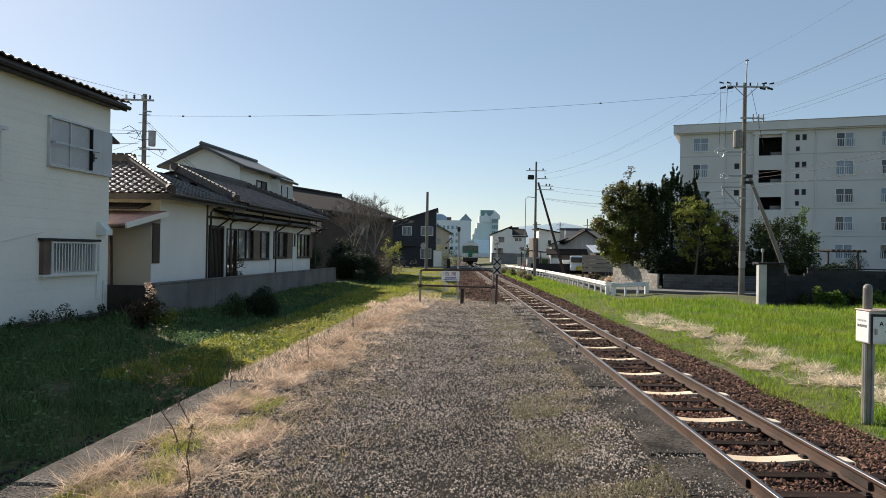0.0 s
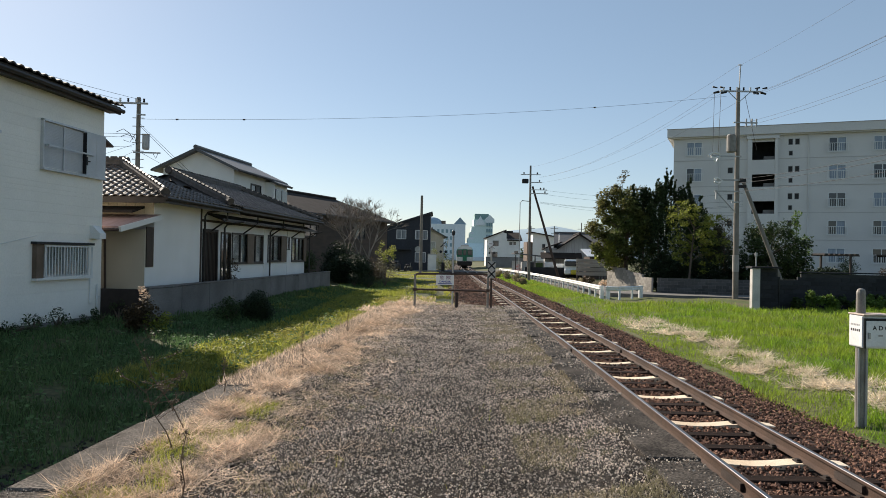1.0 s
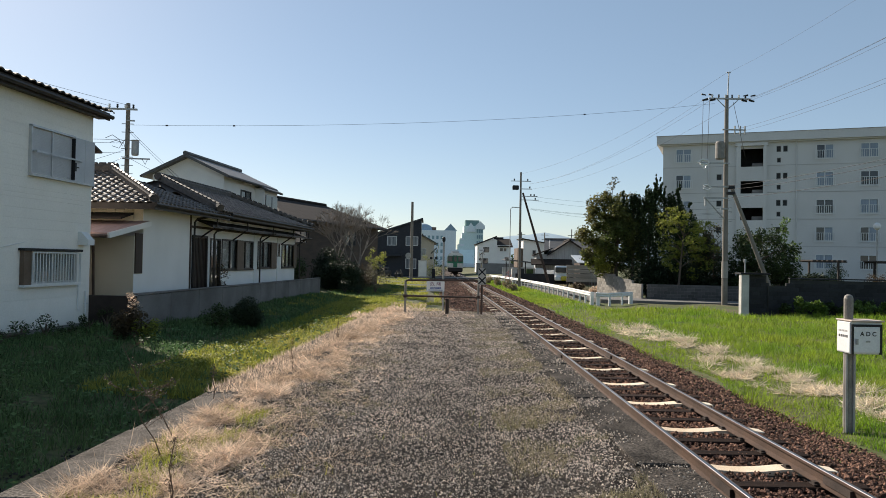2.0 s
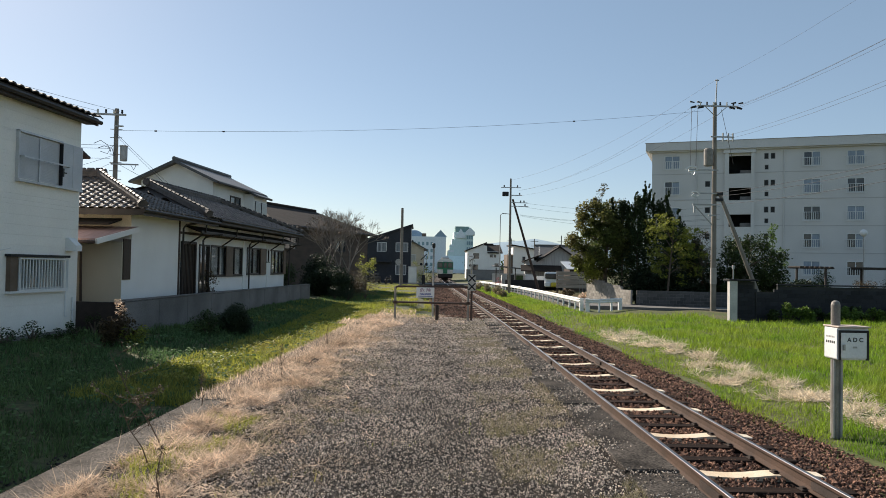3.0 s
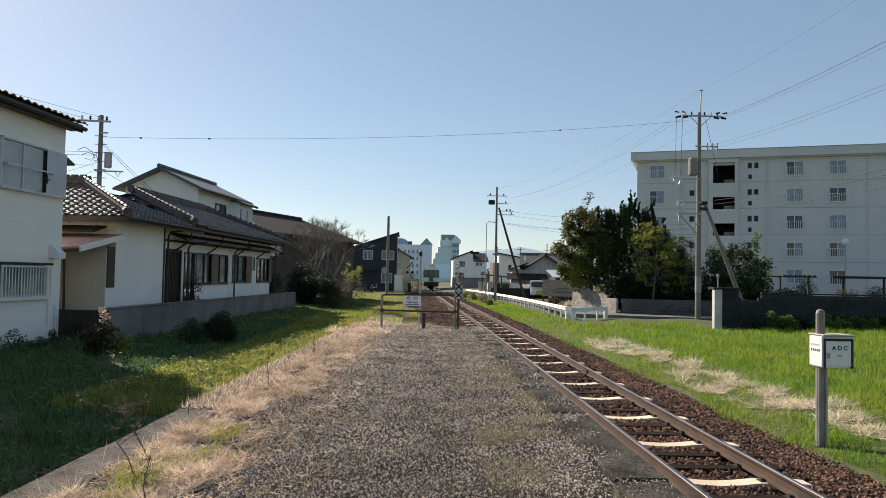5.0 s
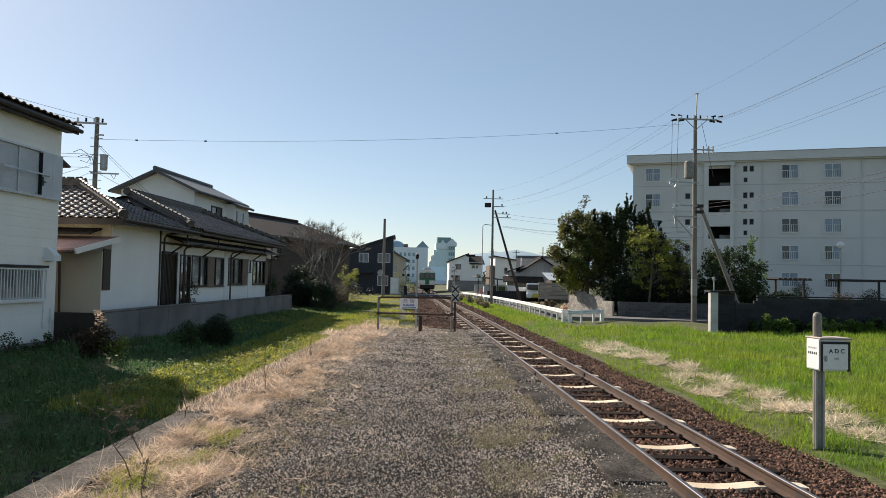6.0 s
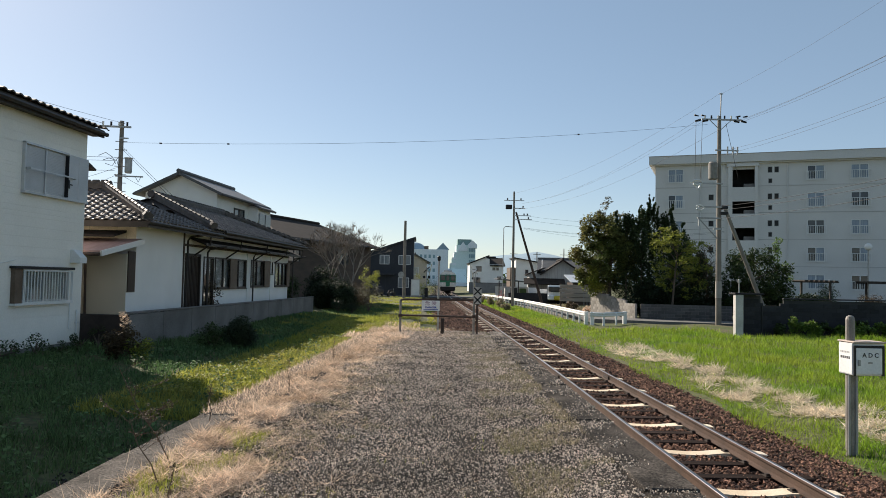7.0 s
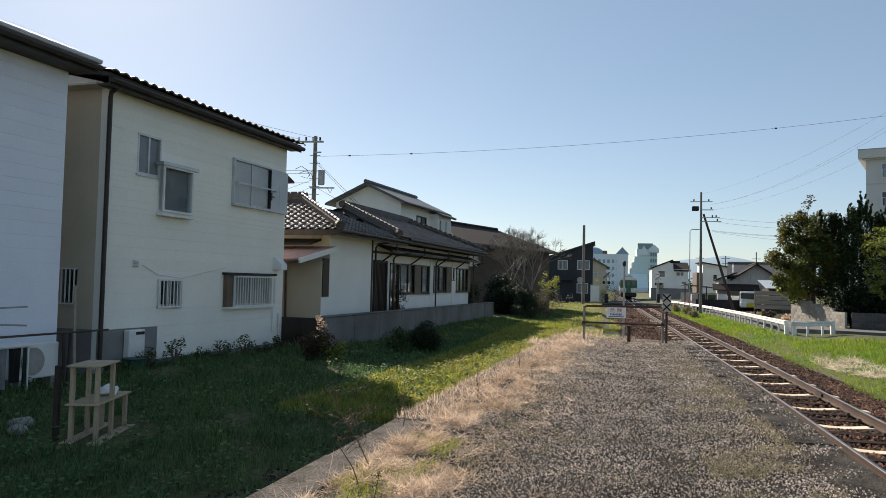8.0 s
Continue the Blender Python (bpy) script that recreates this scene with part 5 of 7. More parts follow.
for x, lean in ((-.5, -.35), (0, .05), (.4, .35)):
    fork(Vector((x * .3, 0, -.2)), Vector((lean, 0, 1)).normalized(), 1.6, .075, 0)
part("trunk", bm, M["twig"], tree)
tt = np.array(twig_tips)[::6]
leaves("dry_leaves", tt, np.full(len(tt), .15), 9, .09, M["leaf_bronze"], tree)


# ---- road, guard rail and walls beyond the track ----
def strip(name, left, right, z, material, thick=.12):
    """A paved strip between two lines of (x, y)."""
    bm = bmesh.new()
    rows = [[bm.verts.new((x, y, h)) for (x, y), h in ((a, z), (b, z), (b, z - thick), (a, z - thick))] for a, b in zip(left, right)]
    for r0, r1 in zip(rows, rows[1:]):
        for k in range(4):
            bm.faces.new((r0[k], r0[(k + 1) % 4], r1[(k + 1) % 4], r1[k]))
    bm.faces.new(rows[0]), bm.faces.new(rows[-1][::-1])
    return part(name, bm, material)


road = strip("road", [(45, 36.2), (20, 39.2), (13, 41.2), (11.6, 42.0), (10.0, 42.5), (9.55, 46), (9.4, 52), (9.45, 60), (9.2, 75), (8.5, 92), (8.2, 110)], [(45, 41), (21, 42.6), (15, 43.0), (13.9, 43.7), (13.2, 44.4), (12.6, 47), (12.4, 52), (12.0, 60), (11.8, 75), (11.8, 92), (12, 110)], -.40, M["asphalt"], .25)
tagged(road, "pale worn asphalt lane behind the guard rail", "road", kind="structure")
xroad = strip("road", [(-60, 92), (0, 91.5), (60, 91)], [(-60, 98), (0, 97.5), (60, 97)], -.40, M["asphalt"])
tagged(xroad, "asphalt road over the level crossing", "road", kind="structure")

GUARD = [(11.4, 41.45), (10.7, 40.65), (9.75, 39.6), (8.95, 40.3), (9.05, 44), (9.15, 50), (9.2, 56), (9.1, 65), (8.8, 74), (8.3, 83), (7.7, 91)]
guard = thing("guard_rail", pose(0, 0, 0), "weathered white steel guard rail with a ribbed beam along the lane", "guard rail")
RIB = [(-.03, -.17), (-.075, -.13), (-.075, -.07), (-.03, -.03), (-.075, .01), (-.075, .07), (-.03, .11), (-.015, .10), (-.055, .06), (-.055, .02), (-.01, -.03), (-.055, -.08), (-.055, -.12), (-.015, -.16)]


def ribbed_beam(name, pts, parent):
    """A corrugated beam along the points, its ribs to the left of the way."""
    bm, rings = bmesh.new(), []
    for k, (x, y) in enumerate(pts):
        a, b = pts[max(k - 1, 0)], pts[min(k + 1, len(pts) - 1)]
        d = Vector((b[0] - a[0], b[1] - a[1], 0)).normalized()
        n = Vector((d.y, -d.x, 0))
        rings.append([bm.verts.new(Vector((x, y, z * .85)) + n * u) for u, z in RIB])
    for r0, r1 in zip(rings, rings[1:]):
        for k in range(len(RIB)):
            m = (k + 1) % len(RIB)
            bm.faces.new((r0[k], r0[m], r1[m], r1[k]))
    bm.faces.new(rings[0]), bm.faces.new(rings[-1][::-1])
    return part(name, bm, M["guard"], parent)


ribbed_beam("beam", GUARD[:3] + [(9.15, 39.95)], guard)
ribbed_beam("beam", GUARD[3:], guard)
posts = [GUARD[0], GUARD[1], GUARD[2], GUARD[3], (9.2, 39.95)]
for (x0, y0), (x1, y1) in zip(GUARD[3:], GUARD[4:]):
    n = max(1, round(math.hypot(x1 - x0, y1 - y0) / 2.0))
    posts += [(x0 + (x1 - x0) * k / n, y0 + (y1 - y0) * k / n) for k in range(1, n + 1)]
for k, (x, y) in enumerate(posts):
    fat = .10 if k in (0, 3, 4) else .05
    part("post", bevelled(x - fat + .06, x + fat + .06, y - fat, y + fat, -.85, .10 if k in (0, 3, 4) else .05, .015), M["guard"], guard)

# the walls of concrete blocks come later, piece by piece
black_wall = thing("block_wall", pose(14.4, 33, 0, 0, 0, -1), "long near-black concrete block wall above the field", "wall", kind="structure")
block_wall = thing("block_wall", pose(13.2, 44.2, 0, 0, 0, -13), "grey concrete block garden wall along the lane", "wall", kind="structure")
light_wall = thing("block_wall", pose(13.0, 44.3, 0, 0, 0, 103), "sunlit crumbling concrete block wall beside the lane", "wall", kind="structure")
pillar = thing("gate_pillar", pose(14.2, 32.9, 0), "pale cement gate pillar with a flat cap", "pillar")
part("shaft", bevelled(-.17, .18, -.15, .15, -.7, 1.28, .015), M["cement_pale"], pillar)
part("cap", bevelled(-.22, 1.1, -.2, .5, 1.28, 1.36, .01), M["block_black"], pillar)
part("pin", tubes(([(.08, .1, 1.36), (.08, .1, 1.95)], .03), seg=8), M["galv"], pillar)
part("lamp", bevelled(.03, .13, .05, .15, 1.8, 1.98, .02), M["galv"], pillar)

bollard_lamp = thing("garden_lamp", pose(36.9, 60, 0), "slim garden lamp post with a white globe", "lamp post")
part("post", tubes(([(0, 0, -.5), (0, 0, 4.9)], .06)), M["galv"], bollard_lamp)
bm = bmesh.new()
bmesh.ops.create_uvsphere(bm, u_segments=14, v_segments=9, radius=.3, matrix=Matrix.Translation((0, 0, 5.15)))
part("globe", bm, M["sign_white"], bollard_lamp, smooth=True)
for x, wdt in ((32.6, 2.9), (38.6, 4.2)):
    perg = thing("pergola", pose(x, 60.2, 0), "dark flat wooden pergola in the apartment garden", "pergola", "pergolas")
    for k in (-1, 1):
        part("post", boxes((k * wdt * .42 - .07, k * wdt * .42 + .07, -.07, .07, -.4, 2.15)), M["dark_trim"], perg)
    for k in range(7):
        part("slat", boxes((-wdt / 2 + k * wdt / 7, -wdt / 2 + (k + .7) * wdt / 7, -1.0, 1.0, 2.2, 2.3)), M["dark_trim"], perg)
    part("beam", boxes((-wdt / 2, wdt / 2, -.9, -.8, 2.1, 2.2), (-wdt / 2, wdt / 2, .8, .9, 2.1, 2.2)), M["dark_trim"], perg)
for x, y, w, h, m in ((29.3, 58, 6.0, 1.6, "leaf_deep"), (34.6, 56, 3.4, 1.6, "leaf_bronze"), (35.2, 63, 1.5, 2.9, "leaf_dark"), (39.5, 60, 1.6, 2.0, "leaf_bronze"), (26.0, 57, 3.5, 1.9, "leaf_deep"), (43, 59, 5, 1.5, "leaf_deep")):
    s = thing("hedge", pose(x, y, -.4), "clipped hedge in the apartment garden", "hedge")
    c = clumps(0, 0, h * .5, w * .45, .6, h * .38, 26, int(x * 7))
    leaves("foliage", c, np.full(26, .42), 110, .1, M[m], s)
kerb_wall = thing("garden_terrace", pose(22, 56, 0), "low pale garden wall before the apartment block", "wall")
part("wall", bevelled(6, 30, 0, .2, -.5, .55, .01), M["concrete"], kerb_wall)

# ---- background houses ----
def gable_house(name, m, w, d, eave, rise, wall_m, roof_m, label, wins=(), over=.4, hip=False):
    """Local x across, y away; the gable faces -y."""
    h = thing(name, m, label, "house")
    holes = [q[:4] for q in wins]
    bm = bmesh.new()
    for a, b, c, e in cells(-w / 2, w / 2, -.5, eave, holes):
        box(bm, a, b, 0, .15, c, e)
    part("front_wall", bm, wall_m, h)
    part("side_wall", boxes((-w / 2, -w / 2 + .15, .15, d, -.5, eave)), wall_m, h)
    part("side_wall", boxes((w / 2 - .15, w / 2, .15, d, -.5, eave)), wall_m, h)
    part("back_wall", boxes((-w / 2 + .15, w / 2 - .15, d - .15, d, -.5, eave)), wall_m, h)
    k = rise / (w / 2)
    inset = w / 2 + over if hip else 0
    if not hip:
        part("gable", prism([(-w / 2, eave), (w / 2, eave), (0, eave + rise)], 0, .15), wall_m, h)
        part("gable", prism([(-w / 2, eave), (w / 2, eave), (0, eave + rise)], d - .15, d), wall_m, h)
    for s in (-1, 1):
        x = s * (w / 2 + over)
        part("roof_slope", slab([(x, -over, eave - over * k), (x, d + over, eave - over * k), (0, d + over - inset, eave + rise), (0, -over + inset, eave + rise)], .14), roof_m, h)
        part("gutter", tubes(([(x, -over, eave - over * k - .08), (x, d + over, eave - over * k - .08)], .06)), M["dark_trim"], h)
    if hip:
        for y0, y1 in ((-over, -over + inset), (d + over, d + over - inset)):
            part("roof_slope", slab([(-w / 2 - over, y0, eave - over * k), (w / 2 + over, y0, eave - over * k), (0, y1, eave + rise)], .14), roof_m, h)
    part("ridge", tubes(([(0, -over + inset, eave + rise + .05), (0, d + over - inset, eave + rise + .05)], .12)), roof_m, h)
    for q in wins:
        window(h, *q[:4], 2, frame_m=M["white_metal"] if len(q) < 5 else M["dark_trim"], w=.02, fat=.06, curtain="curtain", sill=False)
    return h


def side_windows(h, w, rows, m=None):
    for y0, y1, z0, z1 in rows:
        win = part("window", boxes((w / 2, w / 2 + .05, y0, y1, z0, z0 + .06), (w / 2, w / 2 + .05, y0, y1, z1 - .06, z1), (w / 2, w / 2 + .05, y0, y0 + .06, z0, z1), (w / 2, w / 2 + .05, y1 - .06, y1, z0, z1), (w / 2, w / 2 + .05, (y0 + y1) / 2 - .03, (y0 + y1) / 2 + .03, z0, z1)), m or M["dark_trim"], h)
        part("pane", boxes((w / 2 - .0, w / 2 + .012, y0 + .05, y1 - .05, z0 + .05, z1 - .05)), M["pane_dark"], win)


hd = gable_house("white_two_storey_house", pose(-13.0, 40, 0, 0, 0, -7), 4.0, 7.0, 6.2, .92, M["plaster"], M["roof_grey"], "two-storey white house with a grey gabled roof", [(-.9, .9, 4.6, 5.6)], .45)
side_windows(hd, 4.0, [(2.4, 4.0, 4.2, 5.5)])
wing = part("wing", boxes((2.0, 2.6, 4.7, 7.0, -.5, 5.8)), M["plaster"], hd)
part("wing_roof", slab([(2.9, 4.5, 5.72), (2.9, 7.3, 5.72), (1.9, 7.3, 6.18), (1.9, 4.5, 6.18)], .12), M["roof_grey"], hd)
for a in (4.85, 5.95):
    part("wing_window", boxes((2.6, 2.66, a, a + .95, 4.2, 5.4)), M["pane_dark"], wing)
he = gable_house("brown_house", pose(-12.7, 49.9, 0, 0, 0, -20), 6.6, 15.4, 4.6, 1.45, M["brown_wall"], M["roof_brown"], "dark brown house with a low hipped roof", [(1.4, 2.6, 2.7, 3.9)], .6, True)
side_windows(he, 6.6, [(1.5, 3.2, 2.7, 3.9), (9, 11, 2.7, 3.9)])

# black house with a single-slope roof
hf = thing("black_house", pose(0, 95, 0), "black metal-clad house with a single-slope roof", "house")
bm = prism([(-6.6, -.5), (-.95, -.5), (-.95, 7.0), (-6.6, 5.1)], 0, 8)
part("body", bm, M["black_clad"], hf)
part("roof", slab([(-6.85, -.3, 5.12), (-6.85, 8.3, 5.12), (-.75, 8.3, 7.17), (-.75, -.3, 7.17)], .18), M["black_clad"], hf)
for a, b, c, d in ((-5.3, -4.05, 3.55, 4.75), (-2.9, -1.3, 3.55, 4.75), (-2.9, -1.5, .6, 1.9)):
    w = part("window", boxes((a, b, -.05, 0, c, c + .07), (a, b, -.05, 0, d - .07, d), (a, a + .07, -.05, 0, c, d), (b - .07, b, -.05, 0, c, d), ((a + b) / 2 - .03, (a + b) / 2 + .03, -.05, 0, c, d)), M["alu"], hf)
    part("pane", boxes((a + .06, b - .06, -.02, -.004, c + .06, d - .06)), M["frosted"], w)
for k in range(12):
    part("cladding_rib", boxes((-6.4 + k * .47, -6.36 + k * .47, -.03, 0, -.5, 5.0 + k * .155)), M["black_clad"], hf)
part("porch", boxes((-6.0, -3.4, -1.2, 0, 2.2, 2.4)), M["black_clad"], hf)

car = thing("car", pose(-5.5, 88, -.4, 0, 0, 80), "dark parked car in front of the black house", "car")
part("body", bevelled(-1.9, 1.9, -.8, .8, .25, .85, .12), M["black"], car)
bm = bevelled(-1.2, 1.0, -.7, .7, .85, 1.45, .18)
part("cabin", bm, M["pane_dark"], car)
for x in (-1.2, 1.2):
    for y in (-.8, .62):
        part("wheel", tubes(([(x, y, .3), (x, y + .18, .3)], .3), seg=14), M["black"], car)
bike = thing("motorcycle", pose(-3.4, 87, -.4, 0, 0, 60), "parked motorcycle beside the road", "motorcycle")
for x in (-.6, .6):
    part("wheel", tubes(([(x, -.06, .3), (x, .06, .3)], .3), seg=14), M["black"], bike)
part("frame", tubes(([(-.6, 0, .3), (-.1, 0, .55), (.35, 0, .6), (.6, 0, .3)], .05), ([(.6, 0, .3), (.4, 0, 1.0)], .03)), M["galv"], bike)
part("seat", bevelled(-.5, .3, -.14, .14, .6, .82, .06), M["black"], bike)
part("handlebar", tubes(([(.38, -.32, 1.0), (.38, .32, 1.0)], .02)), M["black"], bike)

cab = thing("equipment_cabinet", pose(-.6, 88, 0), "pale grey metal trackside cabinet", "cabinet")
part("body", bevelled(-.55, .5, -.3, .3, -.4, 1.72, .02), M["cement_pale"], cab)
part("door", bevelled(-.48, .43, -.33, -.3, -.2, 1.6, .01), M["white_metal"], cab)
part("base", bevelled(-.62, .57, -.36, .36, -.6, -.3, .02), M["concrete"], cab)
for x, y, flip in ((.7, 90, 1), (7.3, 99, -1)):
    cr = thing("crossing_signal", pose(x, y, 0), "level crossing signal with crossed boards and two lamps", "crossing signal", "crossing signals")
    part("post", tubes(([(0, 0, -.5), (0, 0, 3.2)], .06)), M["galv"], cr)
    for a in (45, -45):
        c, s = math.cos(radians(a)), math.sin(radians(a))
        bm = bmesh.new()
        quad_box(bm, [(u * c - v * s, d, 2.9 + u * s + v * c) for d in (-.1, -.07) for u, v in ((-.5, -.06), (.5, -.06), (.5, .06), (-.5, .06))])
        part("cross_board", bm, M["black"] if a > 0 else M["sign_pale"], cr)
    for d in (-.3, .3):
        part("lamp", tubes(([(d, -.12, 2.0), (d, -.2, 2.0)], .17), seg=12), M["black"], cr)
    part("lamp_arm", boxes((-.4, .4, -.1, -.04, 1.97, 2.03)), M["galv"], cr)
    part("machine", bevelled(-.2, .2, -.2, .2, -.4, .7, .02), M["black"], cr)
    part("arm", tubes(([(0, -.1, .6), (.6 * flip, -.1, 3.6)], .03)), M["striped"], cr)
mir = thing("round_sign", pose(6.6, 92, 0), "round white sign on a thin post by the crossing", "sign")
part("post", tubes(([(0, 0, -.5), (0, 0, 3.4)], .04)), M["galv"], mir)
part("disc", tubes(([(0, -.06, 3.1), (0, -.1, 3.1)], .34), seg=18), M["sign_white"], mir)
part("bar", boxes((-.2, .2, -.112, -.1, 3.04, 3.16)), M["galv"], mir)

gh = thing("white_modern_house", pose(13.4, 150, 0), "white two-storey house with stepped roofs", "house")
part("body", prism([(-3.4, -.5), (3.4, -.5), (3.4, 5.1), (.6, 5.1), (.6, 6.2), (-.6, 6.5), (-3.4, 5.3)], 0, 7), M["plaster"], gh)
part("roof", slab([(-3.7, -.3, 5.3), (-3.7, 7, 5.3), (.5, 7, 7.0), (.5, -.3, 7.0)], .25), M["roof_brown"], gh)
part("roof", slab([(.7, -.4, 4.9), (3.8, -.4, 4.9), (3.8, 5, 6.6), (.7, 5, 6.6)], .2), M["roof_brown"], gh)
part("fascia", boxes((.4, 2.4, 5.0, 5.4, 6.4, 6.9)), M["roof_brown"], gh)
for a, b, c, d in ((-2.2, -1.0, 3.6, 4.7), (1.2, 1.8, 3.9, 4.5), (2.0, 2.5, 3.9, 4.5), (2.2, 3.0, 2.0, 2.7), (-2.5, -1.2, 1.0, 2.4)):
    part("window", boxes((a, b, -.06, 0, c, d)), M["pane_dark"], gh)
bw = thing("boundary_wall", pose(12.6, 140, 0), "dark grey boundary wall before the white house", "wall")
part("wall", bevelled(-3.4, 5.5, 0, .2, -.6, 1.3, .02), M["plinth"], bw)
part("coping", bevelled(-3.45, 5.55, -.05, .25, 1.3, 1.4, .02), M["concrete_dark"], bw)
g2 = thing("white_shed_roof_house", pose(16.4, 110, 0), "pale house with a single-slope roof", "house")
part("body", prism([(-2.2, -.5), (3.2, -.5), (3.2, 4.2), (-2.2, 5.2)], 0, 6), M["plaster"], g2)
part("roof", slab([(-2.5, -.4, 5.32), (-2.5, 6, 5.32), (3.6, 6, 4.3), (3.6, -.4, 4.3)], .15), M["roof_brown"], g2)
for a in (-.8, 1.2):
    part("window", boxes((a, a + .45, -.05, 0, 2.6, 3.5)), M["pane_dark"], g2)
part("annex", boxes((-3.0, -2.2, .3, 5, -.5, 3.8)), M["brown_panel"], g2)
g3 = gable_house("grey_boarded_house", pose(15.4, 80, 0, 0, 0, -6), 3.9, 9, 2.9, 1.3, M["grey_board"], M["roof_brown"], "old grey boarded house with a tiled gable roof", [], .5)
for k in range(9):
    part("batten", boxes((-1.8 + k * .45, -1.76 + k * .45, -.03, 0, .3, 3.2)), M["grey_board"], g3)
part("lean_to", slab([(-4.2, -1.6, 1.5), (.2, -1.6, 1.5), (.2, 0, 2.1), (-4.2, 0, 2.1)], .1), M["roof_brown"], g3)
part("annex", boxes((-3.6, -1.95, 0, 6, -.5, 2.6)), M["grey_board"], g3)
part("annex_roof", slab([(-3.9, -.4, 2.55), (-3.9, 6.3, 2.55), (-1.9, 6.3, 3.3), (-1.9, -.4, 3.3)], .12), M["roof_brown"], g3)
g4 = gable_house("grey_roofed_house", pose(20.5, 88, 0, 0, 0, 80), 7, 6, 3.0, 1.5, M["plaster"], M["roof_grey"], "house with a broad grey tiled roof", [], .5)
tin = thing("tin_roofed_shed", pose(16.6, 72, 0), "low shed with a pale tin roof", "shed")
part("shed_body", boxes((-1.7, 1.9, 0, 3, -.5, 1.7)), M["dark_wood"], tin)
part("roof", slab([(-2.0, -.5, 1.75), (2.2, -.5, 1.75), (2.2, 3.3, 2.5), (-2.0, 3.3, 2.5)], .08), M["tin_pale"], tin)
shed = thing("plank_fence", pose(13.0, 62, 0, 0, 0, -8), "weathered plank and block fence by the lane", "fence")
for k in range(4):
    part("plank", bevelled(-1.3, 1.5, -.05, .05, .1 + k * .36, .42 + k * .36, .01), M["fence_wood"], shed)
for x in (-1.2, 0, 1.4):
    part("post", boxes((x - .06, x + .06, .05, .17, -.5, 1.6)), M["dark_wood"], shed)
net = thing("mesh_fence", pose(13.1, 56, 0, 0, 0, 40), "grey wire mesh fence panel", "fence")
for k in range(14):
    part("wire", tubes(([(-1.2 + k * .18, 0, -.4), (-1.2 + k * .18, 0, 1.0)], .008), seg=4), M["galv"], net)
part("rail", tubes(([(-1.2, 0, 1.0), (1.2, 0, 1.0)], .03), ([(1.2, 0, -.5), (1.2, 0, 1.2)], .04), seg=6), M["rust_brown"], net)
van = thing("van", pose(13.3, 73, -.36, 0, 0, 80), "small white van with a yellow nose parked on the lane", "van")
part("body", bevelled(-1.2, 1.7, -.72, .72, .3, 1.75, .1), M["guard"], van)
part("nose", bevelled(-1.55, -1.15, -.71, .1, .3, .75, .1), M["yellow"], van)
part("bonnet", bevelled(-1.54, -1.15, .1, .71, .3, .8, .1), M["guard"], van)
part("windscreen", bevelled(-1.40, -1.16, -.64, .64, 1.1, 1.6, .06), M["pane_dark"], van)
part("side_window", boxes((-1.0, 1.4, -.73, -.715, 1.1, 1.55)), M["pane_dark"], van)
for x in (-1.05, 1.1):
    for y in (-.74, .58):
        part("wheel", tubes(([(x, y, .28), (x, y + .16, .28)], .28), seg=12), M["black"], van)
port = thing("carport", pose(10.6, 80, 0), "flat grey carport on thin posts", "carport")
part("roof", slab([(-2.2, 0, 2.0), (2.2, 0, 1.6), (2.2, 4, 1.6), (-2.2, 4, 2.0)], .1), M["roof_grey"], port)
for x in (-2.1, 0, 2.1):
    part("post", boxes((x - .05, x + .05, 0, .1, -.4, 1.75)), M["dark_trim"], port)
part("screen", boxes((-2.1, 2.1, 3.9, 4, -.4, 1.1)), M["tin_pale"], port)
clut = thing("planter_wall", pose(11.2, 74, 0), "dark low wall with planters and stacked goods", "wall")
part("wall", bevelled(-2.4, 3.4, 0, .3, -.5, .55, .02), M["block_black"], clut)
for k, (a, b, h, m) in enumerate([(-2.2, -1.5, .5, "dark_inside"), (-1.3, -.6, .45, "leaf_dark"), (-.4, .5, .55, "tin_pale"), (.8, 1.5, .4, "guard"), (1.7, 2.5, .5, "dark_inside"), (2.6, 3.3, .35, "guard")]):
    part("crate", bevelled(a, b, .02, .28, .55, .55 + h, .03), M[m], clut)
hut = thing("relay_hut", pose(9.6, 80, 0), "small pale corrugated equipment hut", "hut")
part("body", bevelled(-.5, .5, -.4, .4, -.6, .95, .02), M["cement_pale"], hut)
for k in range(6):
    part("rib", boxes((-.45 + k * .17, -.40 + k * .17, -.42, -.4, -.4, .9)), M["galv"], hut)
s = shrub(8.75, 79.5, .8, 1.5, "pinkish flowering shrub beside the hut", M["blossom"], .09, 16, 60, 90, dense=.3)
for k, (x, y, w, h, m) in enumerate([(6.9, 60, 1.0, .7, "tuft"), (7.1, 66, 1.1, .8, "tuft"), (6.9, 72, .9, .9, "tuft"), (6.6, 80, 1.2, .9, "tuft"), (.8, 100, 2.4, 2.4, "leaf_light"), (2.2, 108, 2.2, 2.4, "leaf_dark"), (-.4, 104, 1.6, 3.4, "leaf_light"), (1.5, 125, 3.5, 3.5, "leaf_dark"), (12.5, 54, 1.5, .8, "straw"), (12.0, 58, 1.5, .7, "leaf_bronze")] ):
    shrub(x, y, w, h, "dry weeds and bushes beside the line", M[m], .1, 20, 60, 100 + k, "bush", .3)
hh = gable_house("small_house", pose(-.9, 112, 0, 0, 0, 4), 3.6, 8, 4.6, 1.0, M["beige"], M["roof_grey"], "beige house behind the level crossing", [(-1.2, .6, 2.4, 3.6)], .5)

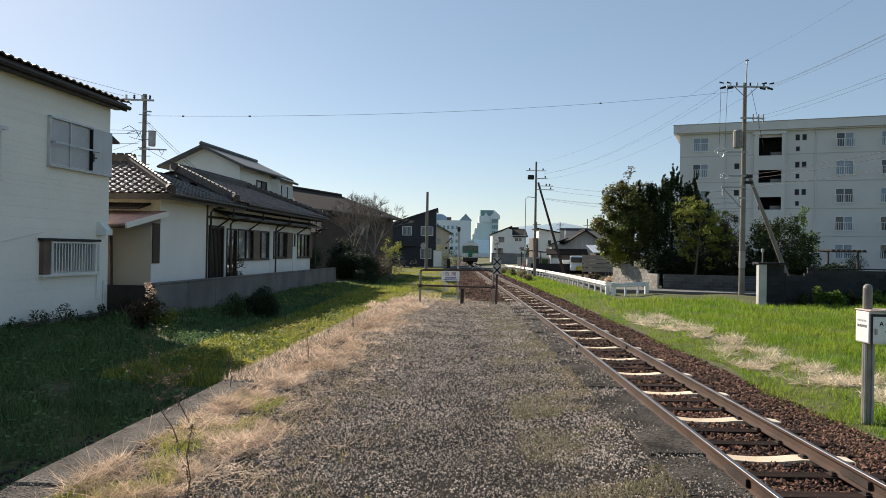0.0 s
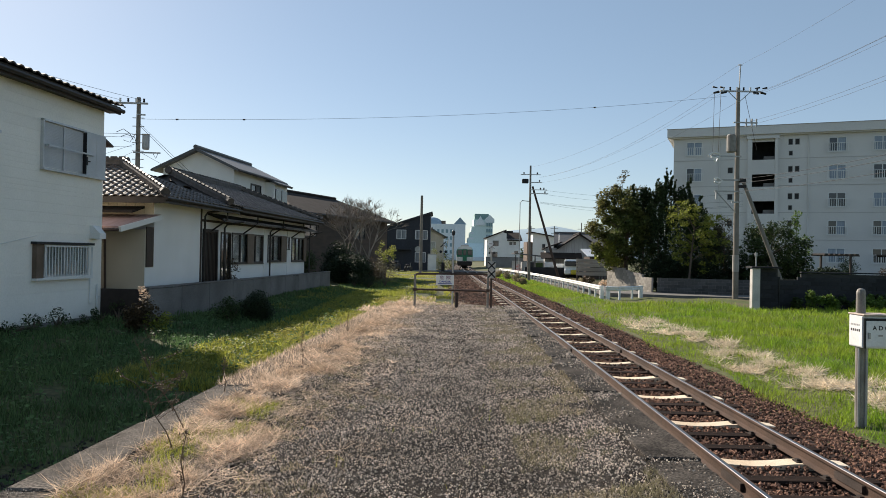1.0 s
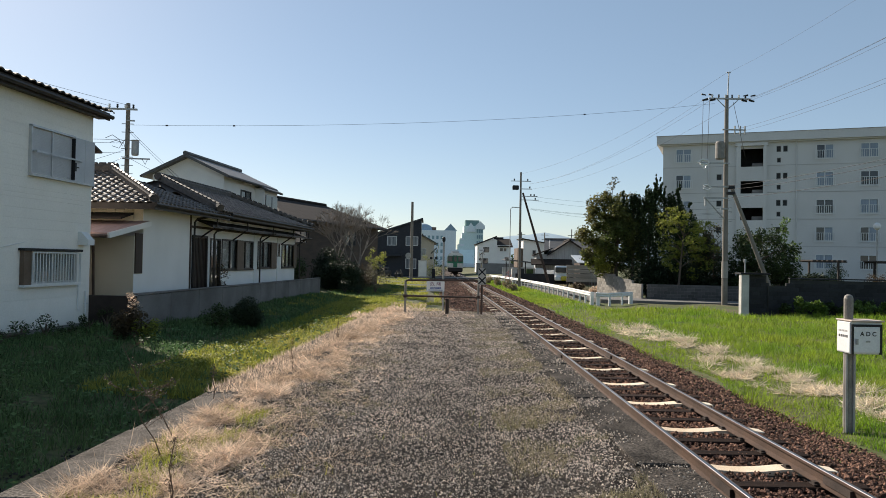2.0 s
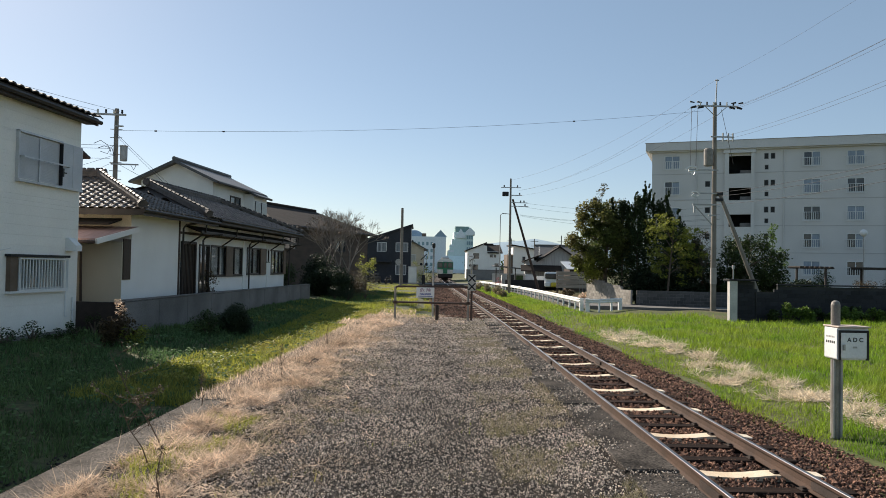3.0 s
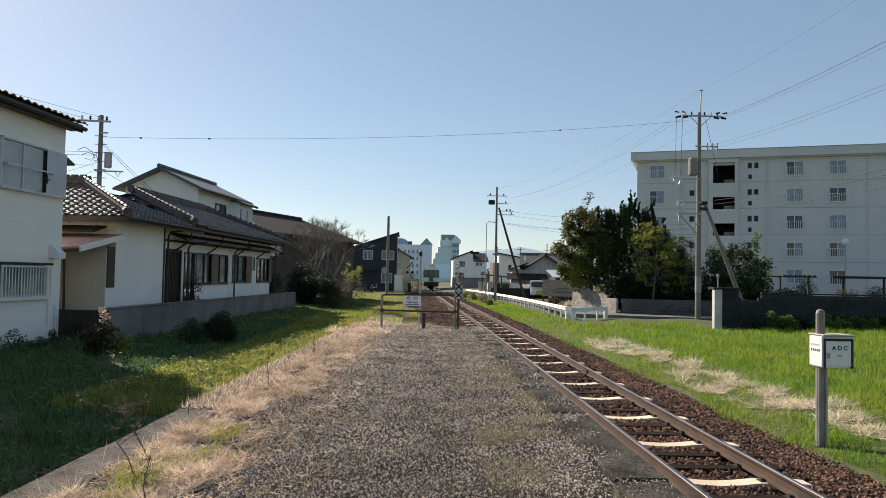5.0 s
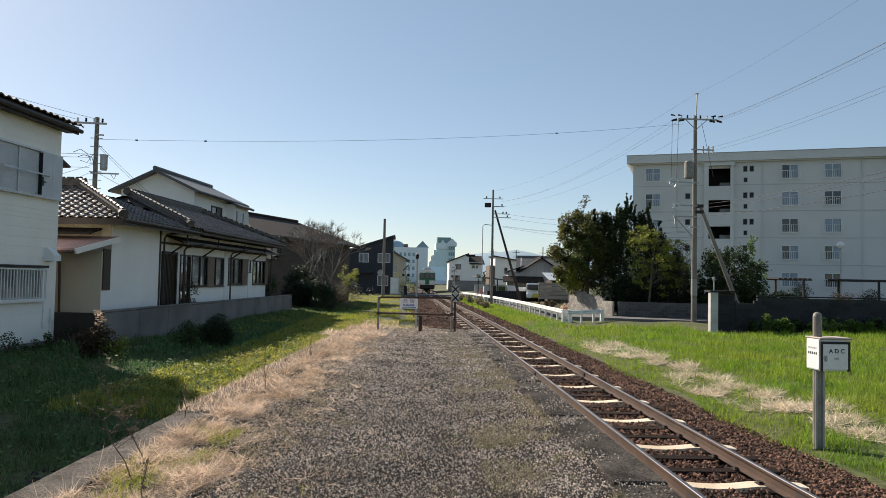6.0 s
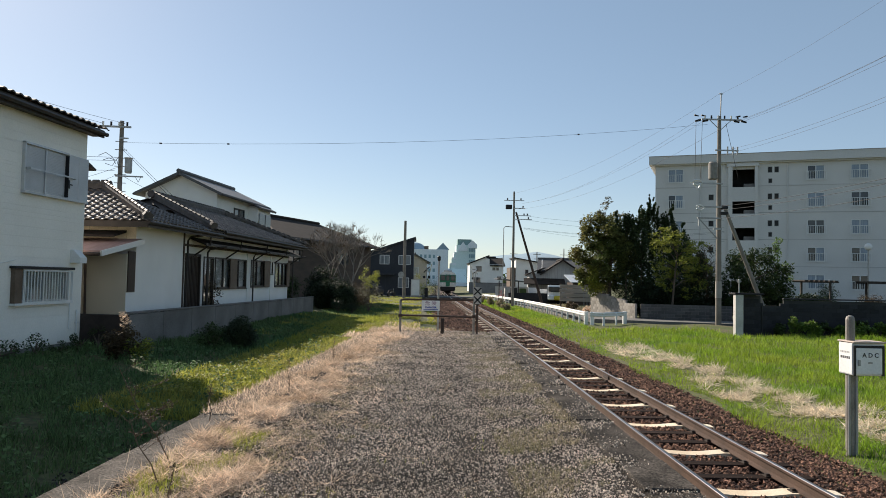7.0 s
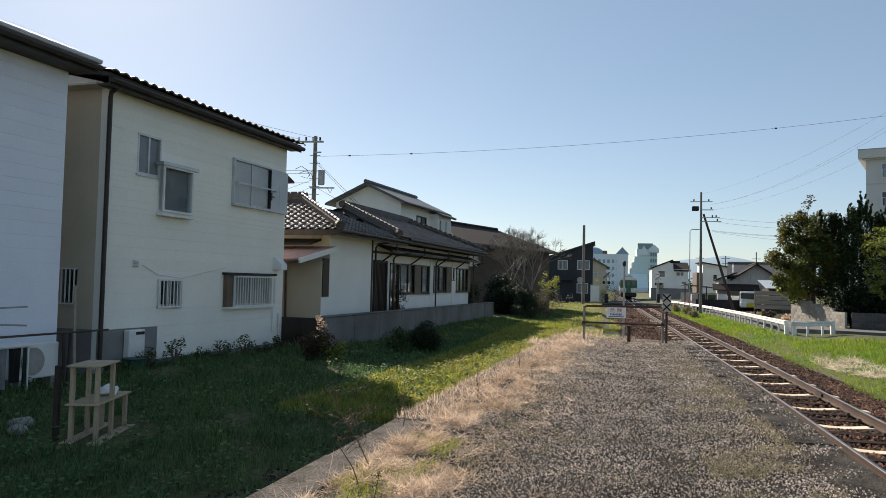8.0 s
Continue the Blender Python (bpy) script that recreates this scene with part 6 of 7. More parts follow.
# ---- distant hotel blocks and hills, haze put into their colours ----
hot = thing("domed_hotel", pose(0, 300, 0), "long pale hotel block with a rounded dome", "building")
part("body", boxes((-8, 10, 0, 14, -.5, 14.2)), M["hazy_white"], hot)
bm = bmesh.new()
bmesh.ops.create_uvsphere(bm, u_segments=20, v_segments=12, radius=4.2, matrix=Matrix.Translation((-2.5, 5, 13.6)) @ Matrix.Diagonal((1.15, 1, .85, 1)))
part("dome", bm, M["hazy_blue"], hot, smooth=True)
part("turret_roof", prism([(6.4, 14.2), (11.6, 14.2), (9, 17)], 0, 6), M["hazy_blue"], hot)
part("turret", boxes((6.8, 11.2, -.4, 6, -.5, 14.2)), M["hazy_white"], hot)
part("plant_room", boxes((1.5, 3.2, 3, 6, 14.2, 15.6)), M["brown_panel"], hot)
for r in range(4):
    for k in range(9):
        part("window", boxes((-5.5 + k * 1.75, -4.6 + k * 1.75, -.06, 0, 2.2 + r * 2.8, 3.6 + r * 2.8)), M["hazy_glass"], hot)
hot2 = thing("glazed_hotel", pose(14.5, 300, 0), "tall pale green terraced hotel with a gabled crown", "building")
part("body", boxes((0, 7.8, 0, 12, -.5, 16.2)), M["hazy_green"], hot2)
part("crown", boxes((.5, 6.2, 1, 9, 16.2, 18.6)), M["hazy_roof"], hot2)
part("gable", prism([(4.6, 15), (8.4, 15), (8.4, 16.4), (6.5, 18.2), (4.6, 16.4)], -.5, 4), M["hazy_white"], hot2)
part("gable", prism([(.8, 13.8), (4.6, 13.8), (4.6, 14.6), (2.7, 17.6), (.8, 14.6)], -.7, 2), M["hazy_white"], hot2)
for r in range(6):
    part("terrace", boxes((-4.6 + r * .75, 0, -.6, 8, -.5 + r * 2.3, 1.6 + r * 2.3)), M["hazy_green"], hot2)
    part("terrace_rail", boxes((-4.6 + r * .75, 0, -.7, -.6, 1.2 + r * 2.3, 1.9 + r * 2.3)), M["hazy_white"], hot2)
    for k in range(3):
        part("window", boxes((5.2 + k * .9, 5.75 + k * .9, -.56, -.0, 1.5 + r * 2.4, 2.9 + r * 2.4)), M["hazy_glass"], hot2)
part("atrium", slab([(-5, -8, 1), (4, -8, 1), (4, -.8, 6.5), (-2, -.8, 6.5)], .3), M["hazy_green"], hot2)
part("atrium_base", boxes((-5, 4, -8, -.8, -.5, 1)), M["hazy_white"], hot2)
for x in (24, 30, 37, 46):
    fp = thing("utility_pole", pose(x, 190, 0), "distant slim utility pole with crossarms", "utility pole", "utility poles")
    cylinder_pole(fp, 9.5 + x % 3, .16, .12, M["pole"])
    part("crossarm", boxes((-1, 1, -.1, 0, 8.8, 8.95), (-.8, .8, -.1, 0, 7.6, 7.75)), M["galv"], fp)
bx = np.linspace(-1600, 2200, 96)
prof = np.interp(bx, [-1600, -300, 60, 110, 150, 200, 240, 290, 330, 400, 520, 800, 2200], [40, 34, 32, 44, 56, 70, 76, 74, 68, 64, 58, 46, 30]) + 3.0 * smooth_noise(bx, bx * 0, 60, 9)
hv, hf_ = [], []
for k, (x, z) in enumerate(zip(bx, prof)):
    for j, (dy, f) in enumerate(((0, 0), (120, .35), (260, .7), (420, 1.0), (900, .3))):
        hv.append((x, 1350 + dy, -2 + z * f * (1 + .08 * math.sin(k * 1.7 + j))))
for k in range(len(bx) - 1):
    for j in range(4):
        a = k * 5 + j
        hf_.append((a, a + 5, a + 6, a + 1))
tagged(part("backdrop", fast_mesh("backdrop", hv, hf_, M["hills"], True), None), "wooded hills on the horizon, painted in haze blue", "hills", kind="structure")
far = thing("distant_trees", pose(0, 0, 0), "far line of dark trees and low roofs", "trees", kind="stuff")
c = np.stack([rng.uniform(-120, 140, 420), rng.uniform(190, 290, 420), rng.uniform(-.2, 2.6, 420)], -1)
c = c[np.abs(c[:, 0] - (track_x(c[:, 1]))) > 7]
leaves("foliage", c, rng.uniform(1.2, 2.6, len(c)), 45, .8, M["leaf_dark"], far)

# ---- railcar standing on the far curve ----
ty = 128.0
tx0, tx1 = float(track_x(ty)), float(track_x(ty + 18))
train = thing("railcar", pose(tx0, ty, RAIL_Z, 0, 0, -math.degrees(math.atan2(tx1 - tx0, 18))), "white diesel railcar with a green end and grey roof", "train")
bm = prism([(-1.4, 1.0), (1.4, 1.0), (1.42, 2.0), (1.38, 3.0), (1.15, 3.4), (.6, 3.6), (-.6, 3.6), (-1.15, 3.4), (-1.38, 3.0), (-1.42, 2.0)], 0, 18)
part("body", bm, M["train_white"], train)
part("end_panel", boxes((-1.36, 1.36, -.05, 0, 1.75, 3.05)), M["train_green"], train, "dark green end panel")
part("skirt", bevelled(-1.3, 1.3, -.1, .3, .35, 1.0, .05), M["black"], train)
part("underframe", boxes((-1.2, 1.2, .5, 17.5, .2, 1.0)), M["black"], train)
part("end_door", boxes((-.36, .36, -.09, -.05, 1.05, 3.1)), M["train_green"], train)
for a, b in ((-1.25, -.48), (.48, 1.25), (-.27, .27)):
    part("window", bevelled(a, b, -.12, -.09, 2.05, 2.95, .02), M["pane_dark"], train)
for x in (-.95, .95):
    part("headlight", tubes(([(x, -.08, 1.6), (x, -.14, 1.6)], .13), seg=12), M["sign_white"], train)
    part("stripe", boxes((x - .38, x + .38, -.07, 0, 1.2, 1.5)), M["train_white"], train)
part("roof_unit", bevelled(-.7, .7, 2, 5, 3.55, 3.85, .05), M["galv"], train)
part("roof_unit", bevelled(-.6, .6, 8, 11, 3.55, 3.8, .05), M["galv"], train)
for y in (3, 4.3, 14, 15.3):
    part("wheelset", tubes(([(-.55, y, .4), (.55, y, .4)], .4), seg=14), M["rust_dark"], train)
for k in range(6):
    part("side_window", boxes((-1.45, -1.40, 2 + k * 2.5, 3.6 + k * 2.5, 2.0, 2.85)), M["pane_dark"], train)

# ---- yard beside the pale house ----
stand = thing("wooden_stand", pose(-6.21, 8.07, -.345, 0, 0, 105) @ Matrix.Diagonal((.96, .96, .89, 1)), "pale wooden two-step stand standing on the grass", "stand")
for x, top in ((.03, 1.0), (.50, 1.0), (.97, .50)):
    for y in (-.15, .15):
        part("leg", bevelled(x - .03, x + .03, y - .025, y + .025, .02, top, .004), M["raw_wood"], stand)
part("shelf", bevelled(-.06, 1.06, -.20, .20, .495, .52, .004), M["raw_wood"], stand)
part("top", bevelled(-.05, .60, -.20, .20, 1.0, 1.025, .004), M["raw_wood"], stand)
part("base_plank", bevelled(-.12, 1.12, -.25, -.10, -.02, .025, .006), M["raw_wood"], stand)
part("base_plank", bevelled(-.10, 1.22, .09, .24, -.02, .025, .006), M["raw_wood"], stand)
post_y = thing("yard_post", pose(-6.56, 8.06, -.40), "dark weathered post standing beside the wooden stand", "post")
part("post", bevelled(-.03, .03, -.03, .03, -.1, .95, .006), M["rust_dark"], post_y)
sack = thing("plastic_sack", pose(-6.42, 8.78, .15, 0, 0, 105), "crumpled white plastic sack on the stand", "sack")
bm = bmesh.new()
bmesh.ops.create_icosphere(bm, subdivisions=3, radius=1, matrix=Matrix.Diagonal((.22, .13, .05, 1)))
for v in bm.verts:
    v.co += Vector((0, 0, .03 * math.sin(v.co.x * 31) + .02 * math.sin(v.co.y * 47 + v.co.x * 20)))
part("sack", bm, M["sign_white"], sack, smooth=True)
frame_a = house_b.matrix_basis
ac = thing("air_conditioner", frame_a @ pose(-9.05, -.75, -.05), "white outdoor air-conditioner unit by the pale house", "air conditioner")
part("body", bevelled(-.4, .42, -.15, .17, 0, .56, .015), M["white_metal"], ac)
part("fan_grille", tubes(([(-.1, -.155, .28), (-.1, -.17, .28)], .22), seg=24), M["galv"], ac)
for x in (-.35, .28):
    part("foot", boxes((x, x + .07, -.15, .17, -.35, 0)), M["concrete"], ac)
rack = thing("laundry_rack", frame_a @ pose(-10.12, -1.1, 0), "low washing rack hung with dark clothes", "laundry rack")
part("rail", tubes(([(-.9, 0, .5), (.75, 0, .5)], .02), ([(-.9, .3, .5), (.75, .3, .5)], .02), ([(.7, 0, .5), (.7, 0, -.4)], .018), ([(.7, .3, .5), (.7, .3, -.4)], .018), ([(-.9, 0, .5), (-.9, 0, -.4)], .018), seg=6), M["white_metal"], rack)
part("cover", slab([(-.9, -.05, .53), (.78, -.05, .53), (.78, .35, .55), (-.9, .35, .55)], .02), M["sign_white"], rack)
for k, (a, b, m) in enumerate([(-.75, -.5, "cloth_blue"), (-.45, -.2, "black"), (-.15, .1, "cloth_blue"), (.12, .3, "cloth_grey"), (.33, .55, "black"), (.58, .66, "cloth_green")]):
    bm = bmesh.new()
    n = 9
    g = [[bm.verts.new((a + (b - a) * i / n, -.02 + .025 * math.sin(i * 1.9 + k) * (j / 4), .49 - j * (.13 + .02 * (k % 2)))) for i in range(n + 1)] for j in range(5)]
    for j in range(4):
        for i in range(n):
            bm.faces.new((g[j][i], g[j][i + 1], g[j + 1][i + 1], g[j + 1][i]))
    bmesh.ops.solidify(bm, geom=bm.faces[:], thickness=.012)
    part("garment", bm, M[m], rack, smooth=True)
poles = thing("clothes_pole", frame_a @ pose(-9.0, -.9, 0), "long clothes pole on brackets before the pale house", "clothes pole")
part("pole", tubes(([(-3, -.1, .66), (1.35, -.1, .66)], .018), seg=8), M["rust_brown"], poles)
for a, b, r in (((.35, -.1, .66), (.42, -.1, -.45), .025), ((.55, -.05, .66), (.5, -.05, -.5), .02), ((-2.6, -.1, .68), (-2.6, .6, .72), .015)):
    part("support", tubes(([a, b], r)), M["rust_dark"], poles)
part("bracket", tubes(([(-1.2, .6, 1.05), (-.2, .1, 1.1)], .015), ([(-1.0, .6, .85), (-.2, .1, .8)], .015), ([(-.9, .1, 1.08), (-.9, .1, .82)], .012), seg=6), M["galv"], poles)
plank = thing("leaning_plank", frame_a @ pose(-7.62, -.25, -.3, -8, 6, 0), "thin weathered board leaning in the gap between houses", "board")
part("board", bevelled(-.03, .03, -.012, .012, 0, 1.75, .004), M["fence_wood"], plank)
tub = thing("plastic_tub", frame_a @ pose(-6.3, -.45, -.32), "dark green plastic tub by the wall", "tub")
part("tub", tubes(([(0, 0, 0), (0, 0, .3), (0, 0, .32)], [.18, .24, .26]), seg=14), M["cloth_green"], tub)
blk = thing("timber_pile", frame_a @ pose(-3.9, -.55, -.28), "dark stacked boards against the house wall", "boards")
for k in range(3):
    part("board", bevelled(-.55 + .04 * k, .5 - .05 * k, -.12, .12, k * .07, k * .07 + .05, .006), M["dark_wood"], blk)
for k, (x, y, s) in enumerate([(-7.9, 8.3, .2), (-7.5, 8.6, .16), (-8.2, 8.7, .22), (-7.2, 8.2, .14), (-8.5, 8.2, .2)]):
    bm = bmesh.new()
    bmesh.ops.create_icosphere(bm, subdivisions=2, radius=s)
    for v in bm.verts:
        v.co *= 1 + .18 * math.sin(v.co.x * 23 + k) * math.sin(v.co.y * 19)
        v.co.z *= .55
    tagged(part("garden_stone", bm, M["concrete"], m=pose(x, y, float(ground_z(x, y)) + .05), smooth=True), "rough grey stone lying in the yard", "stone", "yard stones")


# ---- ground cover ----
def scatter(n, y0, y1, xlo, xhi, power=1.0):
    """Points thinning out with distance, between two lines x(y)."""
    y = y0 * (y1 / y0) ** (rng.random(n) ** power)
    a, b = xlo(y), xhi(y)
    return a + (b - a) * rng.random(n), y


def house_line(y):
    return np.where(y < 20.3, -8.9 + .11 * (y - 19.8), -7.45 + .093 * (y - 21.8))


def cover(name, label, x, y, z, height, width, lean, material, category="grass", lying=0.0):
    me = blades(name, np.stack([x, y, z], -1), height, width, lean, material, lying)
    return tagged(part(name, me, None), label, category, kind="stuff")


# left strip of weeds, the houses' shade put into a duller green
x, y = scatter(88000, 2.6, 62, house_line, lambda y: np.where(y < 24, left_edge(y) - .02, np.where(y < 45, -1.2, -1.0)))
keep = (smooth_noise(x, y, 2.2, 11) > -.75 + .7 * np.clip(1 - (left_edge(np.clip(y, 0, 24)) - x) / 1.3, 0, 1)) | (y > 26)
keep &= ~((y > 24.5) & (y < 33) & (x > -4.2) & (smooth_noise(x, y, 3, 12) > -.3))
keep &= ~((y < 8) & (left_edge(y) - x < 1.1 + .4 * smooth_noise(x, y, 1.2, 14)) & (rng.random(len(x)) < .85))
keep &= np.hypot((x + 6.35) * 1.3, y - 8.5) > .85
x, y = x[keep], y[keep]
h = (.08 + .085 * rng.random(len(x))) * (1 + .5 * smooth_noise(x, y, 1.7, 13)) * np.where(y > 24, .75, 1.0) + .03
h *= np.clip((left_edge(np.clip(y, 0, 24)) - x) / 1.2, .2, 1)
cover("weeds", "rough green weeds and grass below the platform", x, y, ground_z(x, y) - .01, h, .006 + .0009 * y, .7, M["grass_shaded"])
x, y = scatter(24000, 3, 30, lambda y: house_line(y) + .3, lambda y: left_edge(y) - .1)
k = smooth_noise(x, y, 1.4, 17) > .05
x, y = x[k], y[k]
n = len(x)
pp = np.stack([x, y, ground_z(x, y) + rng.uniform(.03, .22, n)], -1)
tagged(part("broad_weeds", fast_mesh("broad_weeds", *repeated(LEAF_V, LEAF_F, pp, spins(n, .8), np.stack([rng.uniform(.03, .06, n) + .0012 * y] * 3, -1)), M["grass_shaded"]), None), "broad-leaved weeds among the grass", "weeds", kind="stuff")
# strip the sun reaches: its light is painted as yellower grass and weeds
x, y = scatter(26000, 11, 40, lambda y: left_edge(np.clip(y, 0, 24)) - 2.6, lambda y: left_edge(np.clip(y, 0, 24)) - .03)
cover("lit_grass", "grass along the platform's foot, coloured a sunlit yellow-green", x, y, ground_z(x, y) - .01, .10 + .12 * rng.random(len(x)), .008 + .001 * y, .7, M["grass_yellow"])
x, y = scatter(24000, 12.5, 34, lambda y: left_edge(np.clip(y, 0, 24)) - 2.4, lambda y: left_edge(np.clip(y, 0, 24)) - .1)
k = smooth_noise(x, y, 1.3, 51) + .5 * smooth_noise(x, y, .5, 52) > -.1
x, y = x[k], y[k]
n = len(x)
pp = np.stack([x, y, ground_z(x, y) + rng.uniform(.04, .20, n)], -1)
tagged(part("lit_weeds", fast_mesh("lit_weeds", *repeated(LEAF_V, LEAF_F, pp, spins(n, 1.0), np.stack([rng.uniform(.02, .045, n) + .001 * y] * 3, -1)), M["grass_yellow"]), None), "leafy weeds among the grass, coloured a sunlit yellow-green", "weeds", kind="stuff")
# bright field right of the track
field_l = lambda y: track_x(y) + 2.12 + .25 * np.sin(y * .9)
x, y = scatter(240000, 5.5, 42, field_l, lambda y: np.minimum(14.5 + .55 * y, 33.0) + 0 * y)
off = x - track_x(y)
keep = ~((y > 31.8) & (x > 13.8)) & ~((y > 36.5) & (x > 8.7)) & ~((y > 34) & (x > 9.5) & (y > 46 - .8 * x + 4))
dry = np.exp(-((off - 3.5 - .35 * np.sin(y * .7)) / .55) ** 2) * (y < 27)
keep &= rng.random(len(x)) > dry * .6
x, y, off = x[keep], y[keep], off[keep]
h = (.05 + .09 * rng.random(len(x)) + .07 * np.clip((off - 3.5) / 2, 0, 1)) * (1 + .6 * smooth_noise(x, y, 1.6, 15) + .35 * smooth_noise(x, y, .5, 16))
cover("field_grass", "lush bright green grass field beside the track", x, y, ground_z(x, y) - .01, np.clip(h, .04, .4), .0036 + .00062 * y, .75, M["grass"])
x, y = scatter(16000, 42, 90, lambda y: track_x(y) + 2.2, lambda y: track_x(y) + 4.7)
cover("verge_grass", "green verge between track and guard rail", x, y, ground_z(x, y) - .01, .05 + .12 * rng.random(len(x)), .045, .7, M["grass"])
x, y = scatter(26000, 26, 90, lambda y: -6.0 + 0 * y, lambda y: track_x(y) - 3.0)
k = smooth_noise(x, y, 6, 19) + .5 * smooth_noise(x, y, 1.8, 20) > -.2
x, y = x[k], y[k]
cover("far_grass", "sunlit green grass beyond the platform", x, y, ground_z(x, y) - .01, .05 + .09 * rng.random(len(x)), .05, .7, M["grass_yellow"])
x, y = rng.uniform(11.6, 13.4, 5000), rng.uniform(45.5, 68, 5000)
k = x > 13.0 - .045 * (y - 44) + .25 * np.sin(y)
x, y = x[k], y[k]
cover("bank_grass", "dry brown grass on the earth bank beside the lane", x, y, ground_z(x, y) + .02, .12 + .28 * rng.random(len(x)), .05, 1.3, M["tuft"])
# dry swathe in the field
x, y = scatter(30000, 7.5, 27, lambda y: track_x(y) + 2.9 + .35 * np.sin(y * .7), lambda y: track_x(y) + 4.3 + .35 * np.sin(y * .7))
k = smooth_noise(x, y, 1.7, 21) + .5 * smooth_noise(x, y, .6, 22) > .22
x, y = x[k], y[k]
cover("cut_straw", "swathe of dry cut straw lying in the field", x, y, ground_z(x, y) + .03 * rng.random(len(x)), .14 + .2 * rng.random(len(x)), .006 + .0006 * y, 1.6, M["straw_pale"], lying=1.0)
# dry grass along the platform's left side
x, y = scatter(62000, 3.2, 25, lambda y: left_edge(y) + .42 - .02 * (y > 9), lambda y: left_edge(y) + 1.15 + .25 * np.sin(y * 1.3) + .1 * np.sin(y * 3.1))
x = np.where(rng.random(len(x)) < .25, x + rng.exponential(.45, len(x)), x)
clump = smooth_noise(x, y, .9, 23) + .6 * smooth_noise(x, y, .35, 24)
k = (clump > -.28) & (x < right_edge(y) - .9)
x, y, clump = x[k], y[k], np.clip(clump[k], -.3, 1)
cover("dry_grass", "matted dry straw-coloured grass on the platform", x, y, .07 * np.clip(clump, 0, 1) * rng.random(len(x)) - .012, (.05 + .13 * rng.random(len(x)) ** 1.5) * (.75 + .6 * clump), .0022 + .00042 * y, 1.62, M["straw"], lying=.75)
x, y = scatter(15000, 3.2, 20, lambda y: left_edge(y) + .9, lambda y: left_edge(y) + 1.9 + .3 * np.sin(y * 1.7))
k = smooth_noise(x, y, .7, 31) + .5 * smooth_noise(x, y, .25, 32) > .1
x, y = x[k], y[k]
cover("thin_tufts", "grey-green moss and short weeds between straw and gravel", x, y, 0 * x - .015, .02 + .04 * rng.random(len(x)), .004 + .0005 * y, 1.3, M["tuft"])
x, y = scatter(26000, 3.2, 8, lambda y: left_edge(y) + .45, lambda y: left_edge(y) + 1.2 + .2 * np.sin(y * 2.3))
k = smooth_noise(x, y, .6, 26) + .4 * smooth_noise(x, y, .25, 28) > .05
x, y = x[k], y[k]
cover("dry_grass", "fine matted dead grass near the platform's edge", x, y, 0 * x - .015, .04 + .09 * rng.random(len(x)) ** 1.5, .0024, 1.6, M["straw"], lying=.9)
x, y = scatter(9000, 9, 25, lambda y: left_edge(y) - .02, lambda y: left_edge(y) + .6)
cover("dry_grass", "dry grass hanging over the platform's edge", x, y, 0 * x - .03, .05 + .09 * rng.random(len(x)), .003 + .0006 * y, 1.3, M["straw"])
x, y = scatter(6000, 3.4, 8, lambda y: left_edge(y) + .45, lambda y: left_edge(y) + 1.1)
k = smooth_noise(x, y, 1.1, 25) > -.05
x, y = x[k], y[k]
cover("green_tufts", "fresh green tufts among the dry grass", x, y, 0 * x - .02, .04 + .07 * rng.random(len(x)), .006, 1.0, M["grass_yellow"])
# sparse tufts near the track side of the platform
x, y = scatter(26000, 3.8, 24, lambda y: right_edge(y) - 1.5, lambda y: right_edge(y) - .45)
k = smooth_noise(x, y, 1.1, 27) + .5 * smooth_noise(x, y, .35, 33) > .0
x, y = x[k], y[k]
cover("thin_tufts", "thin dry and green tufts in the gravel", x, y, 0 * x - .02, .025 + .055 * rng.random(len(x)), .004 + .0005 * y, 1.2, M["tuft"])
x, y = scatter(1500, 3.4, 22, lambda y: left_edge(y) + 1.3, lambda y: right_edge(y) - 1.2)
k = smooth_noise(x, y, .7, 29) > .7
x, y = x[k], y[k]
cover("thin_tufts", "small weeds scattered in the gravel", x, y, 0 * x - .015, .03 + .04 * rng.random(len(x)), .008, 1.0, M["grass_yellow"])
x, y = scatter(9000, 21.5, 36, lambda y: left_edge(np.clip(y, 0, 25)) - .5, lambda y: track_x(y) - 2.4)
cover("dry_grass", "trampled dry grass past the platform's end", x, y, np.where(y < 24.4, -.05 - np.clip((y - 22.8) / 1.8, 0, 1) * .35, ground_z(x, y)), .05 + .1 * rng.random(len(x)), .025, 1.3, M["straw"])


# the same cover carried on behind the viewer
x, y = rng.uniform(-8, -3.4, 16000), rng.uniform(-8, 2.6, 16000)
cover("weeds", "rough green weeds and grass below the platform", x, y, ground_z(x, y) - .01, .08 + .12 * rng.random(len(x)), .012, .7, M["grass_shaded"])
y = rng.uniform(-8, 3.3, 9000)
x = left_edge(y) + .45 + .7 * rng.random(9000)
cover("dry_grass", "matted dry straw-coloured grass on the platform", x, y, 0 * x - .02, .04 + .09 * rng.random(9000), .006, 1.5, M["straw"])
y = rng.uniform(-8, 5.5, 16000)
x = track_x(y) + 2.2 + 9 * rng.random(16000)
cover("field_grass", "lush bright green grass field beside the track", x, y, ground_z(x, y) - .01, .08 + .12 * rng.random(16000), .014, .6, M["grass"])

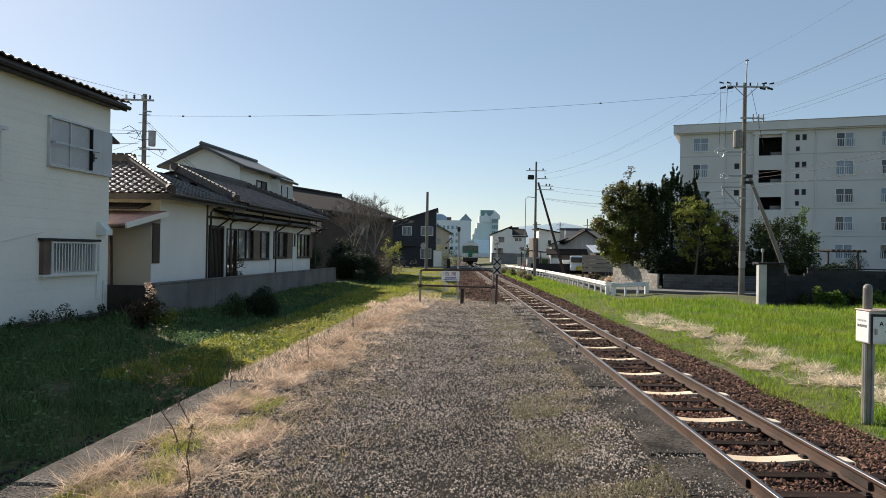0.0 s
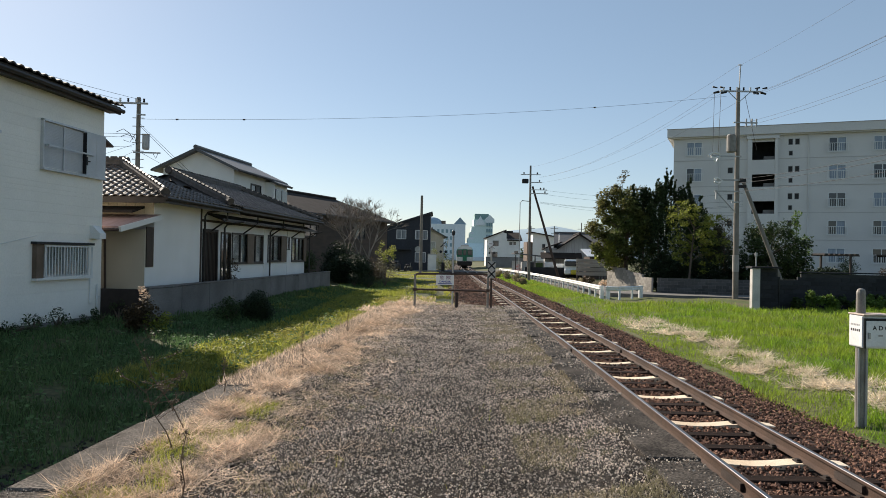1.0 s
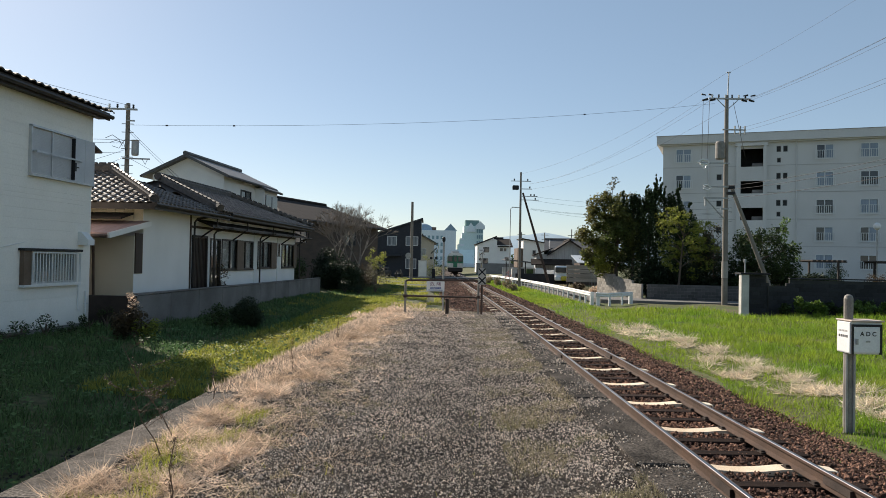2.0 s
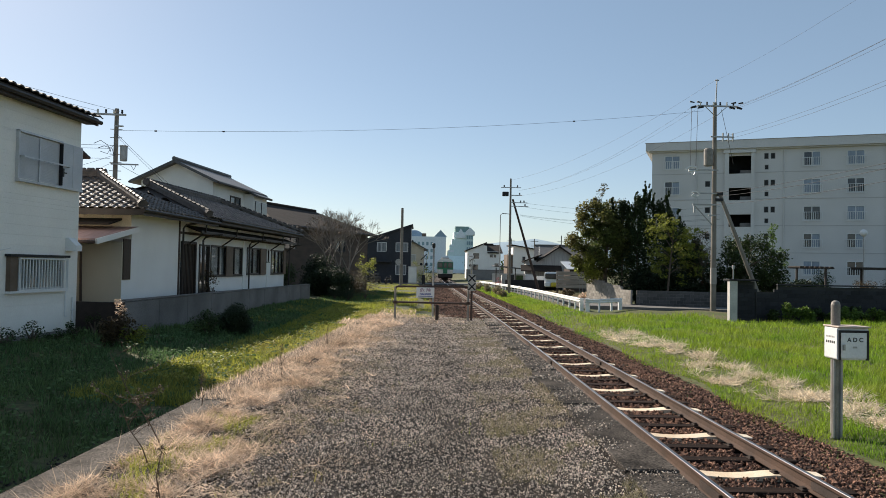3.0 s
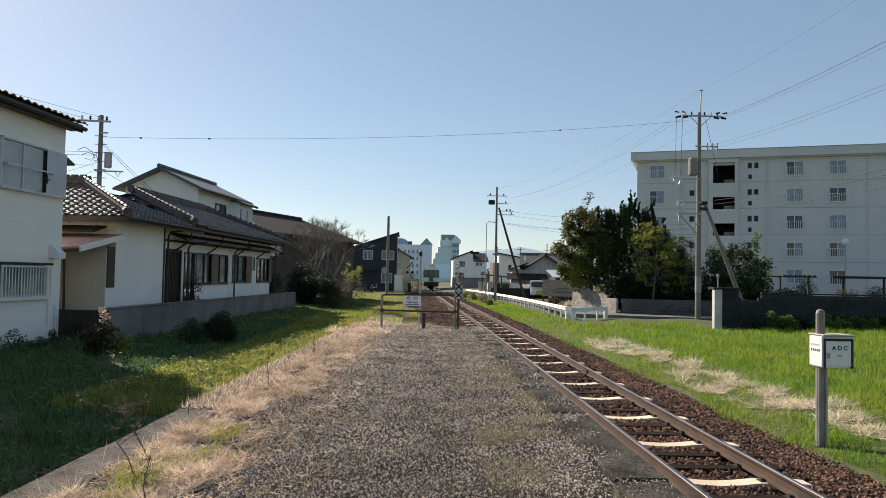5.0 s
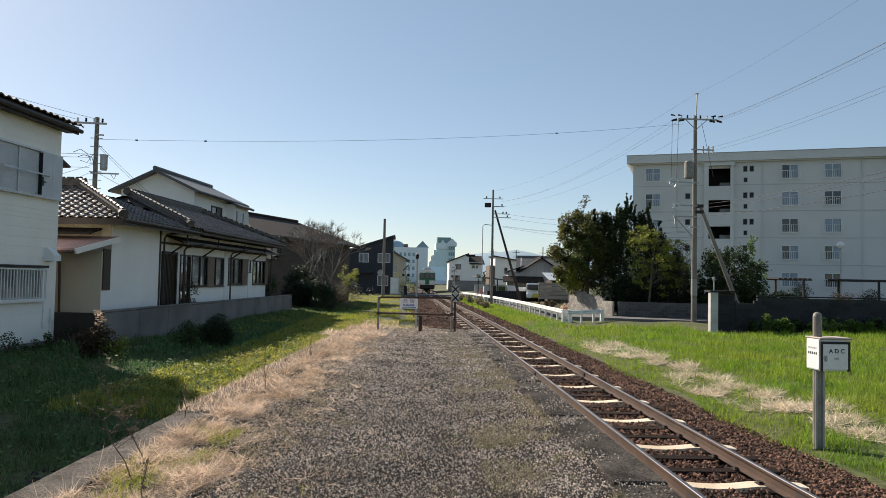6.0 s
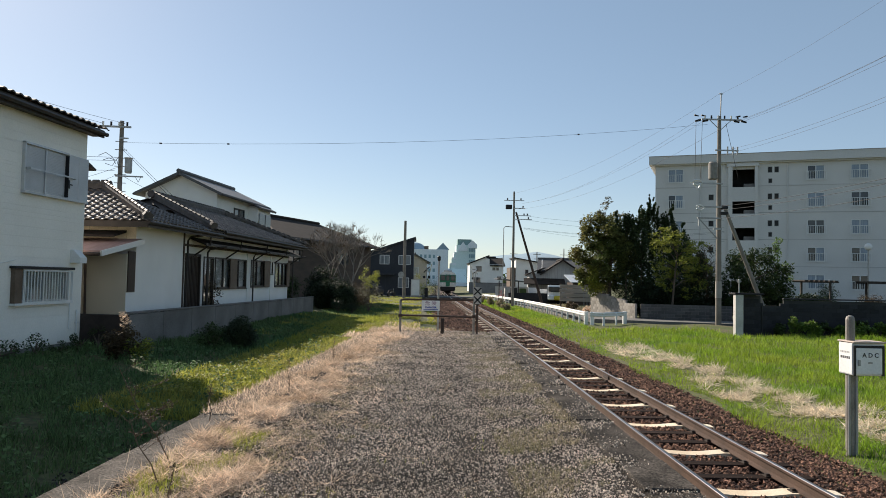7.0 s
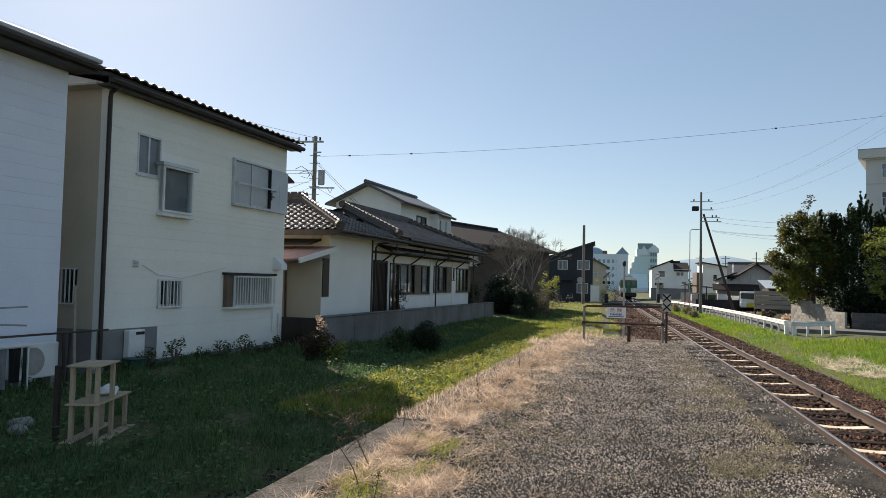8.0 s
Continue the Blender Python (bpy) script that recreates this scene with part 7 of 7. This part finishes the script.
# tall dead stalks on the platform's edge
def stalk(x, y, h, lean_x, seed, branchy):
    q = random.Random(seed)
    s = thing("dead_stalk", pose(x, y, -.02), "thin dry dead weed stalk on the platform", "weed", "dead stalks")
    bm = bmesh.new()
    top = Vector((lean_x, 0, h))
    pts = [Vector((0, 0, 0)).lerp(top, t) + Vector((.02 * math.sin(t * 7), 0, 0)) for t in (0, .3, .6, 1)]
    tube(bm, pts, [.006, .005, .004, .002], 5)
    heads = []
    for k in range(9 if branchy else 14):
        t = q.uniform(.45, 1) if branchy else q.uniform(.25, 1)
        p = Vector((0, 0, 0)).lerp(top, t)
        e = p + Vector((q.uniform(-.25, .22), q.uniform(-.1, .1), q.uniform(.02, .16))) * (1 if branchy else .12)
        tube(bm, [p, p.lerp(e, .5) + Vector((0, 0, .015)), e], [.003, .0025, .0015], 4)
        heads.append(tuple(e))
        if branchy:
            for j in range(3):
                f = e + Vector((q.uniform(-.07, .07), q.uniform(-.05, .05), q.uniform(-.01, .07)))
                tube(bm, [p.lerp(e, .7), f], [.002, .001], 4)
                heads.append(tuple(f))
    part("stem", bm, M["stalk"], s)
    leaves("seed_heads", heads, np.full(len(heads), .016), 7, .016, M["stalk"], s)


stalk(-2.18, 6.55, .85, -.50, 1, True)
stalk(-2.15, 6.1, .5, -.25, 2, True)
stalk(-2.45, 8.6, .42, .0, 3, False)
stalk(-1.62, 4.75, .50, .02, 4, False)
stalk(-1.95, 10.8, .5, .0, 5, False)
stalk(-1.75, 14.5, .5, .02, 6, False)

# ---- loose stones ----
# gravel on the platform
x, y = scatter(130000, 3.3, 24, lambda y: left_edge(y) + .75, lambda y: right_edge(y) - .03)
k = rng.random(len(x)) < np.where(x > right_edge(y) - .5, .30 + .55 * smooth_noise(x, y, .9, 41), .95 + .35 * smooth_noise(x, y, 1.1, 44))
x, y = x[k], y[k]
z = np.where(x > right_edge(y) - .47, .004, -.012)
size = .0046 + .00062 * y
pp = np.stack([x, y, z + size * rng.uniform(.1, 1.1, len(x)) + .014 * smooth_noise(x, y, 1.3, 5)], -1)
sz = (size * rng.uniform(.45, 1.6, len(x)))[:, None] * rng.uniform(.6, 1.1, (len(x), 3))
tagged(part("gravel", fast_mesh("gravel", *repeated(STONE_V, STONE_F, pp, spins(len(x)), sz), M["gravel"]), None), "loose grey-brown gravel on the platform", "gravel", kind="stuff")
x, y = scatter(9000, 3.0, 14, lambda y: left_edge(y) + .02, lambda y: left_edge(y) + .55)
k = smooth_noise(x, y, .8, 43) > -.1
x, y = x[k], y[k]
sz = (.0045 * rng.uniform(.5, 1.6, len(x)))[:, None] * rng.uniform(.6, 1.1, (len(x), 3))
tagged(part("grit", fast_mesh("grit", *repeated(STONE_V, STONE_F, np.stack([x, y, 0 * x], -1), spins(len(x)), sz), M["gravel"]), None), "fine grit lying on the platform kerb", "gravel", kind="stuff")
# bare earth and clods at the platform's foot
x, y = scatter(3600, 3.0, 10, lambda y: left_edge(y) - 1.1, lambda y: left_edge(y) - .03)
k = smooth_noise(x, y, .8, 47) > -.2
x, y = x[k], y[k]
tagged(part("clods", stones("clods", np.stack([x, y, ground_z(x, y) + .005], -1), .008, .03, M["clod"]), None), "dark clods of earth and stones below the kerb", "soil", kind="stuff")
# ballast between and beside the rails
x, y = scatter(50000, 3.4, 95, lambda y: track_x(y) - np.where(y < 24.5, 1.24, 3.2), lambda y: track_x(y) + 2.45)
o = x - track_x(y)
z = RAIL_Z + np.interp(o, [-3.2, -2.3, -1.3, -1.1, 1.3, 1.8, 2.45], [-.32, -.25, -.215, -.18, -.18, -.27, -.36])
ph = (y - 8.1) / .622 + .5
ph = (ph - np.floor(ph) - .5) * .622
conc = np.floor((y - 8.1) / .622 + .5) % 3 == 0
k = ~(conc & (np.abs(ph) < .135) & (np.abs(o) < 1.06)) & ~((~conc) & (np.abs(ph) < .09) & (np.abs(o) < 1.0) & (rng.random(len(x)) < .3)) & (np.abs(np.abs(o) - .566) > .075)
x, y, z = x[k], y[k], z[k]
sz = ((.021 + .0008 * y) * rng.uniform(.6, 1.4, len(x)))[:, None] * rng.uniform(.65, 1.1, (len(x), 3))
tagged(part("ballast", fast_mesh("ballast", *repeated(STONE_V, STONE_F, np.stack([x, y, z], -1), spins(len(x)), sz), M["ballast"]), None), "rust-brown crushed stone ballast", "ballast", kind="stuff")


y = rng.uniform(-8, 3.5, 45000)
x = left_edge(y) + .8 + (right_edge(y) - left_edge(y) - .85) * rng.random(45000)
tagged(part("gravel", stones("gravel", np.stack([x, y, 0 * x - .005], -1), .006, .012, M["gravel"]), None), "loose grey-brown gravel on the platform", "gravel", kind="stuff")
y = rng.uniform(-8, 3.6, 7000)
x = track_x(y) - 1.24 + 3.5 * rng.random(7000)
o = x - track_x(y)
k = np.abs(np.abs(o) - .566) > .08
tagged(part("ballast", stones("ballast", np.stack([x, y, RAIL_Z + np.interp(o, [-1.24, 1.3, 2.3], [-.2, -.2, -.34])], -1)[k], .02, .04, M["ballast"]), None), "rust-brown crushed stone ballast", "ballast", kind="stuff")

# ---- pieces of platform, track and walls ----
def along_track(y):
    d = (float(track_x(y + .5)) - float(track_x(y - .5)))
    return pose(float(track_x(y)), y, RAIL_Z, 0, 0, -math.degrees(math.atan(d)))


bm = prism([(-1.0, -.30), (1.0, -.30), (1.0, -.165), (.86, -.148), (.42, -.150), (.2, -.172), (0, -.180), (-.2, -.172), (-.42, -.150), (-.86, -.148), (-1.0, -.165)], -.11, .11)
bmesh.ops.bevel(bm, geom=[e for e in bm.edges if abs(e.verts[0].co.y - e.verts[1].co.y) < 1e-5 and min(v.co.z for v in e.verts) > -.2], offset=.012, segments=1, affect="EDGES")
bmesh.ops.recalc_face_normals(bm, faces=bm.faces)
pc = bpy.data.meshes.new("concrete_sleeper")
bm.to_mesh(pc), bm.free(), pc.materials.append(M["pc"])
bm = bevelled(-1.03, 1.03, -.1, .1, -.29, -.152, .012)
ws = bpy.data.meshes.new("wooden_sleeper")
bm.to_mesh(ws), bm.free(), ws.materials.append(M["wood_sleeper"])
bm = boxes((-.12, .12, -.055, .055, -.150, -.138), (-.105, -.062, -.03, .03, -.14, -.118), (.062, .105, -.03, .03, -.14, -.118))
clip = bpy.data.meshes.new("rail_fastening")
bm.to_mesh(clip), bm.free(), clip.materials.append(M["rust_dark"])
pitch = .622
for k in range(-27, 190):
    y = 8.1 + k * pitch
    conc = k % 3 == 0
    m = along_track(y) @ pose(random.uniform(-.02, .02), 0, 0 if conc else -.004, 0, 0, random.uniform(-.5, .5))
    part("concrete_sleeper" if conc else "wooden_sleeper", pc if conc else ws, None, track, m=m)
    if -8 < k < 60:
        for s in (-.566, .566):
            part("rail_fastening", clip, None, track, m=along_track(y) @ pose(s, 0, 0))
# rail joints near the platform
fish = bpy.data.meshes.new("fishplate")
bm = boxes((-.045, -.012, -.25, .25, -.115, -.045), (.012, .045, -.25, .25, -.115, -.045))
bm.to_mesh(fish), bm.free(), fish.materials.append(M["rust_dark"])
for y in (7.15, 17.1):
    for s in (-.566, .566):
        part("fishplate", fish, None, track, m=along_track(y) @ pose(s, 0, 0))

# kerb slabs
y, k = -15.0, 0
while y < 23.4:
    step = 1.0
    x0, x1 = float(right_edge(y)), float(right_edge(y + step))
    bm = bevelled(-.45, 0, .006, step - .006, -.16, .008 * (k % 3 == 0), .012)
    part("kerb_slab", bm, M["kerb_dark"], platform, m=pose(x0, y, random.uniform(-.012, .004), 0, random.uniform(-.4, .4), -math.degrees(math.atan(x1 - x0))))
    y, k = y + step, k + 1
y = -15.0
while y < 23.4:
    step = 2.0
    x0, x1 = float(left_edge(y)), float(left_edge(y + step))
    part("kerb_slab", bevelled(0, .44, .005, step - .005, -.55, .0, .015), M["kerb"], platform, m=pose(x0, y, random.uniform(-.012, .004), 0, 0, -math.degrees(math.atan((x1 - x0) / step))))
    y += step


def block_courses(parent, length, tops, base, material, bw=.39, bh=.19, thick=.12, gap=.008, limit=300):
    """Running bond; tops is the wall's height along its length."""
    shared = {}
    rows = int((max(t for _, t in tops) - base) / bh + .5)
    part("mortar", boxes(*[(a, b, .012, thick - .012, base, min(ta, tb) - .02) for (a, ta), (b, tb) in zip(tops, tops[1:])]), M["dark_inside"] if material is M["block_black"] else M["concrete"], parent)
    n = 0
    for r in range(rows):
        x = -(r % 2) * bw / 2
        while x < length:
            a, b = max(x, 0), min(x + bw, length)
            top = np.interp((a + b) / 2, [t[0] for t in tops], [t[1] for t in tops])
            if b - a > .05 and base + (r + 1) * bh <= top + .03 and n < limit:
                key = round(b - a, 2)
                if key not in shared:
                    bm = bevelled(gap / 2, b - a - gap / 2, 0, thick, gap / 2, bh - gap / 2, .006)
                    me = bpy.data.meshes.new("block")
                    bm.to_mesh(me), bm.free(), me.materials.append(material)
                    shared[key] = me
                part("block", shared[key], None, parent, m=pose(a, random.uniform(-.004, .004), base + r * bh))
                n += 1
            x += bw
    return n


block_courses(black_wall, 14.4, [(0, 1.28), (.86, 1.28), (.87, .82), (1.9, .82), (1.91, 1.08), (14.4, 1.12)], -.6, M["block_black"])
part("coping", bevelled(1.9, 14.5, -.03, .15, 1.10, 1.16, .01), M["block_black"], black_wall)
part("far_wall", bevelled(14.4, 34, 0, .12, -.6, 1.12, .01), M["block_black"], black_wall)
part("opening_frame", boxes((.9, .95, -.05, 0, -.4, .8)), M["dark_inside"], black_wall)
# this wall's shade is in its darker block colour, the next wall is sunlit
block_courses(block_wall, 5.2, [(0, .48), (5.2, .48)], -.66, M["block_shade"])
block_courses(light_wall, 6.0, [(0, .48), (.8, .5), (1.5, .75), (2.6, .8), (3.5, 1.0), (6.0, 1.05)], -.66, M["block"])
